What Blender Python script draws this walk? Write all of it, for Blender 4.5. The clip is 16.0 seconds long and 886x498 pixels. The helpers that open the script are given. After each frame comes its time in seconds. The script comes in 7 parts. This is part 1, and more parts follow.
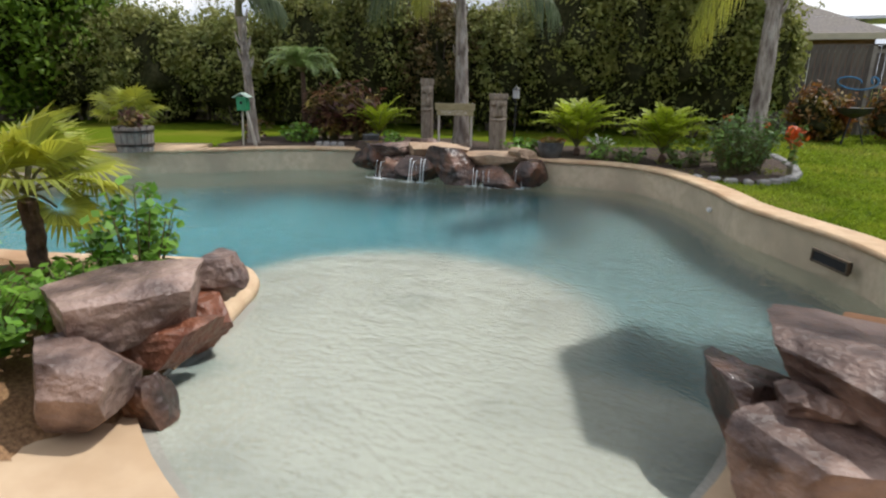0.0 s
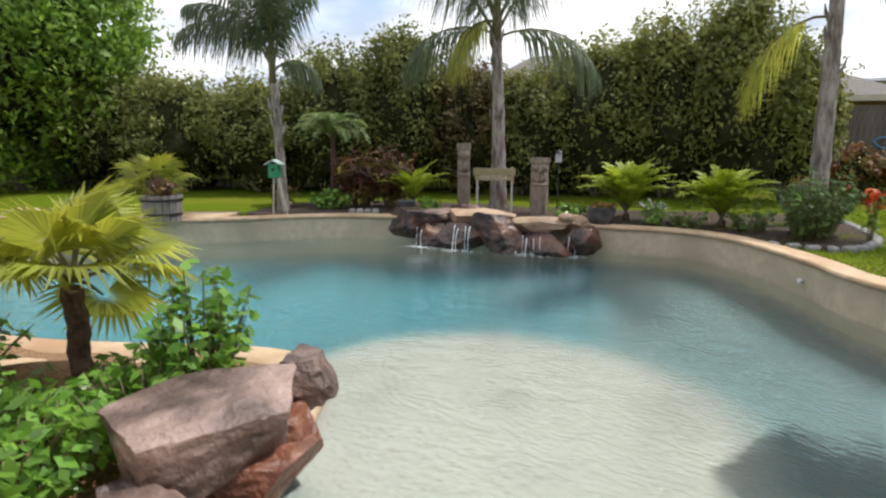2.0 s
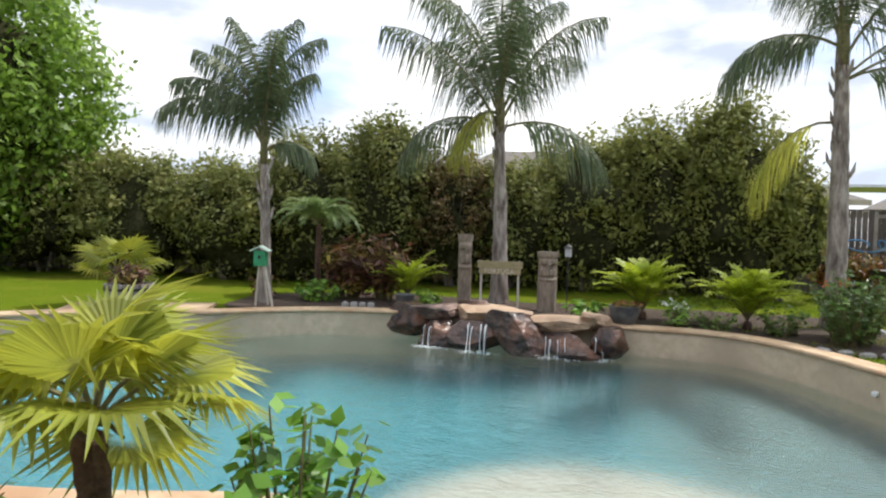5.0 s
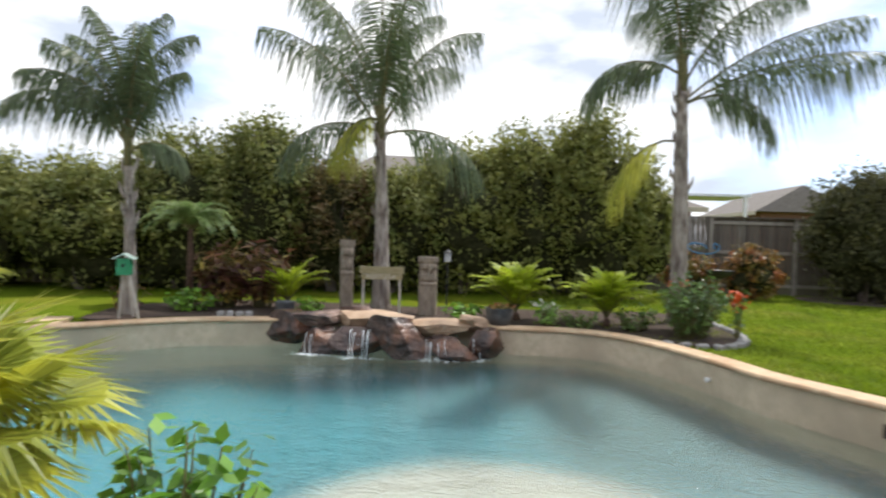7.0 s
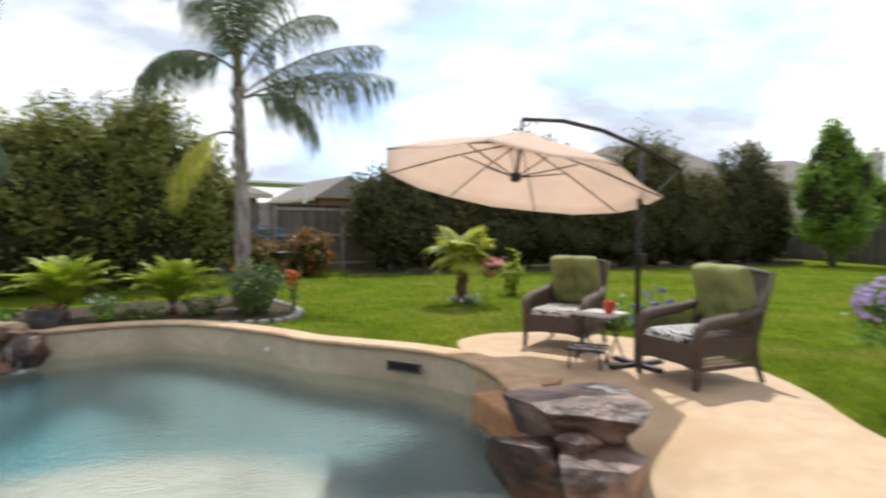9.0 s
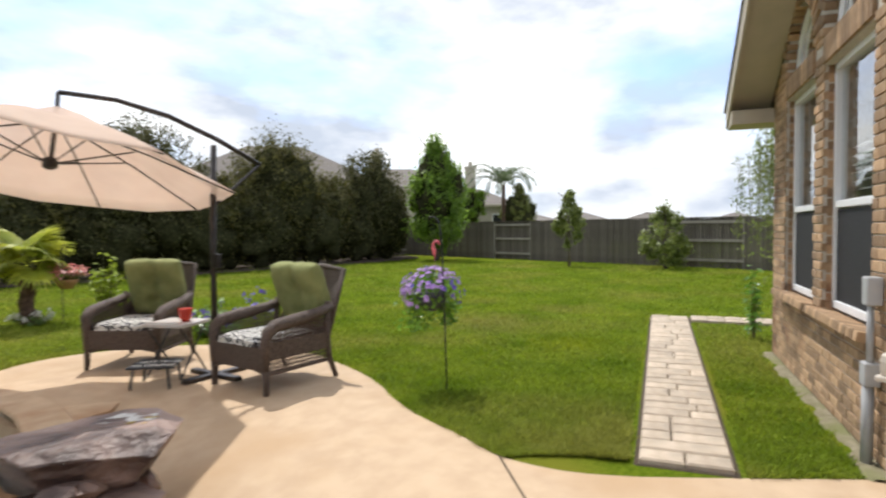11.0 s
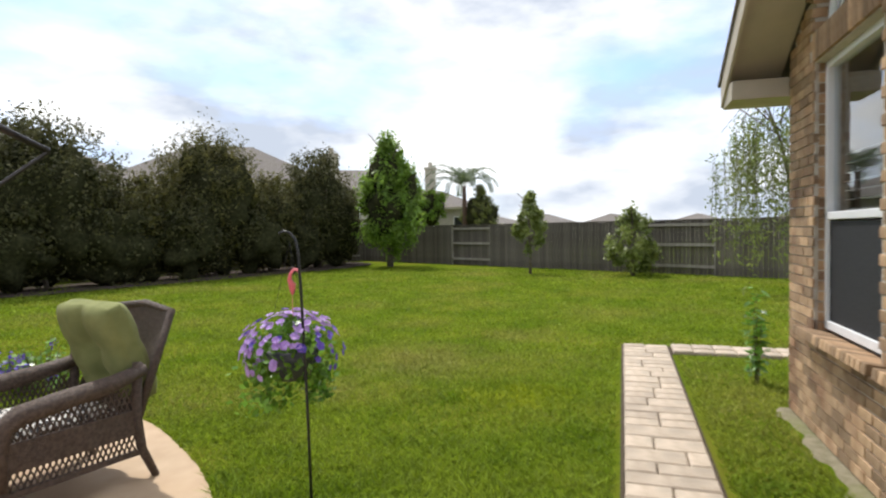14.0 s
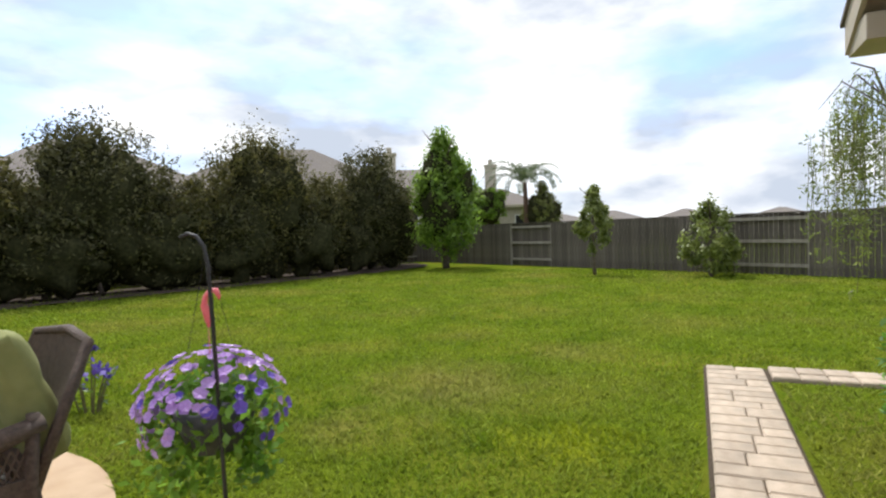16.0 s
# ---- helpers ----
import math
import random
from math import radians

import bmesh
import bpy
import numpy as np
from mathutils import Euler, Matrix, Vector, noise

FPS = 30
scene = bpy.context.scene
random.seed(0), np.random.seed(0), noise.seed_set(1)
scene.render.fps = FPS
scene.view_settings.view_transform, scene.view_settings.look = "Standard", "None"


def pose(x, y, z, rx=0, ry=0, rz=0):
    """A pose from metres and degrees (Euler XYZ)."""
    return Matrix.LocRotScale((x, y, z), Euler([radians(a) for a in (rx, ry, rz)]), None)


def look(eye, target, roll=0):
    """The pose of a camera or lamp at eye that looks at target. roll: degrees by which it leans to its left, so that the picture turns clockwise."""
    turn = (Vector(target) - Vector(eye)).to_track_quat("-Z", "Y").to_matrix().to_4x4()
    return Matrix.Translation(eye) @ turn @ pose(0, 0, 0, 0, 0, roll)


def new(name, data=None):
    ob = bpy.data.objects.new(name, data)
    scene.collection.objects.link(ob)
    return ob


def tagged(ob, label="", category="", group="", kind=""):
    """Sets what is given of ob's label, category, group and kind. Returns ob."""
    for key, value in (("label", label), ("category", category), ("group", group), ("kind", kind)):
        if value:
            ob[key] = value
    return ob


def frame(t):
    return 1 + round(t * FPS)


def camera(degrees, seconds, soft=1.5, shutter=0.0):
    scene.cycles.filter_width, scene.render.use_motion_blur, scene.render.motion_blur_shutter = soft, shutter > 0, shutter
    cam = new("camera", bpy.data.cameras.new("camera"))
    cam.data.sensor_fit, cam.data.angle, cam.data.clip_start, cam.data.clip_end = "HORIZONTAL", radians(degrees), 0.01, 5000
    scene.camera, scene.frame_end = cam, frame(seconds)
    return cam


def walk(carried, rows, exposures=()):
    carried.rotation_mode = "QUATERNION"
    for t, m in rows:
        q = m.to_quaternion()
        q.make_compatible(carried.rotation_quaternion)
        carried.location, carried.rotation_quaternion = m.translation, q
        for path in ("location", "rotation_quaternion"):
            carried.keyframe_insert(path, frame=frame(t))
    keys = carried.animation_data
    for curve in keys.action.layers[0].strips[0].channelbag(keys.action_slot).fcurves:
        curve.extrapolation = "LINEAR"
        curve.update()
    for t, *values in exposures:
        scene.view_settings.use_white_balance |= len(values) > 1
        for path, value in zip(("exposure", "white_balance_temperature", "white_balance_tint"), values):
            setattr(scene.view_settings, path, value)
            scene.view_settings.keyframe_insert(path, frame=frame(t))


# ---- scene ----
cam = camera(75.0, 16.0, soft=2.2, shutter=0.6)
PATH = [
    (0, (1.095, -0.992, 1.375), (0.051, 0.615, 0.805), 0.7),
    (0.5, (0.876, -0.888, 1.373), (-0.182, 0.72, 0.832), 0.1),
    (1, (0.669, -0.782, 1.372), (-0.423, 0.819, 0.876), -0.4),
    (1.5, (0.344, -0.726, 1.355), (-0.734, 0.902, 0.924), 0.3),
    (2, (0.116, -0.817, 1.367), (-0.962, 0.828, 1.003), 0.1),
    (2.5, (-0.181, -0.74, 1.347), (-1.266, 0.913, 1.048), 0.2),
    (3, (-0.431, -0.637, 1.313), (-1.517, 1.026, 1.082), 0.8),
    (3.5, (-0.766, -0.683, 1.356), (-1.796, 1.022, 1.179), 1.3),
    (6, (-1.305, -0.585, 1.365), (-2.139, 1.233, 1.348), 2.0),
    (6.5, (-1.294, -0.662, 1.378), (-2.016, 1.203, 1.355), 2.0),
    (7, (-1.214, -0.763, 1.427), (-1.763, 1.16, 1.39), 1.7),
    (7.5, (-1.145, -0.916, 1.483), (-1.438, 1.061, 1.432), 1.8),
    (8, (-1.222, -1.062, 1.493), (-1.158, 0.936, 1.432), 1.0),
    (8.5, (-1.177, -1.328, 1.497), (-0.707, 0.615, 1.44), 0.7),
    (9, (-1.076, -1.371, 1.478), (-0.247, 0.448, 1.409), 0.1),
    (9.5, (-0.896, -1.537, 1.486), (0.245, 0.103, 1.4), -0.2),
    (10, (-0.709, -1.559, 1.427), (0.696, -0.138, 1.35), -0.6),
    (12.3, (0.603, -1.373, 1.535), (2.421, -0.543, 1.451), -0.4),
    (12.5, (0.724, -1.318, 1.551), (2.549, -0.503, 1.463), -0.6),
    (13, (1.014, -1.218, 1.545), (2.833, -0.391, 1.463), -0.7),
    (13.5, (1.401, -1.192, 1.562), (3.183, -0.289, 1.486), -1.0),
    (14, (1.730, -1.022, 1.546), (3.481, -0.057, 1.485), -0.8),
    (14.5, (1.998, -0.861, 1.559), (3.724, 0.148, 1.502), -0.9),
    (15, (2.373, -0.784, 1.557), (4.053, 0.299, 1.505), -1.0),
    (15.5, (2.681, -0.738, 1.554), (4.328, 0.397, 1.497), -1.1),
    (16, (2.894, -0.714, 1.537), (4.526, 0.441, 1.479), -1.7),
]
walk(cam, [(t, look(e, g, r)) for t, e, g, r in PATH], [(0.0, 0.30), (1.5, 0.40), (3.5, 0.62), (7.0, 0.62), (9.5, 0.50), (12.5, 0.43), (16.0, 0.40)])

SUN_TO = Vector((0.30, 0.42, 0.86)).normalized()
world = bpy.data.worlds.new("sky")
scene.world = world
world.use_nodes = True
wn, wl = world.node_tree.nodes, world.node_tree.links
wn.clear()
w_out, w_bg = wn.new("ShaderNodeOutputWorld"), wn.new("ShaderNodeBackground")
w_sky = wn.new("ShaderNodeTexSky")
w_sky.sky_type, w_sky.sun_disc = "NISHITA", False
w_sky.sun_elevation = math.asin(SUN_TO.z)
w_sky.sun_rotation = math.atan2(SUN_TO.x, SUN_TO.y)
w_sky.air_density, w_sky.dust_density = 1.0, 1.5
w_co, w_map = wn.new("ShaderNodeTexCoord"), wn.new("ShaderNodeMapping")
w_map.inputs["Scale"].default_value = (1.0, 1.0, 2.6)
w_map.inputs["Location"].default_value = (0.35, 0.1, 0.2)
w_noise, w_ramp, w_mix = wn.new("ShaderNodeTexNoise"), wn.new("ShaderNodeValToRGB"), wn.new("ShaderNodeMixRGB")
w_noise.inputs["Scale"].default_value, w_noise.inputs["Detail"].default_value = 2.1, 7.0
w_noise.inputs["Roughness"].default_value = 0.52
w_ramp.color_ramp.elements[0].position, w_ramp.color_ramp.elements[1].position = 0.27, 0.50
w_noise2, w_ramp2 = wn.new("ShaderNodeTexNoise"), wn.new("ShaderNodeValToRGB")
w_noise2.inputs["Scale"].default_value, w_noise2.inputs["Detail"].default_value = 4.5, 6.0
w_ramp2.color_ramp.elements[0].color, w_ramp2.color_ramp.elements[1].color = (3.5, 3.9, 4.6, 1), (7.6, 7.6, 7.6, 1)
w_ramp2.color_ramp.elements[0].position, w_ramp2.color_ramp.elements[1].position = 0.38, 0.64
w_blue = wn.new("ShaderNodeMixRGB")
w_blue.blend_type = "MULTIPLY"
w_blue.inputs["Fac"].default_value, w_blue.inputs["Color2"].default_value = 1.0, (0.95, 1.12, 1.5, 1)
wl.new(w_co.outputs["Generated"], w_map.inputs["Vector"])
wl.new(w_map.outputs["Vector"], w_noise.inputs["Vector"])
wl.new(w_map.outputs["Vector"], w_noise2.inputs["Vector"])
wl.new(w_noise.outputs["Fac"], w_ramp.inputs["Fac"])
wl.new(w_noise2.outputs["Fac"], w_ramp2.inputs["Fac"])
wl.new(w_ramp.outputs["Color"], w_mix.inputs["Fac"])
wl.new(w_sky.outputs["Color"], w_blue.inputs["Color1"])
wl.new(w_blue.outputs["Color"], w_mix.inputs["Color1"])
wl.new(w_ramp2.outputs["Color"], w_mix.inputs["Color2"])
wl.new(w_mix.outputs["Color"], w_bg.inputs["Color"])
w_bg.inputs["Strength"].default_value = 0.14
wl.new(w_bg.outputs["Background"], w_out.inputs["Surface"])

sun = new("sun", bpy.data.lights.new("sun", "SUN"))
sun.data.energy, sun.data.angle, sun.data.color = 3.0, radians(1.2), (1.0, 0.965, 0.915)
sun.matrix_world = look(SUN_TO * 60, (0, 0, 0))


# ---- materials ----
def mat(name, c1, c2=None, scale=6.0, rough=0.7, bump=0.0, bscale=40.0, metal=0.0, c3=None, scale3=1.2, vary=0.0, island=0.0,
        trans=0.0, spec=0.5, bdist=0.02, detail=6.0, stretch=(1, 1, 1), coords="Object"):
    """Two colours mixed by noise, a third at a larger scale, fine bump, and a shift of value per object or per island."""
    m = bpy.data.materials.new(name)
    m.use_nodes = True
    n, l = m.node_tree.nodes, m.node_tree.links
    b = n["Principled BSDF"]
    b.inputs["Roughness"].default_value, b.inputs["Metallic"].default_value = rough, metal
    b.inputs["Specular IOR Level"].default_value = spec
    co, mp = n.new("ShaderNodeTexCoord"), n.new("ShaderNodeMapping")
    mp.inputs["Scale"].default_value = stretch
    l.new(co.outputs[coords], mp.inputs["Vector"])
    nz, rp = n.new("ShaderNodeTexNoise"), n.new("ShaderNodeValToRGB")
    nz.inputs["Scale"].default_value, nz.inputs["Detail"].default_value = scale, detail
    l.new(mp.outputs["Vector"], nz.inputs["Vector"])
    l.new(nz.outputs["Fac"], rp.inputs["Fac"])
    rp.color_ramp.elements[0].position, rp.color_ramp.elements[1].position = 0.35, 0.65
    rp.color_ramp.elements[0].color, rp.color_ramp.elements[1].color = (*c1, 1), (*(c2 or c1), 1)
    col = rp.outputs["Color"]
    if c3:
        n3, r3, mx = n.new("ShaderNodeTexNoise"), n.new("ShaderNodeValToRGB"), n.new("ShaderNodeMixRGB")
        n3.inputs["Scale"].default_value, n3.inputs["Detail"].default_value = scale3, 5.0
        r3.color_ramp.elements[0].position, r3.color_ramp.elements[1].position = 0.48, 0.68
        l.new(mp.outputs["Vector"], n3.inputs["Vector"])
        l.new(n3.outputs["Fac"], r3.inputs["Fac"])
        l.new(r3.outputs["Color"], mx.inputs["Fac"])
        l.new(col, mx.inputs["Color1"])
        mx.inputs["Color2"].default_value = (*c3, 1)
        col = mx.outputs["Color"]
    if vary or island:
        hsv, mr = n.new("ShaderNodeHueSaturation"), n.new("ShaderNodeMapRange")
        src = n.new("ShaderNodeNewGeometry").outputs["Random Per Island"] if island else n.new("ShaderNodeObjectInfo").outputs["Random"]
        amount = island or vary
        mr.inputs["To Min"].default_value, mr.inputs["To Max"].default_value = 1 - amount, 1 + amount
        l.new(src, mr.inputs["Value"])
        l.new(mr.outputs["Result"], hsv.inputs["Value"])
        l.new(col, hsv.inputs["Color"])
        col = hsv.outputs["Color"]
    l.new(col, b.inputs["Base Color"])
    if bump:
        nb, bp = n.new("ShaderNodeTexNoise"), n.new("ShaderNodeBump")
        nb.inputs["Scale"].default_value, nb.inputs["Detail"].default_value = bscale, 8.0
        bp.inputs["Strength"].default_value, bp.inputs["Distance"].default_value = bump, bdist
        l.new(mp.outputs["Vector"], nb.inputs["Vector"])
        l.new(nb.outputs["Fac"], bp.inputs["Height"])
        l.new(bp.outputs["Normal"], b.inputs["Normal"])
    if trans:
        tr, ad = n.new("ShaderNodeBsdfTranslucent"), n.new("ShaderNodeMixShader")
        ad.inputs["Fac"].default_value = trans
        l.new(col, tr.inputs["Color"])
        l.new(b.outputs["BSDF"], ad.inputs[1])
        l.new(tr.outputs["BSDF"], ad.inputs[2])
        l.new(ad.outputs["Shader"], n["Material Output"].inputs["Surface"])
    return m


def leafmat(name, c1, c2, island=0.35, trans=0.35, rough=0.45):
    return mat(name, c1, c2, scale=2.2, rough=rough, island=island, trans=trans)


M = {}
M["grass"] = mat("grass_ground", (0.078, 0.120, 0.009), (0.135, 0.180, 0.015), scale=26, rough=1.0, bump=0.7, bscale=160, c3=(0.165, 0.172, 0.022), scale3=0.55, spec=0.0)
M["blade"] = mat("grass_blades", (0.142, 0.220, 0.009), (0.252, 0.325, 0.024), scale=1.1, rough=0.9, island=0.4, trans=0.45, c3=(0.285, 0.295, 0.05), scale3=0.42)


def patch(m, centre, radius, colour, strength):
    """A worn or yellowed patch of the lawn with a ragged edge."""
    n, l = m.node_tree.nodes, m.node_tree.links
    b = n["Principled BSDF"]
    old = b.inputs["Base Color"].links[0].from_socket
    co, fl, ds, nz, ad, mr, mx = (n.new(k) for k in ("ShaderNodeTexCoord", "ShaderNodeVectorMath", "ShaderNodeVectorMath", "ShaderNodeTexNoise", "ShaderNodeMath", "ShaderNodeMapRange", "ShaderNodeMixRGB"))
    fl.operation, ds.operation, ad.operation = "MULTIPLY", "DISTANCE", "MULTIPLY_ADD"
    fl.inputs[1].default_value, ds.inputs[1].default_value = (1, 1, 0), (*centre, 0)
    nz.inputs["Scale"].default_value, nz.inputs["Detail"].default_value = 2.6, 6.0
    ad.inputs[1].default_value = 1.6 * radius
    mr.inputs["From Min"].default_value, mr.inputs["From Max"].default_value = 0.9 * radius, 1.9 * radius
    mr.inputs["To Min"].default_value, mr.inputs["To Max"].default_value = strength, 0.0
    l.new(co.outputs["Object"], fl.inputs[0])
    l.new(fl.outputs["Vector"], ds.inputs[0])
    l.new(co.outputs["Object"], nz.inputs["Vector"])
    l.new(nz.outputs["Fac"], ad.inputs[0])
    l.new(ds.outputs["Value"], ad.inputs[2])
    l.new(ad.outputs["Value"], mr.inputs["Value"])
    l.new(mr.outputs["Result"], mx.inputs["Fac"])
    l.new(old, mx.inputs["Color1"])
    mx.inputs["Color2"].default_value = (*colour, 1)
    for link in list(old.links):
        if link.to_node != mx:
            l.new(mx.outputs["Color"], link.to_socket)


for key in ("grass", "blade"):
    patch(M[key], (6.75, 0.95), 0.55, (0.27, 0.30, 0.012), 0.6)
    patch(M[key], (7.6, 2.6), 1.1, (0.26, 0.22, 0.07), 0.5)
    patch(M[key], (6.2, 2.6), 0.5, (0.24, 0.21, 0.06), 0.45)
    patch(M[key], (9.6, 2.2), 0.7, (0.25, 0.22, 0.06), 0.4)
M["deck"] = mat("tan_concrete", (0.46, 0.33, 0.212), (0.53, 0.39, 0.255), scale=5, rough=0.85, bump=0.25, bscale=220, c3=(0.44, 0.30, 0.175), scale3=0.9)
M["coping"] = mat("coping_concrete", (0.47, 0.33, 0.205), (0.57, 0.42, 0.27), scale=7, rough=0.8, bump=0.3, bscale=150, c3=(0.40, 0.24, 0.13), scale3=1.4)
M["plaster"] = mat("beige_pool_plaster", (0.52, 0.42, 0.29), (0.62, 0.51, 0.37), scale=9, rough=0.85, bump=0.25, bscale=120, c3=(0.43, 0.35, 0.25), scale3=1.0)
M["shelf"] = mat("sandy_shelf_plaster", (0.275, 0.266, 0.23), (0.335, 0.325, 0.285), scale=40, rough=0.95, c3=(0.24, 0.234, 0.205), scale3=1.1)
M["basin"] = mat("plaster_with_water_tint", (0.275, 0.266, 0.23), (0.335, 0.325, 0.285), scale=40, rough=0.95, c3=(0.24, 0.234, 0.205), scale3=1.1)
# past the sandy shelf the water's blue depth tint is painted on the floor
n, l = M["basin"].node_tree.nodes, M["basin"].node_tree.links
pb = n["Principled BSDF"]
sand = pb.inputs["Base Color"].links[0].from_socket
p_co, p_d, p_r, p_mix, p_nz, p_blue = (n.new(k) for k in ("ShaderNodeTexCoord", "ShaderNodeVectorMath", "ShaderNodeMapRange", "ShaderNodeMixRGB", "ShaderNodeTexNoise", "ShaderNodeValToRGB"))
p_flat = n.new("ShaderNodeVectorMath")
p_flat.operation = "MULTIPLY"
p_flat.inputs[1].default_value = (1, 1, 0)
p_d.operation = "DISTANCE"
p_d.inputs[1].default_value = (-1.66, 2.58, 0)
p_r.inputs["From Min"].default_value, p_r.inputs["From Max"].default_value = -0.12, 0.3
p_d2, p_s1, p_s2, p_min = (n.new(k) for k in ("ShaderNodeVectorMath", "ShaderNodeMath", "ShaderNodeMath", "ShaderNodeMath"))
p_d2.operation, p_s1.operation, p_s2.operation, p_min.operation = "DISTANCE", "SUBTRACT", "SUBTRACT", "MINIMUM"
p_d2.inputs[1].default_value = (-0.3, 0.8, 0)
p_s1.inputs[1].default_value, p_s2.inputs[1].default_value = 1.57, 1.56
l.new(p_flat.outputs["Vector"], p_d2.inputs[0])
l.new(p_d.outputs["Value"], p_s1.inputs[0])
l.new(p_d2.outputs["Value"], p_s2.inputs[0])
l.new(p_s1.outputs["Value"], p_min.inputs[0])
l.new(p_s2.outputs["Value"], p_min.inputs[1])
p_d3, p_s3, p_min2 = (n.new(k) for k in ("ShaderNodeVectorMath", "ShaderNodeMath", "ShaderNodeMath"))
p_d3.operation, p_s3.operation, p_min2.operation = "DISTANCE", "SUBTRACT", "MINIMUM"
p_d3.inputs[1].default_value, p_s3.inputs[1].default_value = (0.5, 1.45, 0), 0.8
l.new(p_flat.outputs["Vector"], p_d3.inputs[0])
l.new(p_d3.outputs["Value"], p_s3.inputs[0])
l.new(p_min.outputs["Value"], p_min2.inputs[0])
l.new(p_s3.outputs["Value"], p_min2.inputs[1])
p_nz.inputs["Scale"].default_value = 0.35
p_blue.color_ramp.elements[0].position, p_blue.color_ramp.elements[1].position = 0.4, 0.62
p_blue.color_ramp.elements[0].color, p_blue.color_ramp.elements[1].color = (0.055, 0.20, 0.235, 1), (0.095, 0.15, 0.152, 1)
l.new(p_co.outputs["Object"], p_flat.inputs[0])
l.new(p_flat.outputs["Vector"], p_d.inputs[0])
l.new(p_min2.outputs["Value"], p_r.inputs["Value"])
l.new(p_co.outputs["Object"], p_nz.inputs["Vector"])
# tint runs greyer towards +x, painting shade and grey sky reflection
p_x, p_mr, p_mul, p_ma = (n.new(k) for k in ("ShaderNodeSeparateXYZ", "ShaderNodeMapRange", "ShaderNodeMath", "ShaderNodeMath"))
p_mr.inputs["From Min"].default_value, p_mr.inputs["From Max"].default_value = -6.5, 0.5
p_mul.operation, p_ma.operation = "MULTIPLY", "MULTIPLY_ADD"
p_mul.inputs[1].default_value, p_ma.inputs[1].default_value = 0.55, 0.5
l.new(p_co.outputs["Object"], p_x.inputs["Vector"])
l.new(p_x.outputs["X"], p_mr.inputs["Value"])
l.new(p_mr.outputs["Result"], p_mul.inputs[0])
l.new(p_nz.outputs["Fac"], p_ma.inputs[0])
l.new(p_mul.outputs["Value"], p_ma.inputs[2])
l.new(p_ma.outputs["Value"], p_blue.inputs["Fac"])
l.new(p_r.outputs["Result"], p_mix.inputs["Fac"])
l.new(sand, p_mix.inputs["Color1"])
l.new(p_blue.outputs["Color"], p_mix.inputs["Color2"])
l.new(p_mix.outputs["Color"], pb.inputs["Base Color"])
M["skimmer"] = mat("brown_skimmer_plastic", (0.075, 0.05, 0.033), (0.11, 0.078, 0.05), scale=9, rough=0.5)
M["flag"] = mat("red_flagstone", (0.33, 0.16, 0.075), (0.44, 0.235, 0.12), scale=7, rough=0.8, bump=0.35, bscale=60)
M["brick"] = mat("house_brick", (0.32, 0.20, 0.11), (0.46, 0.315, 0.19), scale=9, rough=0.9, bump=0.5, bscale=90, c3=(0.24, 0.13, 0.07), scale3=3.0, vary=0.4)
M["brick_far"] = mat("brown_brick_far", (0.20, 0.10, 0.07), (0.27, 0.14, 0.09), scale=8, rough=0.9, bump=0.4, bscale=30)
M["mortar"] = mat("mortar", (0.48, 0.44, 0.37), (0.58, 0.53, 0.45), scale=20, rough=0.95, bump=0.4, bscale=160)
M["white"] = mat("white_vinyl", (0.74, 0.75, 0.76), (0.80, 0.81, 0.82), scale=4, rough=0.4)
M["soffit"] = mat("beige_painted_trim", (0.42, 0.37, 0.28), (0.49, 0.43, 0.33), scale=3, rough=0.6, bump=0.1, bscale=50)
M["shingle"] = mat("grey_brown_shingle", (0.13, 0.115, 0.10), (0.22, 0.195, 0.17), scale=14, rough=0.95, bump=0.6, bscale=40, c3=(0.17, 0.15, 0.14))
M["fence"] = mat("weathered_fence_wood", (0.095, 0.08, 0.07), (0.16, 0.138, 0.118), scale=5, rough=0.95, bump=0.4, bscale=40, vary=0.25, stretch=(6, 6, 0.7))
M["rail"] = mat("fence_rail_wood", (0.27, 0.24, 0.21), (0.38, 0.345, 0.305), scale=6, rough=0.95, bump=0.3, bscale=40)
M["rock"] = mat("brown_boulder", (0.055, 0.033, 0.028), (0.24, 0.158, 0.128), scale=3.6, rough=0.44, bump=1.0, bscale=9, bdist=0.06, c3=(0.35, 0.245, 0.20), scale3=2.6, detail=9.0, stretch=(1, 1, 1.15))
M["rock_wet"] = mat("wet_dark_boulder", (0.03, 0.019, 0.017), (0.095, 0.058, 0.046), scale=4, rough=0.22, bump=1.0, bscale=10, bdist=0.05, c3=(0.17, 0.075, 0.04), scale3=2.5)
M["rock_tan"] = mat("tan_slab_rock", (0.33, 0.215, 0.135), (0.52, 0.38, 0.26), scale=4, rough=0.75, bump=0.8, bscale=10, bdist=0.05, c3=(0.36, 0.25, 0.17), scale3=2.0)
M["rock_red"] = mat("rusty_red_rock", (0.12, 0.04, 0.022), (0.25, 0.09, 0.045), scale=4, rough=0.4, bump=1.0, bscale=10, bdist=0.05, c3=(0.11, 0.05, 0.03), scale3=3.0)
M["mulch"] = mat("dark_mulch", (0.035, 0.024, 0.018), (0.085, 0.055, 0.038), scale=40, rough=1.0, bump=1.0, bscale=60)
M["straw"] = mat("dry_leaf_mulch", (0.16, 0.085, 0.04), (0.34, 0.20, 0.10), scale=45, rough=1.0, bump=1.0, bscale=70)
M["paver"] = mat("pale_paver", (0.41, 0.33, 0.245), (0.53, 0.435, 0.335), scale=10, rough=0.9, bump=0.4, bscale=90, vary=0.14, c3=(0.36, 0.30, 0.23), scale3=5)
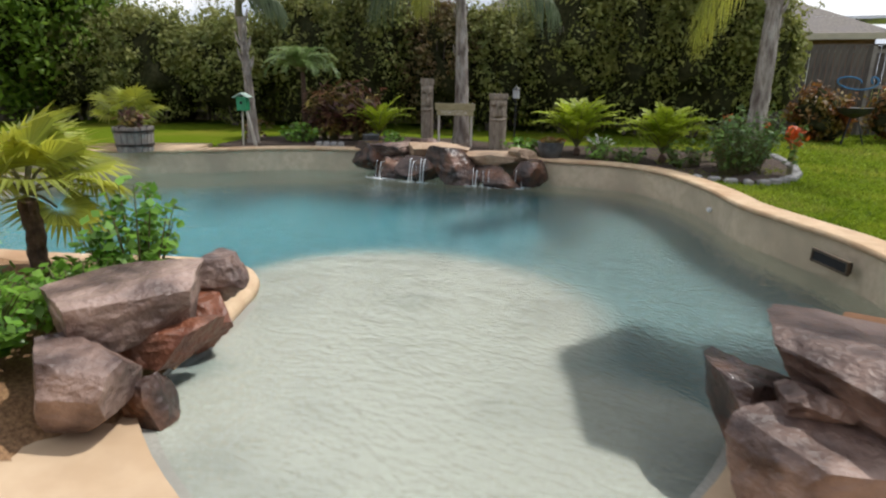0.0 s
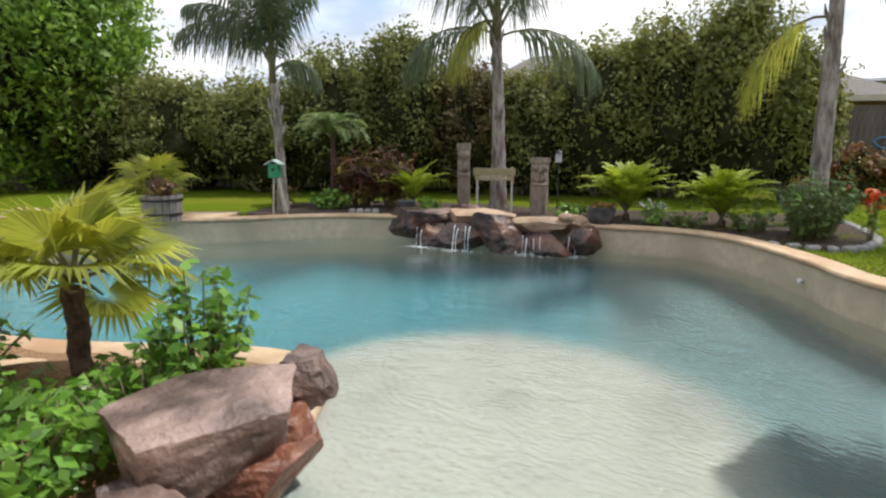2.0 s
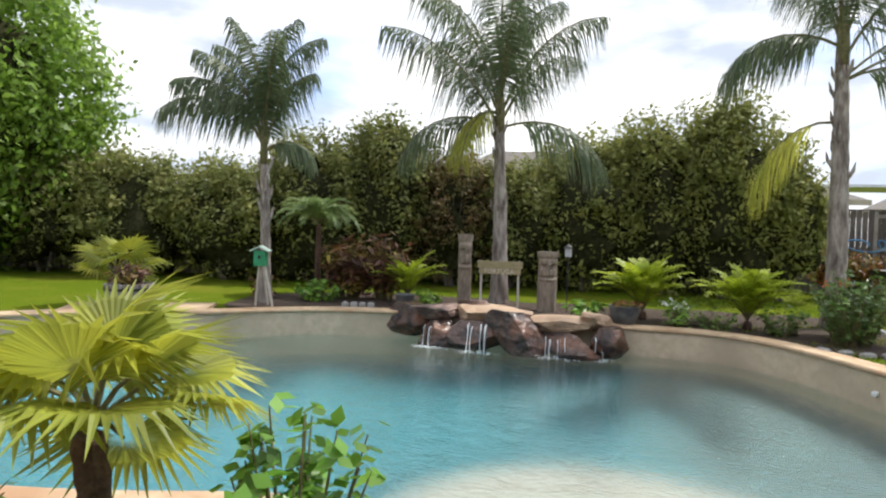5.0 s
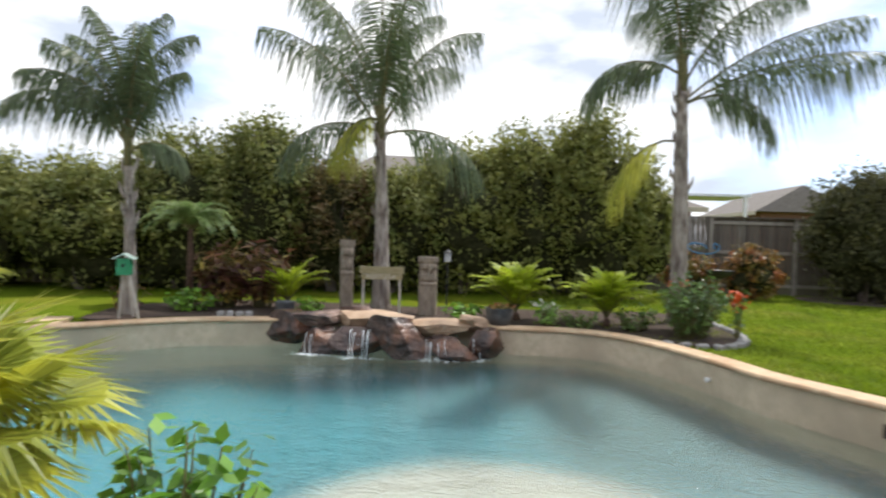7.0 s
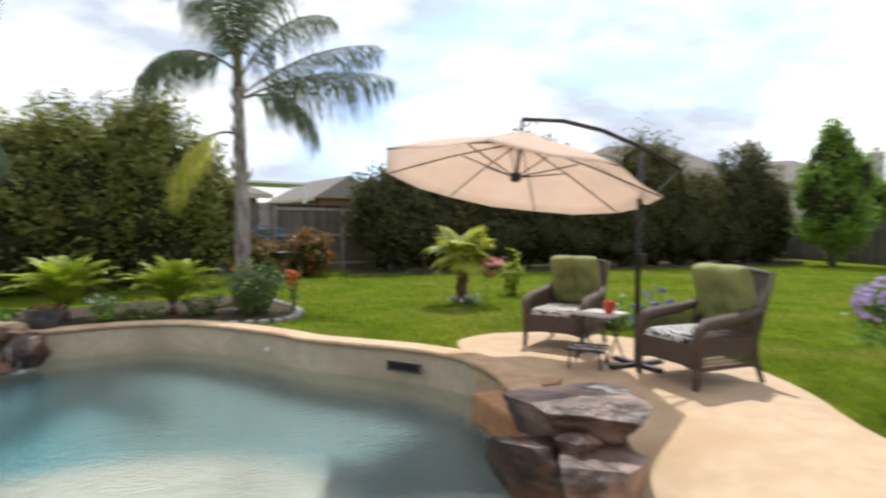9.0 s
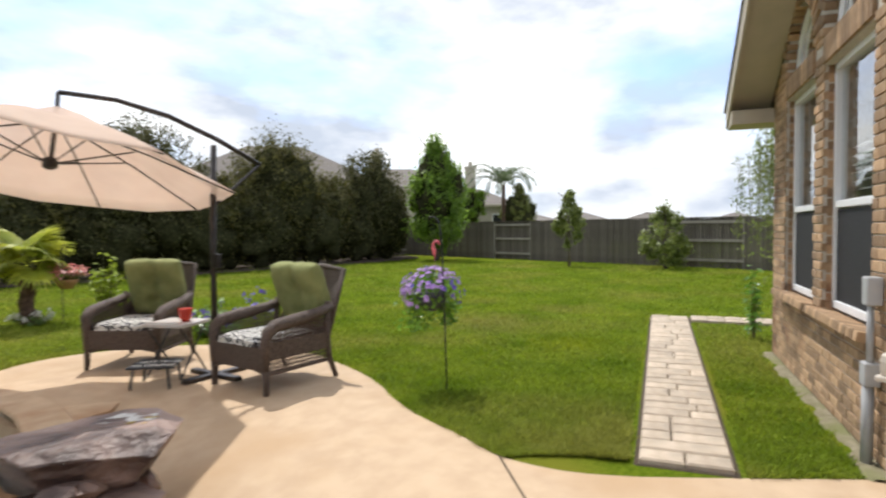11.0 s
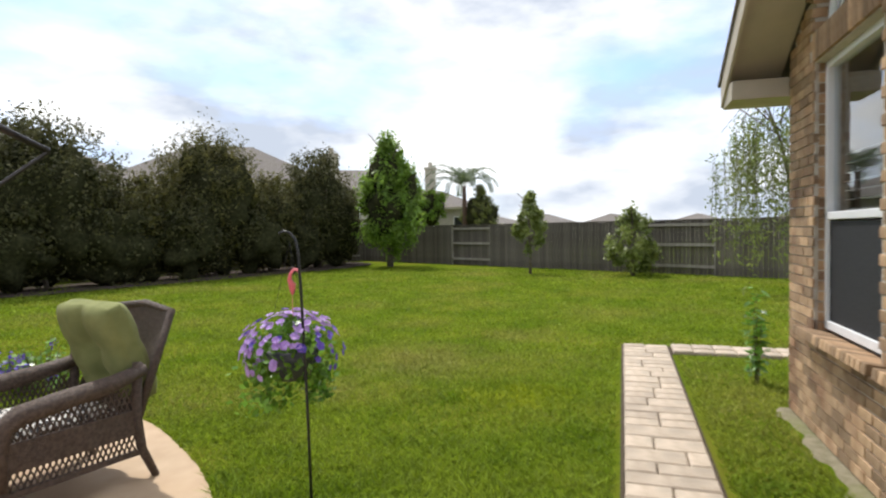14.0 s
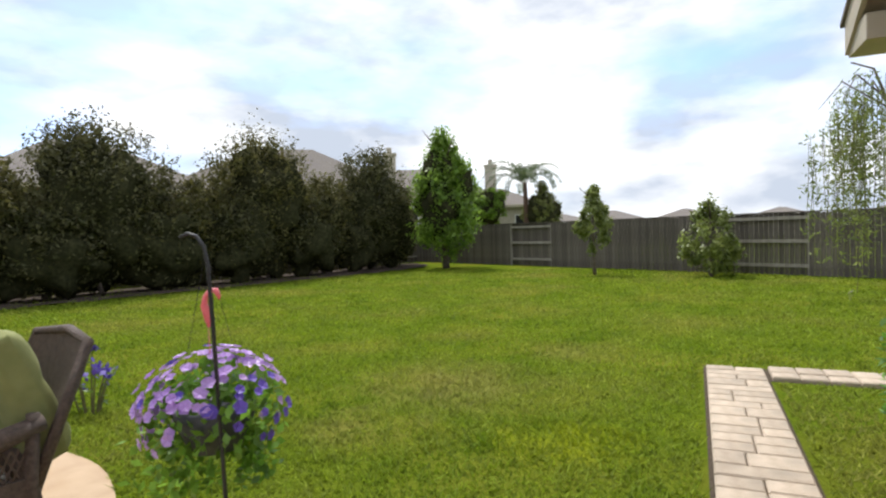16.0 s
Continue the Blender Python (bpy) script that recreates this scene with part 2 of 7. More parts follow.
M["sandy_soil"] = mat("sandy_soil", (0.17, 0.15, 0.085), (0.26, 0.225, 0.15), scale=14, rough=1.0, bump=0.7, bscale=70, c3=(0.17, 0.17, 0.07), scale3=2.5)
M["soil"] = mat("edging_soil", (0.05, 0.035, 0.022), (0.09, 0.065, 0.04), scale=40, rough=1.0, bump=0.8, bscale=80)
M["trunk"] = mat("palm_trunk", (0.20, 0.165, 0.14), (0.52, 0.47, 0.42), scale=7, rough=0.95, bump=1.0, bscale=22, bdist=0.04, c3=(0.12, 0.09, 0.075), scale3=3.6, stretch=(2.4, 2.4, 0.5))
M["bark"] = mat("tree_bark", (0.09, 0.07, 0.055), (0.17, 0.14, 0.115), scale=8, rough=0.95, bump=0.8, bscale=30)
M["fibre"] = mat("palm_fibre_trunk", (0.06, 0.035, 0.025), (0.15, 0.09, 0.065), scale=18, rough=1.0, bump=1.0, bscale=40)
M["hedge"] = leafmat("hedge_leaves", (0.14, 0.172, 0.045), (0.27, 0.27, 0.078), island=0.24, trans=0.36, rough=0.75)
M["hedge_olive"] = leafmat("olive_hedge_leaves", (0.175, 0.205, 0.05), (0.31, 0.31, 0.085), island=0.24, trans=0.38, rough=0.75)
M["screen_leaf"] = leafmat("screen_shrub_leaves", (0.060, 0.066, 0.022), (0.112, 0.106, 0.038), island=0.35, trans=0.4, rough=0.75)
M["screen_top"] = leafmat("olive_screen_shrub_leaves", (0.075, 0.078, 0.022), (0.15, 0.135, 0.04), island=0.3, trans=0.45, rough=0.75)
M["hedge_red"] = leafmat("reddish_hedge_leaves", (0.19, 0.115, 0.055), (0.14, 0.135, 0.045), island=0.32, trans=0.4, rough=0.75)
M["oak"] = leafmat("bright_tree_leaves", (0.15, 0.265, 0.03), (0.25, 0.37, 0.06), island=0.35, trans=0.6)
M["frond"] = leafmat("palm_frond_leaflets", (0.075, 0.115, 0.05), (0.14, 0.175, 0.085), island=0.35, trans=0.4)
M["frond_y"] = leafmat("yellowing_frond_leaflets", (0.34, 0.37, 0.05), (0.48, 0.47, 0.08), island=0.3, trans=0.55)
M["fern"] = leafmat("yellow_green_fronds", (0.29, 0.385, 0.022), (0.44, 0.51, 0.045), island=0.3, trans=0.5)
M["fan"] = leafmat("fan_palm_leaf", (0.25, 0.30, 0.05), (0.45, 0.45, 0.05), island=0.3, trans=0.5)
M["fan_g"] = leafmat("green_fan_palm_leaf", (0.14, 0.22, 0.07), (0.24, 0.31, 0.11), island=0.3, trans=0.45)
M["bush"] = leafmat("bush_leaves", (0.11, 0.25, 0.03), (0.21, 0.38, 0.05), island=0.4, trans=0.45, rough=0.35)
M["bush_d"] = leafmat("dark_bush_leaves", (0.085, 0.165, 0.035), (0.17, 0.26, 0.065), island=0.45, trans=0.4, rough=0.35)
M["croton"] = mat("croton_leaves", (0.085, 0.032, 0.030), (0.19, 0.085, 0.035), scale=2.2, rough=0.5, island=0.5, trans=0.35, c3=(0.30, 0.24, 0.04), scale3=2.5)
M["willow"] = leafmat("willow_leaves", (0.16, 0.21, 0.05), (0.26, 0.30, 0.08), island=0.3, trans=0.5)
M["stem"] = mat("green_brown_stem", (0.10, 0.10, 0.04), (0.18, 0.16, 0.07), scale=20, rough=0.8)
M["orange"] = leafmat("orange_flowers", (0.62, 0.10, 0.02), (0.75, 0.17, 0.03), island=0.25, trans=0.25)
M["red_leaf"] = leafmat("orange_red_shrub_leaves", (0.26, 0.07, 0.02), (0.20, 0.17, 0.035), island=0.45, trans=0.35)
M["pink"] = leafmat("pink_flowers", (0.72, 0.22, 0.22), (0.85, 0.45, 0.42), island=0.25, trans=0.25)
M["lilac"] = leafmat("lilac_petals", (0.40, 0.22, 0.62), (0.62, 0.42, 0.78), island=0.25, trans=0.3)
M["violet"] = leafmat("violet_petals", (0.10, 0.06, 0.40), (0.17, 0.10, 0.52), island=0.25, trans=0.25)
M["white_fl"] = leafmat("white_flowers", (0.70, 0.66, 0.62), (0.82, 0.80, 0.78), island=0.1, trans=0.25)
M["wicker"] = mat("brown_wicker", (0.06, 0.04, 0.031), (0.12, 0.084, 0.064), scale=45, rough=0.6, bump=0.8, bscale=120, island=0.2)
M["cushion"] = mat("olive_cushion", (0.20, 0.215, 0.075), (0.26, 0.275, 0.105), scale=8, rough=0.95, bump=0.3, bscale=260)
M["canopy"] = mat("beige_umbrella_fabric", (0.82, 0.665, 0.56), (0.87, 0.72, 0.61), scale=3, rough=0.9, trans=0.5, bump=0.15, bscale=90)
n, l = M["canopy"].node_tree.nodes, M["canopy"].node_tree.links
c_out = n["Material Output"]
c_tr, c_mix = n.new("ShaderNodeBsdfTransparent"), n.new("ShaderNodeMixShader")
c_mix.inputs["Fac"].default_value = 0.2
l.new(c_out.inputs["Surface"].links[0].from_socket, c_mix.inputs[1])
l.new(c_tr.outputs["BSDF"], c_mix.inputs[2])
l.new(c_mix.outputs["Shader"], c_out.inputs["Surface"])
M["metal"] = mat("dark_bronze_metal", (0.035, 0.03, 0.028), (0.06, 0.052, 0.048), scale=12, rough=0.4, metal=0.6)
M["black"] = mat("black_painted_metal", (0.012, 0.012, 0.013), (0.03, 0.03, 0.03), scale=20, rough=0.45)
M["grey_box"] = mat("grey_electrical_box", (0.34, 0.35, 0.36), (0.42, 0.43, 0.44), scale=6, rough=0.5, bump=0.1, bscale=90)
M["cream"] = mat("cream_plastic", (0.52, 0.47, 0.40), (0.58, 0.53, 0.46), scale=3, rough=0.5, bump=0.15, bscale=120)
# near-black that paints the darkness of rooms and openings
M["dark"] = mat("painted_interior_shade", (0.012, 0.013, 0.014), (0.022, 0.023, 0.025), scale=3, rough=0.9)
M["blind"] = mat("pale_window_blind", (0.45, 0.45, 0.44), (0.52, 0.52, 0.50), scale=3, rough=0.7)
M["screen"] = mat("dark_insect_screen", (0.018, 0.019, 0.021), (0.03, 0.031, 0.034), scale=60, rough=0.7, spec=0.3)
M["tiki"] = mat("grey_carved_wood", (0.18, 0.145, 0.11), (0.30, 0.25, 0.20), scale=7, rough=0.95, bump=0.8, bscale=30, stretch=(3, 3, 0.8))
M["tiki_dark"] = mat("carved_wood_recess", (0.05, 0.038, 0.03), (0.08, 0.06, 0.045), scale=9, rough=1.0)
M["signwood"] = mat("mossy_sign_board", (0.24, 0.20, 0.11), (0.33, 0.29, 0.17), scale=7, rough=0.95, bump=0.5, bscale=50, stretch=(1, 4, 4))
M["post"] = mat("pale_grey_wood", (0.42, 0.39, 0.34), (0.55, 0.51, 0.45), scale=8, rough=0.9, bump=0.4, bscale=50, stretch=(4, 4, 0.7))
M["green_paint"] = mat("green_paint", (0.015, 0.20, 0.085), (0.03, 0.27, 0.12), scale=12, rough=0.5, bump=0.2, bscale=60)
M["roofwhite"] = mat("pale_green_roof_paint", (0.42, 0.56, 0.47), (0.52, 0.64, 0.55), scale=12, rough=0.5)
M["barrel"] = mat("grey_barrel_wood", (0.16, 0.14, 0.125), (0.27, 0.24, 0.21), scale=6, rough=0.9, bump=0.5, bscale=40, island=0.2, stretch=(4, 4, 0.6))
M["planter"] = mat("dark_grey_planter", (0.05, 0.055, 0.06), (0.10, 0.105, 0.11), scale=9, rough=0.7, bump=0.3, bscale=50)
# near-black colour that stands for the shade between twigs and leaves
M["core"] = mat("painted_crown_shade", (0.024, 0.026, 0.013), (0.05, 0.05, 0.024), scale=9, rough=1.0, bump=1.0, bscale=14, spec=0.0)
M["stone_edge"] = mat("grey_edging_stone", (0.24, 0.235, 0.225), (0.36, 0.35, 0.34), scale=8, rough=0.9, bump=0.4, bscale=60, vary=0.15)
M["flamingo"] = mat("pink_painted_ornament", (0.80, 0.13, 0.16), (0.88, 0.22, 0.25), scale=9, rough=0.4)
M["red"] = mat("red_glazed_pot", (0.52, 0.035, 0.02), (0.62, 0.06, 0.03), scale=8, rough=0.25)
M["tile"] = mat("pale_mosaic_tabletop", (0.50, 0.46, 0.42), (0.62, 0.58, 0.53), scale=30, rough=0.35, bump=0.2, bscale=60)
M["stucco"] = mat("tan_neighbour_wall", (0.45, 0.40, 0.33), (0.52, 0.47, 0.39), scale=4, rough=0.9, bump=0.2, bscale=30)
M["blue_glaze"] = mat("blue_painted_metal", (0.05, 0.22, 0.45), (0.10, 0.32, 0.55), scale=9, rough=0.4)
M["bright_roof"] = mat("overexposed_roof_white", (0.68, 0.70, 0.74), (0.76, 0.78, 0.82), scale=3, rough=0.5)


def glassmat(name, tint, rough, ior):
    m = bpy.data.materials.new(name)
    m.use_nodes = True
    b = m.node_tree.nodes["Principled BSDF"]
    b.inputs["Base Color"].default_value, b.inputs["Roughness"].default_value = (*tint, 1), rough
    b.inputs["IOR"].default_value, b.inputs["Transmission Weight"].default_value = ior, 1.0
    return m


M["glass"] = glassmat("window_glass", (0.9, 0.95, 0.96), 0.01, 1.5)
M["stream"] = glassmat("falling_water", (0.95, 0.98, 0.99), 0.18, 1.33)
M["foam"] = mat("white_water_foam", (0.72, 0.76, 0.78), (0.86, 0.88, 0.90), scale=30, rough=0.5, trans=0.4, bump=0.4, bscale=60)
M["water"] = glassmat("pool_water", (0.84, 0.965, 0.97), 0.03, 1.333)
n, l = M["water"].node_tree.nodes, M["water"].node_tree.links
r_co, r_m, r_a, r_b, r_add, r_bump = (n.new(k) for k in ("ShaderNodeTexCoord", "ShaderNodeMapping", "ShaderNodeTexNoise", "ShaderNodeTexNoise", "ShaderNodeMath", "ShaderNodeBump"))
r_m.inputs["Scale"].default_value = (1.0, 1.9, 1.0)
r_m.inputs["Rotation"].default_value = (0, 0, radians(30))
r_a.inputs["Scale"].default_value, r_a.inputs["Detail"].default_value = 3.2, 3.0
r_b.inputs["Scale"].default_value, r_b.inputs["Detail"].default_value = 13.0, 2.0
r_bump.inputs["Strength"].default_value, r_bump.inputs["Distance"].default_value = 0.9, 0.035
l.new(r_co.outputs["Object"], r_m.inputs["Vector"])
for node in (r_a, r_b):
    l.new(r_m.outputs["Vector"], node.inputs["Vector"])
l.new(r_a.outputs["Fac"], r_add.inputs[0])
l.new(r_b.outputs["Fac"], r_add.inputs[1])
l.new(r_add.outputs["Value"], r_bump.inputs["Height"])
l.new(r_bump.outputs["Normal"], n["Principled BSDF"].inputs["Normal"])


# ---- building helpers ----
rng = np.random.default_rng(7)


def thing(name, label, category, m=None, group="", kind=""):
    ob = new(name)
    ob.empty_display_size = 0.1
    if m is not None:
        ob.matrix_world = m
    return tagged(ob, label, category, group, kind)


def finish(ob, material, smooth):
    ob.data.materials.append(material)
    if smooth:
        ob.data.polygons.foreach_set("use_smooth", [True] * len(ob.data.polygons))
    return ob


def part(name, bm, material, parent=None, label="", smooth=False):
    """Links a bmesh, or (verts, faces), as one mesh object under a thing or a part."""
    me = bpy.data.meshes.new(name)
    if isinstance(bm, tuple):
        me.from_pydata([tuple(v) for v in bm[0]], [], bm[1])
        me.update()
    else:
        bmesh.ops.recalc_face_normals(bm, faces=bm.faces[:])
        bm.to_mesh(me)
        bm.free()
    ob = finish(new(name, me), material, smooth)
    ob.parent = parent
    return tagged(ob, label)


def shared(name, me, m, parent):
    ob = new(name, me)
    ob.parent = parent
    ob.matrix_local = m
    return ob


def solid(name, bm, material, label, category, kind="", smooth=False, group=""):
    return tagged(part(name, bm, material, None, "", smooth), label, category, group, kind)


def box(bm, c, s, m=None, bevel=0.0):
    mm = Matrix.Translation(c) @ Matrix.Diagonal((*s, 1))
    r = bmesh.ops.create_cube(bm, size=1.0, matrix=(m @ mm) if m is not None else mm)
    if bevel:
        es = list({e for v in r["verts"] for e in v.link_edges})
        bmesh.ops.bevel(bm, geom=es, offset=bevel, segments=2, profile=0.6, affect="EDGES")
    return bm


def boxes(*items, bevel=0.0):
    bm = bmesh.new()
    for c, s in items:
        box(bm, c, s, None, bevel)
    return bm


def tube(bm, pts, radii, n=6, cap=True):
    pts = [Vector(p) for p in pts]
    if not hasattr(radii, "__len__"):
        radii = [radii] * len(pts)
    rings, up = [], None
    for i, p in enumerate(pts):
        d = (pts[min(i + 1, len(pts) - 1)] - pts[max(i - 1, 0)]).normalized()
        if up is None:
            up = d.orthogonal().normalized()
        up = (up - d * up.dot(d)).normalized()
        side = d.cross(up)
        rings.append([bm.verts.new(p + radii[i] * (math.cos(a) * up + math.sin(a) * side)) for a in (2 * math.pi * k / n for k in range(n))])
    for a, b in zip(rings, rings[1:]):
        for k in range(n):
            bm.faces.new((a[k], a[(k + 1) % n], b[(k + 1) % n], b[k]))
    if cap:
        bm.faces.new(rings[0][::-1])
        bm.faces.new(rings[-1])
    return bm


def lathe(bm, prof, n=20, centre=(0, 0, 0), cap=True):
    """Turns (radius, height) pairs round z."""
    c = Vector(centre)
    rings = [[bm.verts.new(c + Vector((r * math.cos(2 * math.pi * k / n), r * math.sin(2 * math.pi * k / n), z))) for k in range(n)] for r, z in prof]
    for a, b in zip(rings, rings[1:]):
        for k in range(n):
            bm.faces.new((a[k], a[(k + 1) % n], b[(k + 1) % n], b[k]))
    if cap:
        bm.faces.new(rings[0][::-1])
        bm.faces.new(rings[-1])
    return bm


def smooth_line(pts, step, closed=False):
    """A Catmull-Rom curve through the points, at even steps."""
    p = [np.array(q, float) for q in pts]
    k = len(p)
    dense = []
    for i in range(k if closed else k - 1):
        a, b, c, d = (p[(i + j) % k] if closed else p[min(max(i + j, 0), k - 1)] for j in (-1, 0, 1, 2))
        for t in np.linspace(0, 1, 16, endpoint=False):
            dense.append(0.5 * (2 * b + (c - a) * t + (2 * a - 5 * b + 4 * c - d) * t * t + (3 * b - a - 3 * c + d) * t ** 3))
    dense.append(dense[0] if closed else p[-1])
    dense = np.array(dense)
    run = np.concatenate([[0], np.cumsum(np.linalg.norm(np.diff(dense, axis=0), axis=1))])
    count = max(2, int(run[-1] / step))
    at = np.linspace(0, run[-1], count + 1)
    out = np.stack([np.interp(at, run, dense[:, j]) for j in range(dense.shape[1])], 1)
    return out[:-1] if closed else out


def leaves(points, normals, size, aspect=0.45, fold=0.25, jitter=0.9, r=None):
    """Folded pointed leaves at the points, roughly facing the normals: verts and faces."""
    r = r or rng
    k = len(points)
    nrm = normals + r.normal(0, jitter, (k, 3))
    nrm /= np.linalg.norm(nrm, axis=1, keepdims=True) + 1e-9
    tan = np.cross(nrm, r.normal(0, 1, (k, 3)))
    tan /= np.linalg.norm(tan, axis=1, keepdims=True) + 1e-9
    bit = np.cross(nrm, tan)
    s = (size * r.uniform(0.65, 1.3, k))[:, None]
    base, tip = points - tan * s * 0.5, points + tan * s * 0.5
    mid = points - nrm * s * fold * aspect
    a, b = mid + bit * s * aspect * 0.5 + nrm * s * fold * aspect, mid - bit * s * aspect * 0.5 + nrm * s * fold * aspect
    v = np.stack([base, a, tip, b], 1).reshape(-1, 3)
    f = [(4 * i, 4 * i + 1, 4 * i + 2, 4 * i + 3) for i in range(k)]
    return v.tolist(), f


def join(*meshes):
    v, f = [], []
    for a, b in meshes:
        o = len(v)
        v += [tuple(q) for q in a]
        f += [tuple(i + o for i in q) for q in b]
    return v, f


def blob(radii, centre=(0, 0, 0), seed=0, rough=0.25, level=3, freq=1.3):
    """An uneven closed mass: verts and faces."""
    bm = bmesh.new()
    bmesh.ops.create_icosphere(bm, subdivisions=level, radius=1.0)
    off = Vector((seed * 3.7, seed * 1.3, seed * 2.1))
    for q in bm.verts:
        q.co *= 1 + rough * noise.noise(q.co * freq + off) + 0.4 * rough * noise.noise(q.co * freq * 3 + off)
        q.co = Vector((q.co.x * radii[0] + centre[0], q.co.y * radii[1] + centre[1], q.co.z * radii[2] + centre[2]))
    bm.verts.index_update()
    v, f = [tuple(q.co) for q in bm.verts], [tuple(x.index for x in p.verts) for p in bm.faces]
    bm.free()
    return v, f


def crown(centre, radii, count, size, clumps=40, spread=0.2, seed=0, aspect=0.5, shape=1.0, thin=0.0):
    """A crown of many leaves in clumps, with gaps and an uneven outline."""
    r = np.random.default_rng(seed + 100)
    d = r.normal(0, 1, (clumps, 3))
    d /= np.linalg.norm(d, axis=1, keepdims=True)
    rad = r.uniform(0.45, 0.98, (clumps, 1)) ** 0.5
    if shape != 1.0:
        d[:, :2] *= np.clip(1 - (d[:, 2:3] * 0.5 + 0.5) ** shape * 0.75, 0.2, 1)
    cc = d * rad
    w = r.uniform(0.5, 1.5, clumps)
    pick = r.choice(clumps, count, p=w / w.sum())
    off = r.normal(0, 1, (count, 3))
    off /= np.linalg.norm(off, axis=1, keepdims=True)
    p = cc[pick] + off * spread * r.uniform(0.1, 1.3, (count, 1)) * r.uniform(0.7, 1.2, (clumps, 1))[pick]
    if thin:
        stay = r.uniform(0, 1, count) > thin * np.clip((0.25 - p[:, 2]) / 0.7, 0, 1)
        p, off = p[stay], off[stay]
    nrm = off + p * 0.6 + np.array([0, 0, 0.5])
    nrm /= np.linalg.norm(nrm, axis=1, keepdims=True) + 1e-9
    return leaves(p * np.array(radii) + np.array(centre), nrm, size, aspect, r=r, jitter=0.6)


def frond(length, leaflet, pairs, droop=0.9, rise=0.5, width=0.03, hang=0.7, start=0.18, seed=0, vee=0.0, plume=0.25, bend=1.3):
    """A feather frond from the origin along +x: the rachis bends down, the leaflets hang. Gives leaflets and rachis points."""
    r = np.random.default_rng(seed + 500)
    at = np.linspace(0, 1, 15)
    ang = rise - (rise + droop) * at ** bend
    seg = length / 14
    pts = np.zeros((15, 3))
    for i in range(1, 15):
        pts[i] = pts[i - 1] + seg * np.array([math.cos(ang[i]), 0, math.sin(ang[i])])
    v, f = [], []
    for k in range(pairs):
        u = start + (1 - start) * (k + 0.5) / pairs
        c = np.array([np.interp(u, at, pts[:, j]) for j in range(3)])
        a = np.interp(u, at, ang)
        fw = np.array([math.cos(a), 0, math.sin(a)])
        up = np.array([-math.sin(a), 0, math.cos(a)])
        ll = leaflet * (math.sin(math.pi * (0.12 + 0.83 * u)) ** 0.6)
        for s in (-1, 1):
            sd = np.array([0, s, 0])
            d = sd * 0.75 + fw * (0.45 + 0.3 * u) + up * (vee + r.uniform(-plume, plume))
            d /= np.linalg.norm(d)
            l1 = ll * r.uniform(0.8, 1.1)
            m1 = c + d * l1 * 0.5 + np.array([0, 0, -hang * 0.18 * l1])
            e1 = c + d * l1 * 0.85 + np.array([0, 0, -hang * 0.65 * l1])
            w = fw * width * 0.5
            o = len(v)
            v += [c - w * 0.6, c + w * 0.6, m1 + w, m1 - w, e1]
            f += [(o, o + 1, o + 2, o + 3), (o + 3, o + 2, o + 4)]
    return (v, f), pts


def stamp(mesh, m):
    v, f = mesh
    a = np.array(v) @ np.array(m.to_3x3()).T + np.array(m.translation)
    return a.tolist(), f


def inside(poly, x, y):
    """Whether points lie in a polygon (arrays)."""
    poly = np.asarray(poly)
    res = np.zeros(np.shape(x), bool)
    j = len(poly) - 1
    for i in range(len(poly)):
        (xi, yi), (xj, yj) = poly[i], poly[j]
        hit = ((yi > y) != (yj > y)) & (x < (xj - xi) * (y - yi) / (yj - yi + 1e-12) + xi)
        res ^= hit
        j = i
    return res


def dist_line(line, x, y):
    """Distance from points to a polyline."""
    best = np.full(np.shape(x), 1e9)
    for a, b in zip(line[:-1], line[1:]):
        d = b - a
        t = np.clip(((x - a[0]) * d[0] + (y - a[1]) * d[1]) / (d @ d + 1e-12), 0, 1)
        best = np.minimum(best, np.hypot(x - a[0] - t * d[0], y - a[1] - t * d[1]))
    return best


def sheet(outline, cut, height, holes=()):
    """A filled outline cut into a grid, each vertex lifted to height(x, y)."""
    import mathutils.geometry
    loops = [[Vector((p[0], p[1], 0)) for p in o] for o in (outline, *holes)]
    flat = [p for o in loops for p in o]
    bm = bmesh.new()
    vs = [bm.verts.new(p) for p in flat]
    for t in mathutils.geometry.tessellate_polygon(loops):
        try:
            bm.faces.new([vs[i] for i in t])
        except ValueError:
            pass
    if cut:
        lo, hi = np.min([p[:2] for p in flat], axis=0), np.max([p[:2] for p in flat], axis=0)
        for axis in (0, 1):
            no = Vector((1, 0, 0)) if axis == 0 else Vector((0, 1, 0))
            for k in np.arange(lo[axis] + cut, hi[axis], cut):
                bmesh.ops.bisect_plane(bm, geom=bm.verts[:] + bm.edges[:] + bm.faces[:], plane_co=no * k, plane_no=no)
    xs, ys = np.array([q.co.x for q in bm.verts]), np.array([q.co.y for q in bm.verts])
    for q, z in zip(bm.verts, height(xs, ys)):
        q.co.z = z
    bmesh.ops.recalc_face_normals(bm, faces=bm.faces[:])
    if sum(p.normal.z for p in bm.faces) < 0:
        bmesh.ops.reverse_faces(bm, faces=bm.faces[:])
    return bm


def up_part(name, bm, material, parent=None):
    me = bpy.data.meshes.new(name)
    bm.to_mesh(me)
    bm.free()
    ob = finish(new(name, me), material, True)
    ob.parent = parent
    return ob


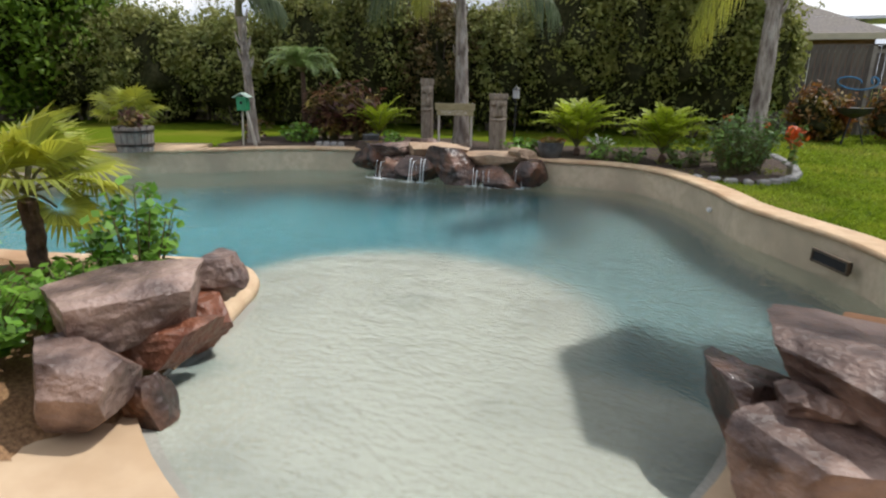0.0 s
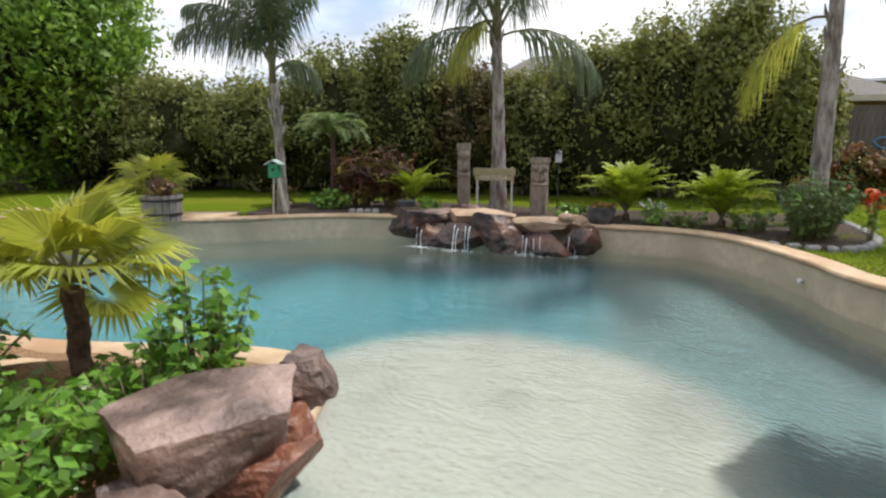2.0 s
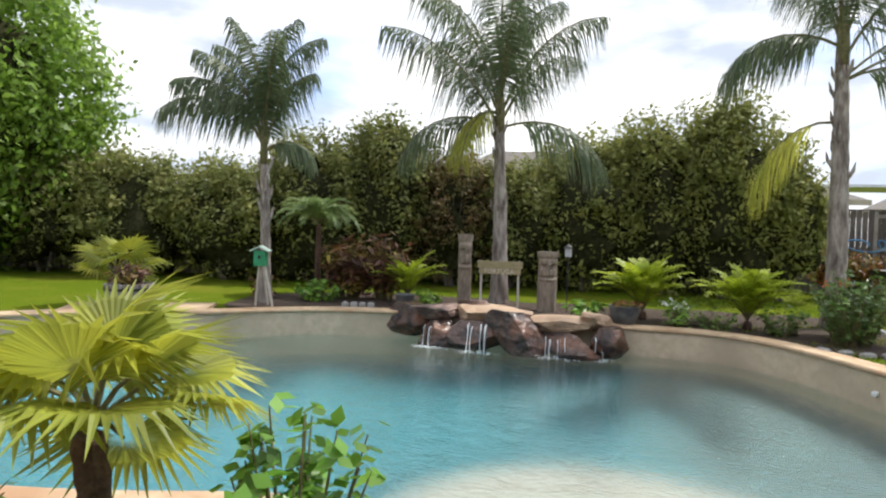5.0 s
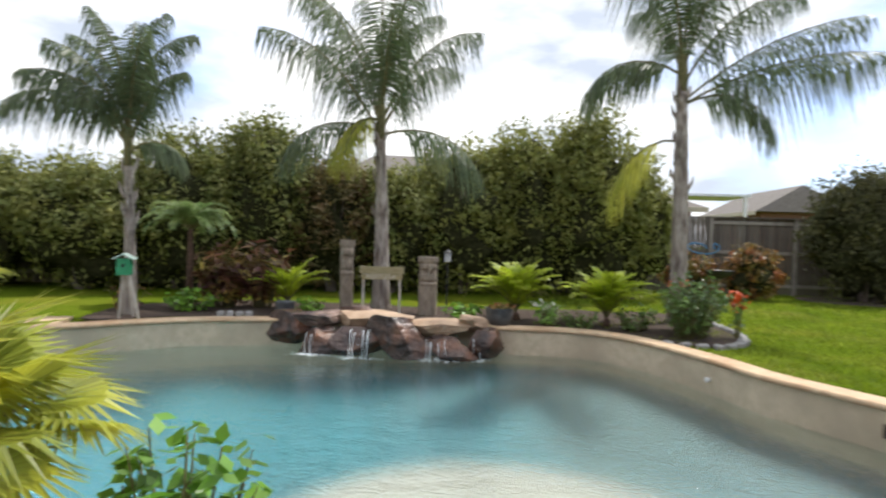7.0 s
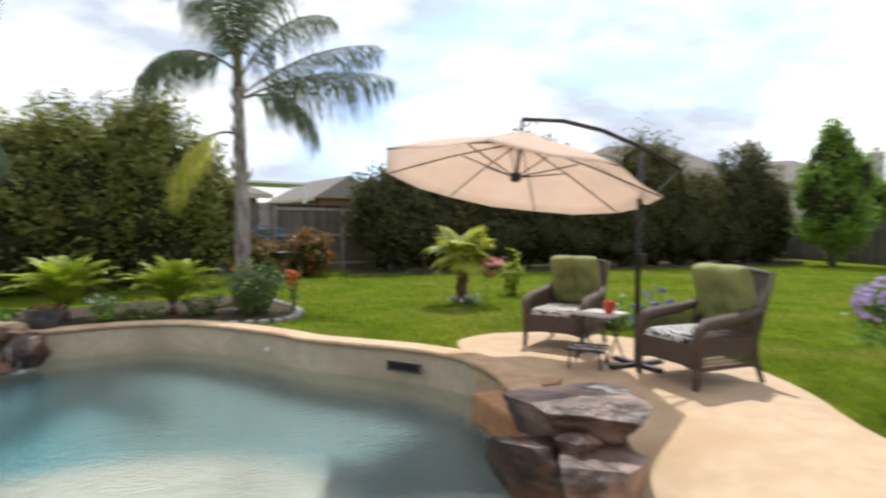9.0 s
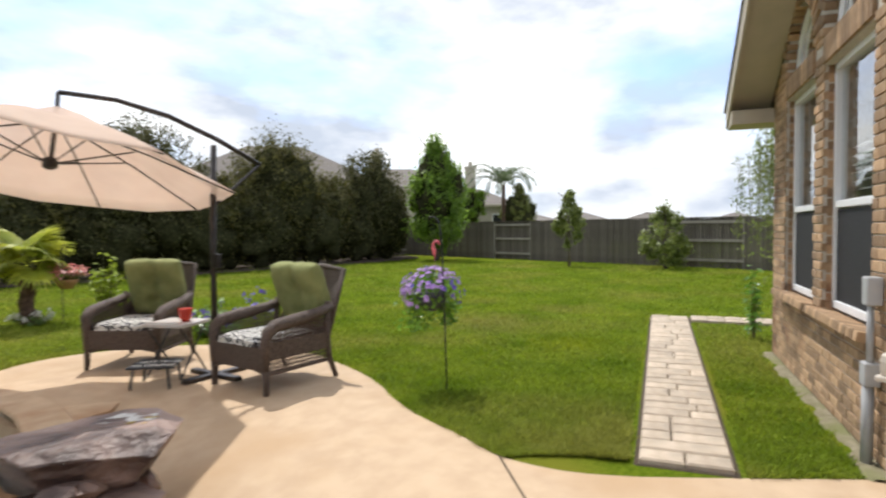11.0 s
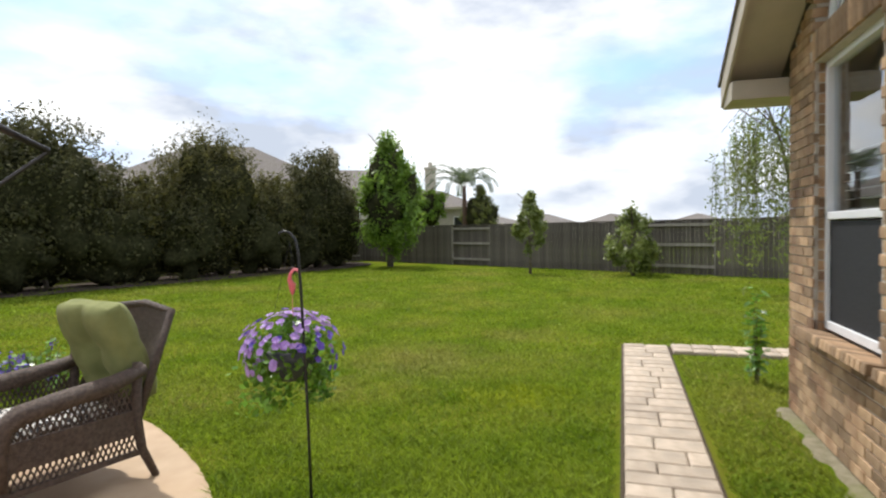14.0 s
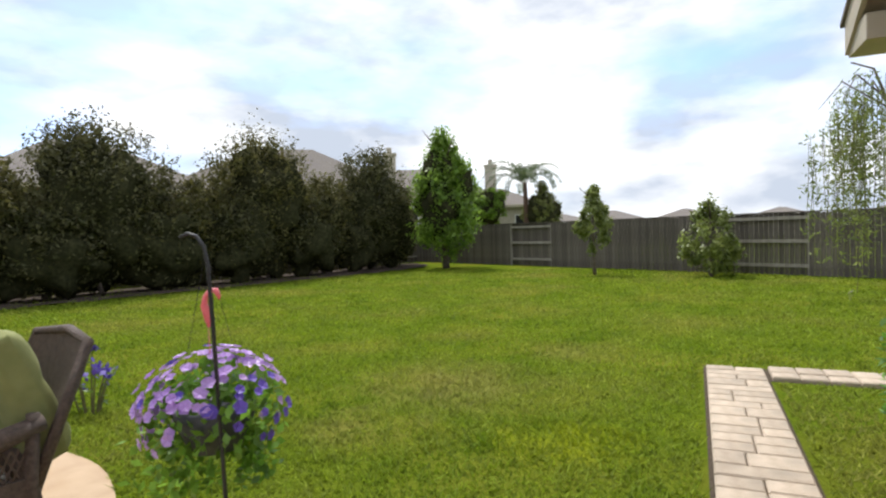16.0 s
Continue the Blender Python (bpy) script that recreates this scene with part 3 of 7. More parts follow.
def strip(line, section, closed=False):
    """Sweeps a section of (outward, height) pairs along a ground line; outward is to the left of travel; heights may be functions of x, y."""
    line = np.asarray(line, float)
    k = len(line)
    v, f = [], []
    for i in range(k):
        a = line[(i - 1) % k] if closed or i else line[0]
        b = line[(i + 1) % k] if closed or i < k - 1 else line[-1]
        d = (b - a) / (np.linalg.norm(b - a) + 1e-12)
        nrm = np.array([-d[1], d[0]])
        for o, z in section:
            q = line[i] + nrm * o
            v.append((q[0], q[1], z(line[i][0], line[i][1]) if callable(z) else z))
    s = len(section)
    for i in range(k if closed else k - 1):
        for j in range(s):
            a, b = i * s + j, i * s + (j + 1) % s
            c, d = ((i + 1) % k) * s + (j + 1) % s, ((i + 1) % k) * s + j
            f.append((a, b, c, d))
    if not closed:
        f += [tuple(range(s)), tuple(range((k - 1) * s, k * s))[::-1]]
    return v, f

# ---- plan ----
WATER = -0.38
BEACH = [(1.45, 2.6), (1.05, 2.15), (0.95, 1.5), (0.75, 0.85), (0.3, 0.3), (-0.35, 0.02), (-1.0, 0.12), (-1.4, 0.24), (-1.74, 0.4), (-2.03, 0.78), (-2.21, 1.21),
         (-2.5, 1.7), (-2.75, 2.03), (-3.1, 2.2), (-3.5, 2.17), (-4.0, 1.95), (-4.6, 1.6), (-5.2, 1.3), (-5.8, 1.08), (-6.8, 0.85), (-8.0, 0.9), (-9.3, 1.4), (-10.2, 2.3)]
RAISED = [(-10.4, 3.3), (-9.9, 4.25), (-9.15, 4.9), (-8.5, 5.5), (-7.95, 6.25), (-7.35, 6.85), (-6.65, 7.27), (-6.15, 7.52), (-5.3, 7.85), (-4.2, 8.1), (-3.3, 8.2),
          (-2.65, 8.27), (-1.75, 8.42), (-1.05, 8.2), (-0.45, 7.6), (0.07, 6.85), (0.42, 6.2), (0.93, 5.62), (1.42, 5.08), (1.75, 4.45), (1.8, 3.8), (1.68, 3.2)]
pool = smooth_line(BEACH + RAISED, 0.1, True)
cut_at = int(np.argmin(np.hypot(pool[:, 0] + 10.3, pool[:, 1] - 2.8)))
low_edge = pool[:cut_at + 1]
high_edge = np.vstack([pool[cut_at:], pool[:1]])
PATIO = [(2.02, 4.9), (2.3, 5.5), (3.0, 5.75), (3.9, 5.4), (4.55, 4.6), (4.72, 3.6), (4.43, 2.65), (4.09, 1.94), (3.54, 1.16), (3.25, 0.5), (3.06, 0.1), (3.05, -0.35), (3.2, -0.75)]
patio_line = smooth_line(PATIO, 0.15)
DECK_BACK = [(3.45, -1.2), (3.9, -1.98), (4.4, -4.2), (-13.0, -4.2), (-13.0, 2.0)]


def ease(t):
    t = np.clip(t, 0, 1)
    return t * t * (3 - 2 * t)


def deck_z(x, y):
    x, y = np.asarray(x, float), np.asarray(y, float)
    return -0.31 + 0.31 * ease(dist_line(low_edge, x, y) / 1.9)


def deck_at(x, y):
    return float(deck_z(np.array([x]), np.array([y]))[0])


# deck: from the raised wall's end round the patio, behind the walk and along the low pool edge
wall_end = pool[-1]
deck_outline = [tuple(p) for p in patio_line] + DECK_BACK + [(-11.0, 2.6)] + [tuple(p) for p in low_edge[::-1][::2]] + [(1.69, 3.2), (1.8, 3.8), (1.78, 4.5)]
deck = up_part("deck", sheet(deck_outline, 0.3, deck_z), M["deck"])
tagged(deck, "smooth tan concrete pool deck sloping to the beach entry", "deck", "", "structure")

# lawn: one sheet to the horizon, with the pool and the deck left open
hole = [tuple(p) for p in patio_line] + DECK_BACK + [(-11.0, 2.6)] + [tuple(p) for p in smooth_line(RAISED, 0.3)[2:]]
reach = 700
ground = up_part("ground", sheet([(-reach, -reach), (reach, -reach), (reach, reach), (-reach, reach)], 0, lambda x, y: np.zeros(len(x)), [hole]), M["grass"])
tagged(ground, "mown green lawn with yellowish patches", "lawn", "", "structure")

# pool shell
SHELF_C, SHELF_R = (-1.66, 2.58), 1.78


def floor_z(x, y):
    d = dist_line(low_edge[: int(len(low_edge) * 0.42)], x, y)
    shelf = -0.37 - 0.15 * np.minimum(d, 3.0)
    out = np.minimum(np.hypot(x - SHELF_C[0], y - SHELF_C[1]) - SHELF_R, np.hypot(x + 0.3, y - 0.8) - 1.75)
    deep = ease(out / 0.55)
    left = ease((-2.2 - x) / 4.0)
    return shelf * (1 - deep) + (np.minimum(shelf, -1.05 - 0.9 * left)) * deep


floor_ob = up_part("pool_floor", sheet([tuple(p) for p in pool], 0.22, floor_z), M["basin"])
tagged(floor_ob, "sandy beach shelf falling into a basin painted with the water's blue-grey tint", "pool floor", "", "structure")

pool_wall = part("pool_wall", strip(high_edge, [(0.0, 0.0), (0.0, -2.1), (0.28, -2.1), (0.28, 0.0)]), M["plaster"], None, "", True)
tagged(pool_wall, "beige plaster wall round the raised side of the pool", "pool wall", "", "structure")
for p in pool_wall.data.polygons:
    p.use_smooth = False
low_wall = part("pool_wall_low", strip(low_edge, [(0.0, lambda x, y: -0.335), (0.0, -2.1), (0.2, -2.1), (0.2, lambda x, y: -0.335)]), M["shelf"])
tagged(low_wall, "sandy plaster edge of the beach entry under water", "pool wall", "", "structure")

# coping stones along the raised wall, cast in lengths with fine joints
coping = thing("pool_coping", "tan cast concrete coping along the raised pool wall", "coping", None, "", "structure")
SECTION = [(-0.03, 0.0), (-0.045, 0.018), (-0.045, 0.038), (-0.03, 0.055), (0.27, 0.055), (0.29, 0.04), (0.29, 0.0)]
step_n = 13
for i in range(0, len(high_edge) - 1, step_n):
    seg = high_edge[i:i + step_n + 1]
    if len(seg) > 2:
        part("coping_length", strip(seg, SECTION), M["coping"], coping)
part("coping_slab", strip(smooth_line([(-10.1, 4.15), (-9.35, 4.85), (-8.55, 5.45)], 0.12), [(-0.03, 0.005), (-0.05, 0.03), (-0.03, 0.062), (0.95, 0.062), (1.0, 0.04), (1.0, 0.005)]), M["coping"], coping)
# a rounded lip along the low left side
LIP = [(x, y) for x, y in low_edge if x < -2.0]
lip = part("pool_lip", strip(np.array(LIP), [(0.0, -0.40), (-0.02, -0.33), (0.0, -0.285), (0.05, -0.27), (0.34, -0.262), (0.36, -0.30)][::-1]), M["coping"], None, "", True)
tagged(lip, "rounded tan concrete lip along the low pool edge", "coping", "", "structure")

water = up_part("water", sheet([tuple(p) for p in pool], 0, lambda x, y: np.full(len(x), WATER)), M["water"])
tagged(water, "clear rippled turquoise pool water", "water", "", "structure")
water.visible_shadow = False

# skimmer mouth in the wall
sk_a, sk_b = Vector((1.20, 5.24, -0.15)), Vector((1.53, 4.80, -0.15))
sk_d = (sk_b - sk_a).normalized()
sk_n = Vector((-sk_d.y, sk_d.x, 0))
if sk_n.x > 0:
    sk_n = -sk_n
sk_m = Matrix.Translation((sk_a + sk_b) / 2 + sk_n * 0.07) @ Matrix((sk_d, sk_n, Vector((0, 0, 1)))).transposed().to_4x4()
skim = thing("skimmer", "dark rectangular skimmer mouth in the pool wall", "skimmer", sk_m)
# solid near-black block paints the shaded opening
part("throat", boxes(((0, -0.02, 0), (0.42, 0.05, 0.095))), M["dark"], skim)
part("frame", boxes(((0, 0, 0.052), (0.46, 0.03, 0.02)), ((0, 0, -0.052), (0.46, 0.03, 0.02)), ((-0.22, 0, 0), (0.02, 0.03, 0.104)), ((0.22, 0, 0), (0.02, 0.03, 0.104))), M["skimmer"], skim)
lamp = thing("pool_return_fitting", "small white round return fitting on the pool wall", "pool fitting", pose(0.0, 6.88, -0.2, 0, -90, 40))
part("flange", lathe(bmesh.new(), [(0.0, -0.03), (0.03, -0.03), (0.03, 0.010), (0.014, 0.016), (0.0, 0.016)], 14), M["white"], lamp)

# red flagstone at the end of the raised wall
for pts, z in (([(1.72, 3.95), (2.3, 4.25), (2.75, 3.75), (2.35, 3.35), (1.74, 3.3)], float(deck_z(np.array([2.3]), np.array([3.7]))[0]) + 0.008),):
    bmf = bmesh.new()
    lo_, hi_ = [bmf.verts.new((x, y, -0.32)) for x, y in pts], [bmf.verts.new((x, y, z)) for x, y in pts]
    bmf.faces.new(hi_)
    for i in range(len(pts)):
        bmf.faces.new((lo_[i], lo_[(i + 1) % len(pts)], hi_[(i + 1) % len(pts)], hi_[i]))
    bmesh.ops.bevel(bmf, geom=[e for e in bmf.edges if e.verts[0].co.z > -0.3 and e.verts[1].co.z > -0.3], offset=0.006, segments=2, affect="EDGES")
    tagged(part("flagstone_step", bmf, M["coping"]), "tan stone step at the end of the raised pool wall", "step", "", "structure")
bmf = bmesh.new()
box(bmf, (1.62, 3.0, -0.19), (0.5, 0.75, 0.3), pose(0, 0, 0), 0.05)
tagged(part("flagstone_riser", bmf, M["flag"]), "rusty red flagstone riser beside the boulders", "step", "", "structure")

# expansion joints in the deck
for a, b in (((-1.75, -0.55), (-2.05, -3.6)), ((3.06, 0.1), (1.4, -1.3))):
    jl = smooth_line([a, b], 0.2)
    jv, jf = [], []
    for i, q in enumerate(jl):
        d = np.array(b) - np.array(a)
        nn = np.array([-d[1], d[0]]) / np.linalg.norm(d) * 0.006
        for s in (-1, 1):
            jv.append((*(q + s * nn), deck_at(*q) + 0.004))
    jf = [(2 * i, 2 * i + 1, 2 * i + 3, 2 * i + 2) for i in range(len(jl) - 1)]
    tagged(part("deck_joint", (jv, jf), M["soil"]), "dark joint in the concrete deck", "joint", "", "structure")

# ---- house ----
HA = radians(11.9)
HOUSE = Matrix.Translation((4.494, -1.834, 0)) @ Matrix.Rotation(HA, 4, "Z")
S0, S1, TOP = -0.68, 2.93, 5.2
house = thing("house", "brown brick house with white windows and a beige eave", "house", HOUSE)
WIN = [(-0.26, 0.89), (1.18, 2.32)]
SILL, HEAD, SPRING = 0.80, 2.73, 2.95


def roof_z(s):
    return 2.75 + (3.42 - s) * 0.52


def wall_slab(bm, s0, s1, z0, z1, y0=-0.22, y1=-0.012):
    box(bm, ((s0 + s1) / 2, (y0 + y1) / 2, (z0 + z1) / 2), (s1 - s0, y1 - y0, z1 - z0))


bmw = bmesh.new()
edges = [S0 + 0.012, WIN[0][0], WIN[0][1], WIN[1][0], WIN[1][1], S1 - 0.012]
for i in range(5):
    if i in (1, 3):
        wall_slab(bmw, edges[i], edges[i + 1], 0, SILL - 0.07)
        wall_slab(bmw, edges[i], edges[i + 1], HEAD, SPRING)
        c, r = (edges[i] + edges[i + 1]) / 2, (edges[i + 1] - edges[i]) / 2
        n_a = 10
        for k in range(n_a):
            a0, a1 = math.pi * k / n_a, math.pi * (k + 1) / n_a
            xa, xb = c + r * math.cos(a1), c + r * math.cos(a0)
            zz = SPRING + r * max(math.sin(a0), math.sin(a1))
            wall_slab(bmw, xa, xb, zz, 3.75)
        wall_slab(bmw, edges[i], edges[i + 1], 3.75, min(TOP, roof_z(edges[i + 1]) - 0.02) if roof_z(edges[i + 1]) > 3.8 else 3.76)
    else:
        for k in range(6):
            a, b = edges[i] + (edges[i + 1] - edges[i]) * k / 6, edges[i] + (edges[i + 1] - edges[i]) * (k + 1) / 6
            wall_slab(bmw, a, b, 0, min(TOP, roof_z(b) - 0.02))
part("wall", bmw, M["mortar"], house, "mortar of the gable wall")
part("end_wall", boxes(((S0 + 0.12, -1.85, 2.2), (0.215, 3.25, 4.4))), M["mortar"], house)
part("far_wall", boxes(((S1 - 0.12, -3.0, 1.35), (0.215, 5.6, 2.7))), M["mortar"], house)
part("back_wall", boxes(((-6.5, -3.45, 2.2), (12.0, 0.2, 4.4)),), M["brick_far"], house)
# back panel and floor coloured near-black to paint the dim interior
room = part("room", boxes(((1.25, -1.35, 1.9), (3.0, 0.05, 3.6)), ((1.25, -0.8, 0.35), (3.0, 1.1, 0.05))), M["dark"], house, "near-black panels painting the unlit room behind the windows")

for s0, s1 in WIN:
    w = s1 - s0
    c = (s0 + s1) / 2
    win = new("window")
    win.parent = house
    win.matrix_local = Matrix.Translation((c, -0.11, 0))
    fr = bmesh.new()
    for cc, ss in (((-w / 2 + 0.025, 0, (SILL + HEAD) / 2), (0.05, 0.07, HEAD - SILL)), ((w / 2 - 0.025, 0, (SILL + HEAD) / 2), (0.05, 0.07, HEAD - SILL)),
                   ((0, 0, SILL + 0.03), (w, 0.07, 0.06)), ((0, 0, HEAD - 0.025), (w, 0.07, 0.05)), ((0, 0.005, 1.62), (w, 0.06, 0.055))):
        box(fr, cc, ss, None, 0.006)
    part("window_frame", fr, M["white"], win, "white vinyl frame")
    part("pane", boxes(((0, -0.01, (1.62 + HEAD) / 2), (w - 0.09, 0.006, HEAD - 1.67))), M["glass"], win).visible_shadow = False
    part("lower_pane", boxes(((0, -0.02, (1.62 + SILL) / 2), (w - 0.09, 0.006, 1.62 - SILL - 0.08))), M["glass"], win).visible_shadow = False
    part("insect_screen", boxes(((0, 0.012, (1.62 + SILL) / 2), (w - 0.09, 0.004, 1.62 - SILL - 0.08))), M["screen"], win, "dark mesh screen over the lower sash")
    bl = bmesh.new()
    for k in range(18):
        box(bl, (0, -0.10, 0.95 + k * 0.065), (w - 0.08, 0.045, 0.004), Matrix.Identity(4))
    part("blind", bl, M["blind"], win, "half lowered horizontal slat blind")
    ar = bmesh.new()
    r = w / 2
    pts_o = [(r * math.cos(math.pi * k / 14), 0, SPRING + r * math.sin(math.pi * k / 14)) for k in range(15)]
    tube(ar, [(x * 0.94, 0, SPRING + (z - SPRING) * 0.94) for x, _, z in pts_o], 0.035, 6)
    tube(ar, [(-r * 0.94, 0, SPRING + 0.03), (r * 0.94, 0, SPRING + 0.03)], 0.035, 6)
    part("arch_frame", ar, M["white"], win, "white half-round frame")
    fan_v = [(0, -0.01, SPRING)] + [(x * 0.94, -0.01, SPRING + (z - SPRING) * 0.94) for x, _, z in pts_o]
    part("arch_pane", (fan_v, [(0, k + 1, k + 2) for k in range(14)]), M["glass"], win).visible_shadow = False

# roof: two slopes over the gable, fascia, soffit and boxed return
rv = lambda s, y: (s, y, roof_z(s))
bmr = bmesh.new()
quad = [rv(3.46, 0.47), rv(-1.4, 0.47), rv(-1.4, -6.0), rv(3.46, -6.0)]
top_ = [bmr.verts.new((a, b, z + 0.16)) for a, b, z in quad]
bot_ = [bmr.verts.new((a, b, z + 0.13)) for a, b, z in quad]
bmr.faces.new(top_)
bmr.faces.new(bot_[::-1])
for i in range(4):
    bmr.faces.new((bot_[i], bot_[(i + 1) % 4], top_[(i + 1) % 4], top_[i]))
part("roof", bmr, M["shingle"], house, "grey-brown asphalt shingle roof")
bms = bmesh.new()
for y0, y1, d0, d1 in ((0.0, 0.44, 0.0, 0.02), (0.42, 0.45, -0.09, 0.13)):
    q = [(3.42, y0), (-1.4, y0), (-1.4, y1), (3.42, y1)]
    a_ = [bms.verts.new((s, y, roof_z(s) + d0)) for s, y in q]
    b_ = [bms.verts.new((s, y, roof_z(s) + d1)) for s, y in q]
    bms.faces.new(a_[::-1])
    bms.faces.new(b_)
    for i in range(4):
        bms.faces.new((a_[i], a_[(i + 1) % 4], b_[(i + 1) % 4], b_[i]))
part("soffit", bms, M["soffit"], house, "beige painted soffit and rake board")
part("eave_return", boxes(((3.2, 0.0, 2.72), (0.44, 0.86, 0.16)), ((3.2, -3.0, 2.74), (0.44, 6.0, 0.12)), bevel=0.004), M["soffit"], house, "beige boxed eave return")

# electrical box and conduit on the wall
elec = thing("electrical_box", "grey electrical box with conduit fixed to the brick wall", "electrical box", HOUSE @ Matrix.Translation((-0.45, 0.0, 0)))
part("switch_box", boxes(((0, 0.045, 1.06), (0.10, 0.085, 0.17)), bevel=0.012), M["grey_box"], elec)
part("cover", boxes(((0.06, 0.04, 1.06), (0.03, 0.075, 0.15)), bevel=0.006), M["roofwhite"], elec)
part("junction_box", boxes(((0.02, 0.045, 0.56), (0.10, 0.085, 0.14)), bevel=0.01), M["grey_box"], elec)
bmc = bmesh.new()
tube(bmc, [(0.01, 0.05, 0.98), (0.01, 0.05, 0.62)], 0.02, 8)
tube(bmc, [(0.03, 0.05, 0.5), (0.04, 0.05, 0.0)], 0.034, 8)
part("conduit", bmc, M["grey_box"], elec, "", True)

unit = thing("pump_housing", "cream plastic equipment box with a ribbed lid by the wall", "equipment box", pose(3.93, -2.44, 0.0, 0, 0, -22))
part("body", boxes(((0, 0, 0.29), (0.62, 0.85, 0.58)), bevel=0.03), M["cream"], unit)
part("lid", boxes(((0, 0, 0.665), (0.68, 0.92, 0.15)), bevel=0.05), M["cream"], unit)
part("rim", boxes(((0, 0, 0.595), (0.70, 0.94, 0.03)), bevel=0.01), M["cream"], unit)

# ---- brick path ----
PA = Matrix.Translation((3.38, -0.675, 0)) @ Matrix.Rotation(radians(11.6), 4, "Z")
path = thing("brick_path", "pale concrete paver path let into the lawn", "path", PA, "", "structure")
part("bed", boxes(((3.17, -0.285, -0.012), (6.4, 0.59, 0.03)), ((6.1, -1.9, -0.012), (0.52, 2.8, 0.028))), M["soil"], path)
kinds = {}


def block(lx, ly, h, material, bevel=0.012):
    key = (lx, ly, h)
    if key not in kinds:
        me = bpy.data.meshes.new("paver")
        b = bmesh.new()
        box(b, (0, 0, 0), (lx, ly, h))
        es = [e for e in b.edges if e.verts[0].co.z > 0 and e.verts[1].co.z > 0]
        bmesh.ops.bevel(b, geom=es, offset=bevel, segments=1, affect="EDGES")
        b.to_mesh(me)
        b.free()
        me.materials.append(material)
        kinds[key] = me
    return kinds[key]


pr = random.Random(4)
s = 0.0
while s < 6.2:
    d = pr.choice((0.18, 0.18, 0.24))
    cuts = pr.choice(((0.34, 0.20), (0.20, 0.34), (0.27, 0.27), (0.40, 0.14), (0.54,)))
    y = -0.015
    for w in cuts:
        shared("paver", block(d - 0.008, w - 0.008, 0.06, M["paver"]),
               Matrix.Translation((s + d / 2, y - w / 2, 0.012 + pr.uniform(-0.003, 0.004))) @ Matrix.Rotation(pr.uniform(-0.012, 0.012), 4, "Z"), path)
        y -= w
    s += d
y = -0.6
while y > -3.1:
    w = 0.24
    for x0, lx in ((5.87, 0.2), (6.08, 0.26)):
        shared("paver", block(lx - 0.008, w - 0.008, 0.06, M["paver"]), Matrix.Translation((x0 + lx / 2, y - w / 2, 0.012 + pr.uniform(-0.003, 0.004))), path)
    y -= w


# ---- fences ----
picket = []
for k in range(3):
    me = bpy.data.meshes.new("picket")
    pb_ = boxes(((0, 0, 0), (0.130 - 0.003 * k, 0.018, 1.8 + 0.01 * k)))
    pb_.to_mesh(me)
    pb_.free()
    me.materials.append(M["fence"])
    picket.append(me)


def fence(p0, p1, height, label, flip=0, first=0):
    p0, p1 = Vector((*p0, 0)), Vector((*p1, 0))
    length = (p1 - p0).length
    d = (p1 - p0).normalized()
    ob = thing("fence", label, "fence", Matrix.Translation(p0) @ Matrix.Rotation(math.atan2(d.y, d.x), 4, "Z"))
    fr = random.Random(int(length * 10))
    bays = max(1, round(length / 2.4))
    bl = length / bays
    for k in range(bays):
        front = (k + first) % 4 != 0
        y = 0.05 if front else -0.05
        x = k * bl
        while x < (k + 1) * bl - 0.05:
            shared("picket", fr.choice(picket), Matrix.Translation((x + 0.07, y * flip, height / 2 + fr.uniform(-0.02, 0.015))) @ Matrix.Diagonal((1, 1, height / 1.8, 1)), ob)
            x += 0.14
        for z in (0.28, height * 0.55, height - 0.14):
            part("rail", boxes(((k * bl + bl / 2, 0.02 * flip, z), (bl - 0.1, 0.045, 0.095))), M["rail"], ob)
        part("post", boxes(((k * bl, 0, height / 2), (0.09, 0.09, height + 0.03))), M["rail"], ob)
    part("top_rail", boxes(((length / 2, 0, height + 0.02), (length, 0.14, 0.035))), M["fence"], ob)
    return ob


fence((20.126, -6.585), (27.54, 18.41), 1.8, "weathered grey board fence with alternating rail panels", 1, 1)
fence((-0.6, 18.2), (9.0, 19.4), 2.3, "weathered grey board fence with a top rail", 1, 0)
fence((9.0, 19.4), (27.54, 18.41), 1.8, "weathered grey board fence behind the shrubs", 1, 0)
fence((-30.0, 3.0), (-0.6, 18.2), 1.8, "weathered grey board fence behind the hedge", 1, 1)
fence((14.0, -14.0), (20.126, -6.585), 1.8, "weathered grey board fence at the side yard", 1, 1)
fence((-30.0, -8.0), (-30.0, 3.0), 1.8, "weathered grey board fence at the far side", 1, 1)

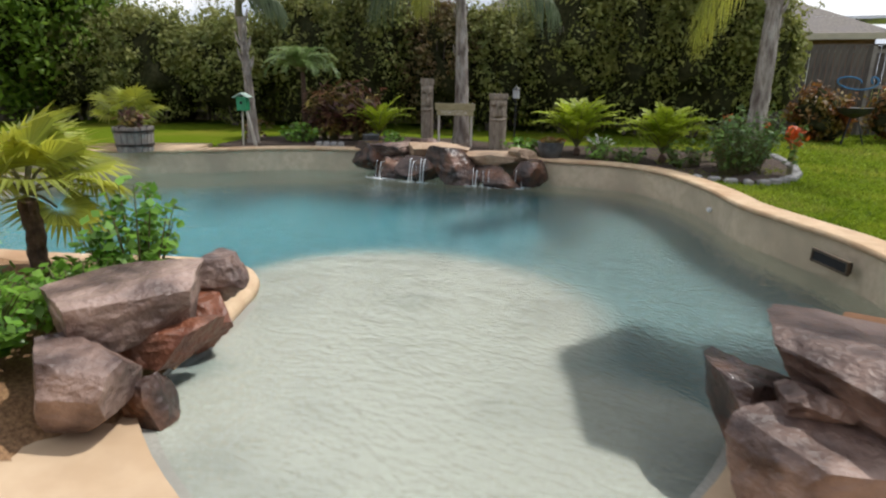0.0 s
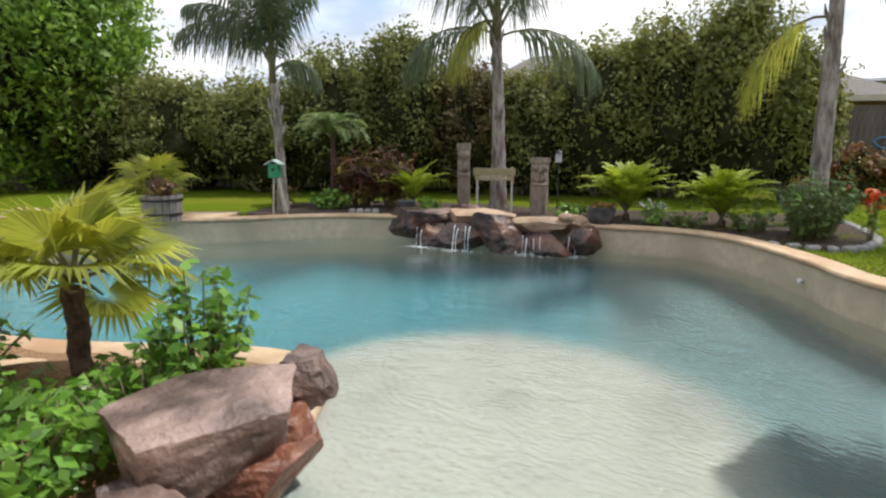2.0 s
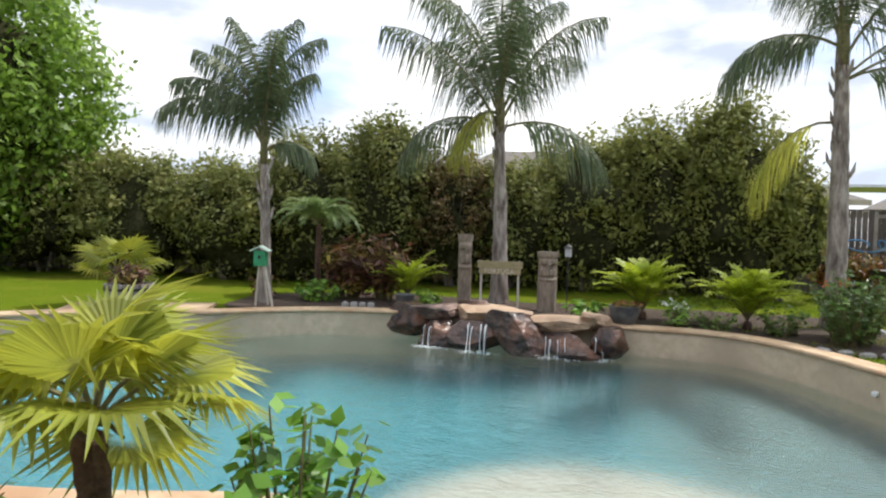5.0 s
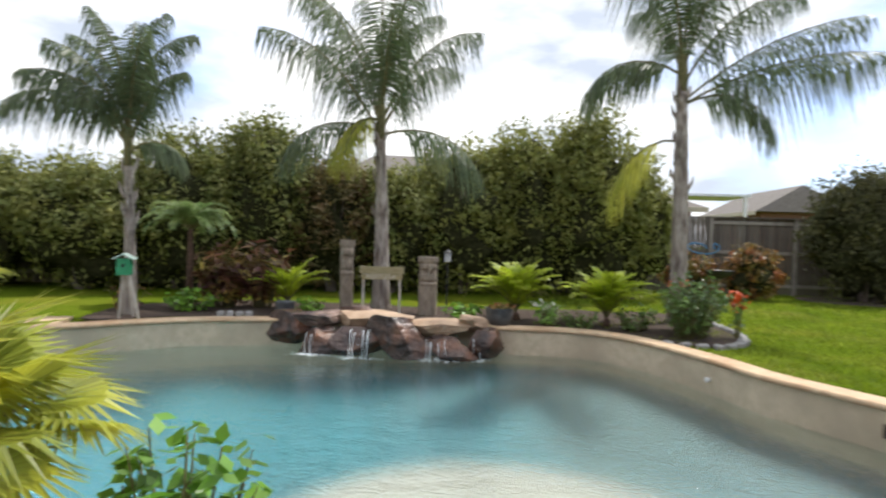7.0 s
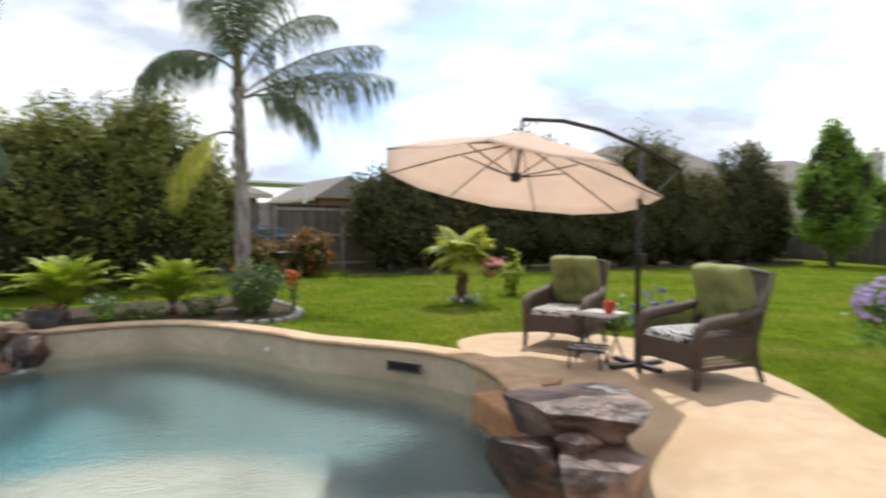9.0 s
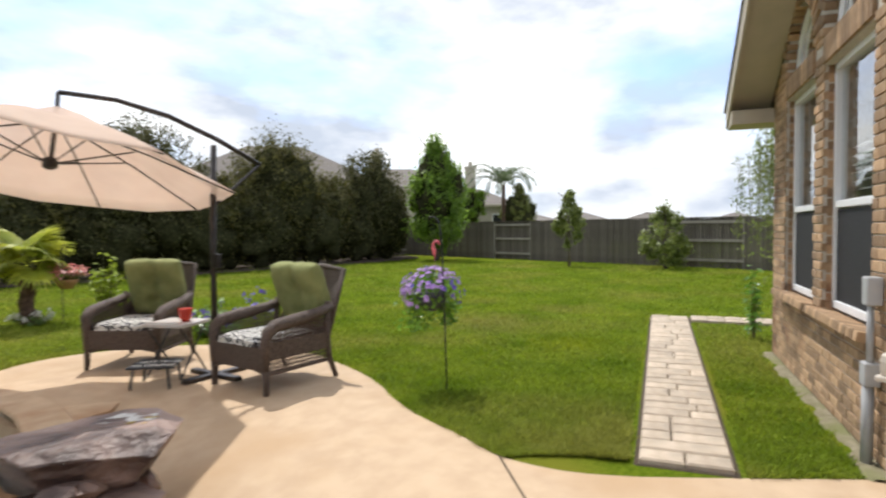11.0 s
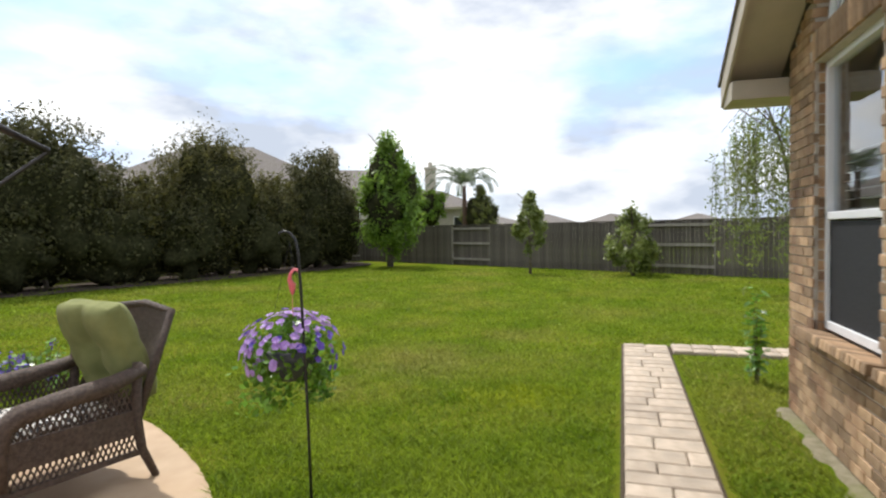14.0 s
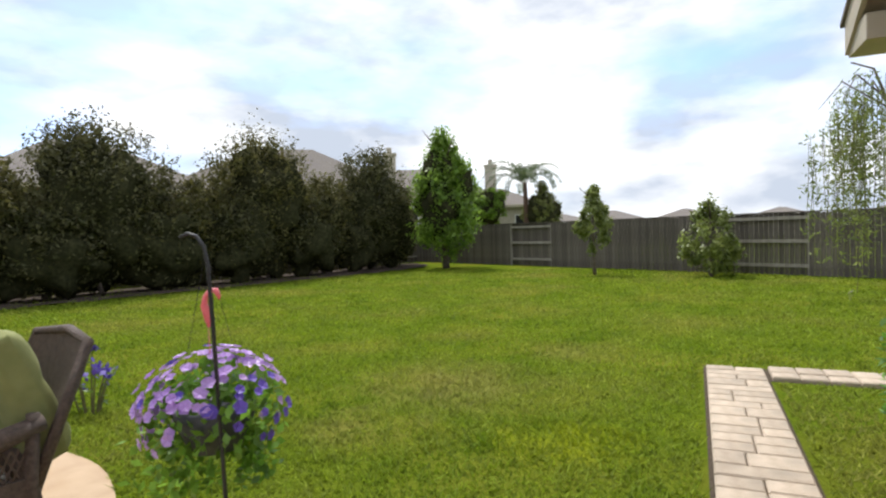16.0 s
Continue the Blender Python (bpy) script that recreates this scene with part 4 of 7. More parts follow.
# ---- planting functions ----
def shrub(name, label, x, y, h, r, seed, material, category="shrub", count=5200, size=0.13, stems=4, flat=1.0, group="", core=0.74, clumps=80):
    ob = thing(name, label, category, pose(x, y, 0), group)
    rr = random.Random(seed)
    bm = bmesh.new()
    for k in range(stems):
        a = rr.uniform(0, 6.28)
        tube(bm, [(0.12 * math.cos(a), 0.12 * math.sin(a), -0.03), (0.25 * r * math.cos(a), 0.25 * r * math.sin(a), h * 0.3), (0.5 * r * math.cos(a), 0.5 * r * math.sin(a), h * 0.7)], [0.05, 0.035, 0.012], 6)
    part("trunk", bm, M["bark"], ob)
    # one dark blob paints the shade within the crown
    part("inner_mass", blob((r * core, r * flat * core, h * 0.52 * core), (0, 0, h * 0.47), seed, 0.5, 4, 2.0), M["core"], ob, "dark mass painting the shade inside the crown", True)
    # tall shrubs lose low leaves, so the dark blob shows as shade there
    part("crown", crown((0, 0, h * 0.5), (r, r * flat, h * 0.52), count, size, clumps, 0.26, seed, thin=0.85 if h > 2.5 else 0.0), material, ob)
    if h > 2.5:
        sb, SP, SN = bmesh.new(), [], []
        for k in range(int(26 * r)):
            a, q = rr.uniform(0, 6.28), rr.uniform(0.1, 0.85) ** 0.5
            z0 = h * (0.5 + 0.5 * math.sqrt(max(0.0, 1 - q * q)))
            base = Vector((r * q * math.cos(a), r * flat * q * math.sin(a), z0 - 0.1))
            tip = base + Vector((0.35 * q * math.cos(a) + rr.uniform(-0.12, 0.12), 0.35 * q * math.sin(a) + rr.uniform(-0.12, 0.12), rr.uniform(0.2, 0.6)))
            tube(sb, [base, tip], [0.009, 0.003], 3)
            for j in range(16):
                SP.append(np.array(base.lerp(tip, rr.uniform(0.1, 1.05))) + np.array([rr.gauss(0, 0.055) for _ in range(3)]))
                SN.append([rr.gauss(0, 0.7), rr.gauss(0, 0.7), 0.8])
        sprig = part("sprig", sb, M["stem"], ob, "thin shoots standing out of the crown")
        tagged(sprig, kind="stuff")
        tagged(part("sprig_leaves", leaves(np.array(SP), np.array(SN), size * 0.8, 0.45, 0.25, 0.6, np.random.default_rng(seed)), material, sprig), kind="stuff")
    return ob


def queen_palm(x, y, trunk_h, r0, lean, seed, fronds, length, label, old=0, open_=0.5, sag=0.55, low=(), tip=-0.2):
    ob = thing("palm_tree", label, "palm tree", pose(x, y, 0), "queen palms round the pool")
    rr = random.Random(seed)
    pts, rad = [], []
    n_s = 26
    for k in range(n_s + 1):
        u = k / n_s
        pts.append((lean[0] * u * u, lean[1] * u * u, -0.05 + trunk_h * u))
        rad.append(r0 * (1.25 - 0.25 * min(1, u * 5)) * (1 - 0.42 * u) * (1 + 0.05 * (k % 2)) + rr.uniform(-0.006, 0.006))
    part("trunk", tube(bmesh.new(), pts, rad, 12), M["trunk"], ob, "grey ringed trunk with old leaf scars", True)
    for k in range(14):
        u = rr.uniform(0.45, 0.98)
        a = rr.uniform(0, 6.28)
        c = Vector((lean[0] * u * u, lean[1] * u * u, trunk_h * u))
        rr_ = r0 * (1 - 0.42 * u)
        q = Vector((math.cos(a), math.sin(a), 0))
        part("leaf_stub", tube(bmesh.new(), [c + q * rr_ * 0.8, c + q * (rr_ + 0.05) + Vector((0, 0, 0.12)), c + q * (rr_ + 0.08) + Vector((0, 0, 0.26))], [0.04, 0.03, 0.008], 5), M["trunk"], ob)
    top = Vector((lean[0], lean[1], trunk_h))
    shaft = tube(bmesh.new(), [top - Vector((0, 0, 0.15)), top + Vector((0, 0, 0.35)), top + Vector((0, 0, 0.9))], [r0 * 0.62, r0 * 0.6, r0 * 0.3], 10)
    part("crownshaft", shaft, M["stem"], ob, "green crownshaft", True)
    for k in range(fronds):
        a = 2.4 * k + rr.uniform(-0.3, 0.3)
        age = min(1.0, k / (fronds - old)) if old < fronds else 0
        hang = k >= fronds - old
        ll = length * rr.uniform(0.85, 1.08)
        if hang:
            lf, pts = frond(ll * 0.8, 0.6, 64, droop=1.45, rise=0.55, hang=1.7, seed=seed * 40 + k, width=0.034, bend=1.2)
        else:
            lf, pts = frond(ll, 0.26 * ll, 84, droop=tip + sag * age, rise=1.5 - open_ * age, hang=2.2, seed=seed * 40 + k, width=0.024, plume=0.7, bend=2.1)
        m = Matrix.Translation(top + Vector((0, 0, 0.7 - 0.75 * age))) @ Matrix.Rotation(a, 4, "Z")
        f = part("frond", stamp(lf, m), M["frond_y"] if hang and k % 2 else M["frond"], ob, "yellowing drooping frond" if hang and k % 2 else "")
        rb = tube(bmesh.new(), [m @ Vector(p) for p in pts[::2]], [0.035 * (1 - 0.12 * i) for i in range(8)], 4)
        part("rachis", rb, M["stem"], f)
    for k, (a, rise, droop, ll, yellow, dz) in enumerate(low):
        lf, pts = frond(ll, 0.24 * ll + 0.12, 76, droop=droop, rise=rise, hang=2.0, seed=seed * 90 + k, width=0.026, plume=0.5, bend=0.55 if yellow else 1.3)
        m = Matrix.Translation(top + Vector((0, 0, 0.05 + dz))) @ Matrix.Rotation(a, 4, "Z")
        f = part("frond", stamp(lf, m), M["frond_y"] if yellow else M["frond"], ob, "yellowing drooping frond" if yellow else "")
        part("rachis", tube(bmesh.new(), [m @ Vector(p) for p in pts[::2]], [0.03 * (1 - 0.12 * i) for i in range(8)], 4), M["stem"], f)
    return ob


def feather_palm(name, x, y, z, h, length, fronds, leaflet, pairs, material, label, category="palm", seed=0, trunk=0.05, rise0=1.35, droop=0.9, width=0.03, group="", spread=0.62):
    ob = thing(name, label, category, pose(x, y, z), group)
    rr = random.Random(seed)
    part("trunk", tube(bmesh.new(), [(0, 0, -0.03), (0.01, 0, h * 0.6), (0, 0.01, h)], [trunk * 1.2, trunk, trunk * 0.8], 8), M["fibre"], ob, "", True)
    for k in range(fronds):
        age = k / fronds
        lf, pts = frond(length * rr.uniform(0.8, 1.1), leaflet, pairs, droop=droop + 0.9 * (age - 0.5), rise=rise0 - spread * age, hang=0.45, seed=seed * 31 + k, width=width, vee=0.35, bend=1.6)
        m = Matrix.Translation((0, 0, h * 0.96)) @ Matrix.Rotation(2.4 * k + rr.uniform(-0.25, 0.25), 4, "Z")
        f = part("frond", stamp(lf, m), material, ob)
        part("rachis", tube(bmesh.new(), [m @ Vector(p) for p in pts[::2]], [0.011 * (1 - 0.1 * i) for i in range(8)], 4), M["stem"], f)
    return ob


def fan_leaf(radius, segs, seed, spread=4.6, fold=0.12):
    """A pleated fan of pointed segments about the origin, opening along +x."""
    r = np.random.default_rng(seed)
    v, f = [], []
    for k in range(segs):
        a = -spread / 2 + spread * (k + 0.5) / segs
        ll = radius * (0.72 + 0.28 * math.cos(a * 0.55)) * r.uniform(0.93, 1.05)
        d, s = np.array([math.cos(a), math.sin(a), 0]), np.array([-math.sin(a), math.cos(a), 0])
        w = spread / segs * radius * 0.33
        z1, droop = 0.05 * radius, -r.uniform(0.03, 0.28) * radius
        o = len(v)
        mid = d * ll * 0.6
        v += [d * 0.03, mid + s * w + [0, 0, z1 + fold * w], mid + [0, 0, z1 - fold * w * 2], mid - s * w + [0, 0, z1 + fold * w], d * ll + [0, 0, droop]]
        f += [(o, o + 2, o + 1), (o, o + 3, o + 2), (o + 1, o + 2, o + 4), (o + 2, o + 3, o + 4)]
    return [list(q) for q in v], f


def fan_palm(name, x, y, z, trunk_h, radius, count, label, seed, material, petiole=0.5, trunk_r=0.09, segs=34, aims=()):
    ob = thing(name, label, "palm", pose(x, y, z))
    rr = random.Random(seed)
    bm = bmesh.new()
    k_n = 12
    tube(bm, [(0.02 * math.sin(k), 0.0, -0.05 + trunk_h * k / k_n) for k in range(k_n + 1)], [trunk_r * (1.0 + 0.14 * (k % 2)) for k in range(k_n + 1)], 10)
    part("trunk", bm, M["fibre"], ob, "dark fibrous trunk")
    for k in range(count):
        age = k / count
        a = aims[k][0] if k < len(aims) else 2.4 * k + rr.uniform(-0.3, 0.3)
        el = aims[k][1] if k < len(aims) else 1.25 - 1.75 * age
        d = Vector((math.cos(a) * math.cos(el), math.sin(a) * math.cos(el), math.sin(el)))
        base, tip = Vector((0, 0, trunk_h)), Vector((0, 0, trunk_h)) + d * petiole * rr.uniform(0.8, 1.15)
        lf = fan_leaf(radius * rr.uniform(0.85, 1.08), segs, seed * 60 + k)
        m = Matrix.Translation(tip) @ Matrix.Rotation(a, 4, "Z") @ Matrix.Rotation(-(el - 0.35), 4, "Y") @ Matrix.Rotation(rr.uniform(-0.5, 0.5), 4, "X")
        leaf = part("leaf", stamp(lf, m), material, ob)
        part("petiole", tube(bmesh.new(), [base, (base + tip) / 2 + Vector((0, 0, 0.03)), tip], [0.014, 0.011, 0.008], 5), M["stem"], leaf)
    return ob


def leafy_bush(name, x, y, z, h, r, stems, per, size, material, label, seed, category="bush", aspect=0.62, flowers=None, lean=(0, 0)):
    """Upright stems with single broad leaves along them."""
    ob = thing(name, label, category, pose(x, y, z))
    rr = np.random.default_rng(seed)
    bm, P, N = bmesh.new(), [], []
    tips = []
    for k in range(stems):
        a, q = rr.uniform(0, 6.28), math.sqrt(rr.uniform(0.02, 1))
        hh = h * rr.uniform(0.55, 1.0) * (1 - 0.35 * q)
        p0 = Vector((0.35 * r * q * math.cos(a), 0.35 * r * q * math.sin(a), -0.03))
        p2 = Vector((r * q * math.cos(a) + lean[0] * hh, r * q * math.sin(a) + lean[1] * hh, hh))
        p1 = (p0 + p2) / 2 + Vector((0, 0, hh * 0.1))
        tube(bm, [p0, p1, p2], [0.010, 0.007, 0.003], 4)
        tips.append(p2)
        for j in range(per):
            u = rr.uniform(0.15, 1.03)
            c = (p0 * (1 - u) + p1 * u) * (1 - u) + (p1 * (1 - u) + p2 * u) * u
            b = rr.uniform(0, 6.28)
            o = np.array([math.cos(b), math.sin(b), rr.uniform(-0.2, 0.5)])
            P.append(np.array(c) + o * size * 0.65)
            N.append(o * 0.5 + np.array([0, 0, 0.9]))
    tagged(part("stem", bm, M["stem"], ob), kind="stuff")
    part("foliage", leaves(np.array(P), np.array(N), size, aspect, 0.3, 0.35, rr), material, ob)
    if flowers:
        fm, k, fs, nm = flowers
        pick = [tips[i] for i in rr.choice(len(tips), min(k, len(tips)), False)]
        FP = np.concatenate([np.array(p)[None] + rr.normal(0, fs * 0.5, (9, 3)) for p in pick])
        tagged(part("flower", leaves(FP, np.tile([0, 0, 1.0], (len(FP), 1)), fs, 0.8, 0.2, 0.8, rr), M[fm], ob, nm), kind="stuff")
    return ob


def tree(name, label, x, y, h, crown_r, crown_z, radii, seed, material, trunk_r=0.1, count=6000, size=0.16, shape=1.0, clumps=60, core=0.7, z=0.0):
    ob = thing(name, label, "tree", pose(x, y, z))
    rr = random.Random(seed)
    bm = bmesh.new()
    tube(bm, [(0, 0, -0.05), (0.03, 0.02, h * 0.3), (0, 0.04, h * 0.6), (0.02, 0, h * 0.92)], [trunk_r * 1.3, trunk_r, trunk_r * 0.7, 0.015], 8)
    for k in range(7):
        a, z0 = rr.uniform(0, 6.28), crown_z - radii[2] * 0.7 + k * radii[2] * 0.2
        tube(bm, [(0, 0, z0), (crown_r * 0.4 * math.cos(a), crown_r * 0.4 * math.sin(a), z0 + 0.3 * radii[2]), (crown_r * 0.75 * math.cos(a), crown_r * 0.75 * math.sin(a), z0 + 0.5 * radii[2])],
             [trunk_r * 0.5, trunk_r * 0.3, 0.01], 5)
    part("trunk", bm, M["bark"], ob, "", True)
    if core:
        # dark blob in place of the shade among the branches
        part("inner_mass", blob([q * core for q in radii], (0, 0, crown_z - 0.1 * radii[2]), seed, 0.5, 4, 2.0), M["core"], ob, "dark mass painting the shade inside the crown", True)
    part("crown", crown((0, 0, crown_z), radii, count, size, clumps, 0.2, seed, 0.5, shape), material, ob)
    return ob


def rock(name, label, x, y, z, size, seed, material, rz=0, tilt=(0, 0), group="", cuts=11, flat=0.0, slab=False):
    """A broken boulder: a rounded mass sheared by planes, with worn edges; a slab is blockier, flat on top and split along its sides."""
    rr = random.Random(seed)
    bm = bmesh.new()
    bmesh.ops.create_icosphere(bm, subdivisions=5, radius=0.74 if slab else 0.62)
    planes = []
    if slab:
        for k in range(5):
            a = 2 * math.pi * (k + rr.uniform(-0.28, 0.28)) / 5
            planes.append((Vector((math.cos(a), math.sin(a), rr.uniform(-0.4, 0.12))).normalized(), rr.uniform(0.38, 0.45)))
        for k in range(4):
            a = rr.uniform(0, 6.28)
            planes.append((Vector((math.cos(a), math.sin(a), rr.uniform(0.5, 1.1) * rr.choice((-1, 1)))).normalized(), rr.uniform(0.42, 0.5)))
        planes.append((Vector((rr.uniform(-0.25, 0.25), rr.uniform(-0.25, 0.25), 1)).normalized(), 0.42 - flat))
    for k in range(0 if slab else cuts):
        d = Vector((rr.uniform(-1, 1), rr.uniform(-1, 1), rr.uniform(-0.8, 0.8))).normalized()
        planes.append((d, rr.uniform(0.27, 0.44)))
    planes += [(Vector((0.04, 0.03, 1)).normalized(), 0.40 - flat), (Vector((0, 0, -1)), 0.45)]
    off = Vector((seed * 2.3, seed * 1.7, seed))
    amount = 0.55 if slab else 0.9
    for q in bm.verts:
        for d, c in planes:
            e = q.co.dot(d) - c
            if e > 0:
                q.co -= d * e * 0.985
        ridge = 0.5 - abs(noise.noise(q.co * 4.2 + off))
        side = 1 - min(1.0, abs(q.co.z) / 0.42) ** 3
        nn = noise.noise(q.co * 2.6 + off) * 0.035 + (ridge - 0.35) * 0.05 + noise.noise(q.co * 11 + off) * 0.022 + noise.noise(Vector((q.co.x * 2, q.co.y * 2, q.co.z * 12)) + off) * 0.018 * side
        q.co += q.co.normalized() * nn * amount
    m = Matrix.Rotation(radians(tilt[0]), 4, "X") @ Matrix.Rotation(radians(tilt[1]), 4, "Y") @ Matrix.Diagonal((*size, 1))
    bmesh.ops.transform(bm, matrix=m, verts=bm.verts[:])
    ob = part(name, bm, material, None, "", True)
    ob.data.set_sharp_from_angle(angle=radians(24))
    ob.matrix_world = pose(x, y, z, 0, 0, rz)
    return tagged(ob, label, "rock", group)


# ---- boulders ----
GL, GR, GW = "boulders by the planting bed", "boulders by the patio", "waterfall boulders"
rock("boulder", "large flat brown slab boulder on smaller rocks", -2.0, 0.57, 0.14, (0.54, 0.84, 0.4), 11, M["rock"], -14, (3, -4), GL, 9, 0.03, slab=True)
rock("boulder", "squat reddish-brown boulder on the deck edge", -1.7, 0.13, -0.05, (0.46, 0.46, 0.4), 5, M["rock"], 25, (0, 6), GL, 10, slab=True)
rock("boulder", "rounded brown boulder at the lip of the pool", -2.16, 1.3, 0.06, (0.42, 0.48, 0.38), 23, M["rock"], -10, (0, 0), GL)
rock("boulder", "rusty red wet spout rock under the slab", -1.83, 0.66, -0.08, (0.32, 0.62, 0.28), 31, M["rock_red"], -12, (0, 10), GL)
rock("boulder", "dark wet rock standing in the shallow water", -1.62, 0.4, -0.26, (0.24, 0.32, 0.34), 37, M["rock_wet"], 10, (0, 0), GL)
rock("boulder", "dark reddish rock under the rounded boulder", -2.05, 1.05, -0.16, (0.34, 0.46, 0.42), 41, M["rock_red"], 0, (0, 0), GL)
rock("boulder", "large flat-topped pale brown boulder by the patio", 1.47, 1.85, 0.2, (0.8, 0.86, 0.42), 52, M["rock"], 20, (-3, 3), GR, 9, 0.08, slab=True)
rock("boulder", "dark wet boulder standing in the pool edge", 1.01, 1.84, -0.12, (0.5, 0.58, 0.56), 58, M["rock_wet"], 30, (0, 0), GR)
rock("boulder", "angular flat-topped brown boulder on the deck", 1.27, 1.42, -0.07, (0.5, 0.46, 0.4), 63, M["rock"], 15, (7, -4), GR, 9, 0.05, slab=True)
rock("boulder", "small brown spout rock between boulders", 1.2, 1.58, 0.1, (0.28, 0.32, 0.2), 67, M["rock"], 50, (0, 8), GR)
rock("boulder", "dark boulder base beside the deck", 1.53, 1.78, -0.1, (0.4, 0.46, 0.40), 71, M["rock_wet"], 0, (0, 0), GR)
rock("boulder", "rusty flat rock at the end of the pool wall", 1.62, 2.5, -0.2, (0.42, 0.5, 0.26), 76, M["rock_red"], 10, (0, 0), GR)
pale = [o for o in bpy.data.objects if o.get("label", "").startswith("large flat-topped pale")][0]
LICHEN = {"white": mat("white_lichen", (0.50, 0.48, 0.45), (0.68, 0.66, 0.62), scale=30, rough=0.95, bump=0.5, bscale=80),
          "yellow": mat("yellow_lichen", (0.40, 0.27, 0.04), (0.52, 0.36, 0.07), scale=30, rough=0.95, bump=0.5, bscale=80)}
for kind_, lo, hi, f0, side_y in (("white", 0.10, 0.34, 13.0, 0), ("yellow", 0.05, 0.26, 9.0, 1)):
    lv_, lf_ = [], []
    for p in pale.data.polygons:
        c, nz_ = p.center, p.normal
        near = lo < c.x < hi and -0.26 < c.y < (0.12 if side_y == 0 else -0.12)
        if near and nz_.z > (0.6 if side_y == 0 else 0.1) and noise.noise(Vector((c.x * f0, c.y * f0, c.z * f0 + side_y * 7))) > 0.1:
            lf_.append(tuple(range(len(lv_), len(lv_) + len(p.vertices))))
            lv_ += [tuple(pale.data.vertices[i].co + nz_ * 0.004) for i in p.vertices]
    if lf_:
        tagged(part("lichen", (lv_, lf_), LICHEN[kind_], pale, kind_ + " lichen spots"), kind="stuff")
WF = [(-6.0, 7.62, -0.08, (0.75, 0.7, 0.5), "rock_wet", "dark wet boulder at the end of the waterfall"), (-5.55, 7.68, 0.1, (0.95, 0.8, 0.3), "rock", "flat brown boulder on the waterfall"),
      (-5.45, 7.42, -0.2, (0.75, 0.6, 0.42), "rock_wet", "rounded wet boulder in the waterfall"), (-4.85, 7.85, 0.11, (1.15, 0.8, 0.27), "rock_tan", "tan flat slab capping the waterfall"),
      (-4.75, 7.5, -0.2, (0.85, 0.55, 0.45), "rock_wet", "wet spout boulder under the tan slab"), (-4.2, 7.5, -0.08, (0.75, 0.75, 0.62), "rock_wet", "large dark angular boulder in the waterfall"),
      (-3.75, 8.0, 0.04, (1.15, 0.75, 0.24), "rock_tan", "tan flat slab over the water"), (-3.2, 8.12, 0.1, (0.55, 0.6, 0.3), "rock_tan", "tan upright rock on the slab"),
      (-3.6, 7.75, -0.22, (0.95, 0.55, 0.34), "rock_wet", "dark wet spout rock under the slab"), (-2.98, 8.05, -0.15, (0.5, 0.55, 0.42), "rock_wet", "dark rock at the pool wall"),
      (-5.1, 7.95, 0.14, (0.6, 0.5, 0.34), "rock", "brown rock behind the waterfall")]
for i, (x, y, z, s, m, lb) in enumerate(WF):
    if m == "rock_wet":
        s = tuple(q * 1.2 for q in s)
    rock("boulder", lb, x, y, z, s, 90 + i * 7, M[m], 14 + 25 * math.sin(i * 2.1), (4 * math.sin(i), 4 * math.cos(i * 1.7)), GW, slab=m == "rock_tan" and s[2] < 0.28)


def stream(x, y, z0, z1, width, out, turn, label):
    ob = thing("waterfall", label, "waterfall", pose(x, y, 0, 0, 0, turn))
    rr = random.Random(int(x * 100))
    count = max(2, int(width / 0.045))
    for k in range(count):
        u = -width / 2 + width * (k + 0.5) / count + rr.uniform(-0.03, 0.03)
        o2, zs, w = out * rr.uniform(0.6, 1.2), z0 + rr.uniform(-0.05, 0.01), rr.uniform(0.5, 1.5)
        pts = [(u + rr.uniform(-0.008, 0.008), -o2 * (t ** 0.6), zs - (zs - z1) * t ** 1.7) for t in (0, 0.2, 0.45, 0.7, 1.0)]
        part("strand", tube(bmesh.new(), pts, [0.006 * w, 0.008 * w, 0.007 * w, 0.006 * w, 0.011 * w], 5), M["stream"] if k % 2 else M["foam"], ob, "", True).visible_shadow = False
    P = np.stack([np.array([rr.gauss(0, width * 0.55), -out + rr.gauss(0, 0.06), z1 + 0.008 + abs(rr.gauss(0, 0.006))]) for _ in range(110)])
    tagged(part("splash", leaves(P, np.tile([0, 0, 1.0], (110, 1)), 0.04, 0.8, 0.05, 0.12), M["foam"], ob, "white splash on the water"), kind="stuff")
    return ob


stream(-4.72, 7.17, 0.02, WATER, 0.36, 0.14, 12, "thin white strands of falling water")
stream(-5.5, 7.08, -0.05, WATER, 0.22, 0.1, 12, "thin strands of water over a wet rock")
stream(-3.6, 7.42, -0.08, WATER, 0.4, 0.08, 12, "low sheet of water over a dark rock")
stream(-3.05, 7.71, -0.06, WATER, 0.14, 0.08, 20, "small trickle of water beside the wall")

# ---- planting beds ----
bed = solid("planting_bed", sheet([tuple(p) for p in smooth_line([(-1.55, -0.1), (-1.85, 0.6), (-2.3, 1.15), (-2.9, 1.75), (-3.8, 1.6), (-4.7, 1.15), (-5.6, 0.75), (-5.8, 0.1), (-4.5, -0.35), (-3.0, -0.5), (-2.1, -0.4)], 0.2, True)], 0.2,
                                  lambda x, y: deck_z(x, y) + 0.03 + 0.05 * np.sin(5 * x) * np.cos(4 * y)), M["straw"], "raised planting bed of dry brown leaf mulch", "planting bed", "structure")
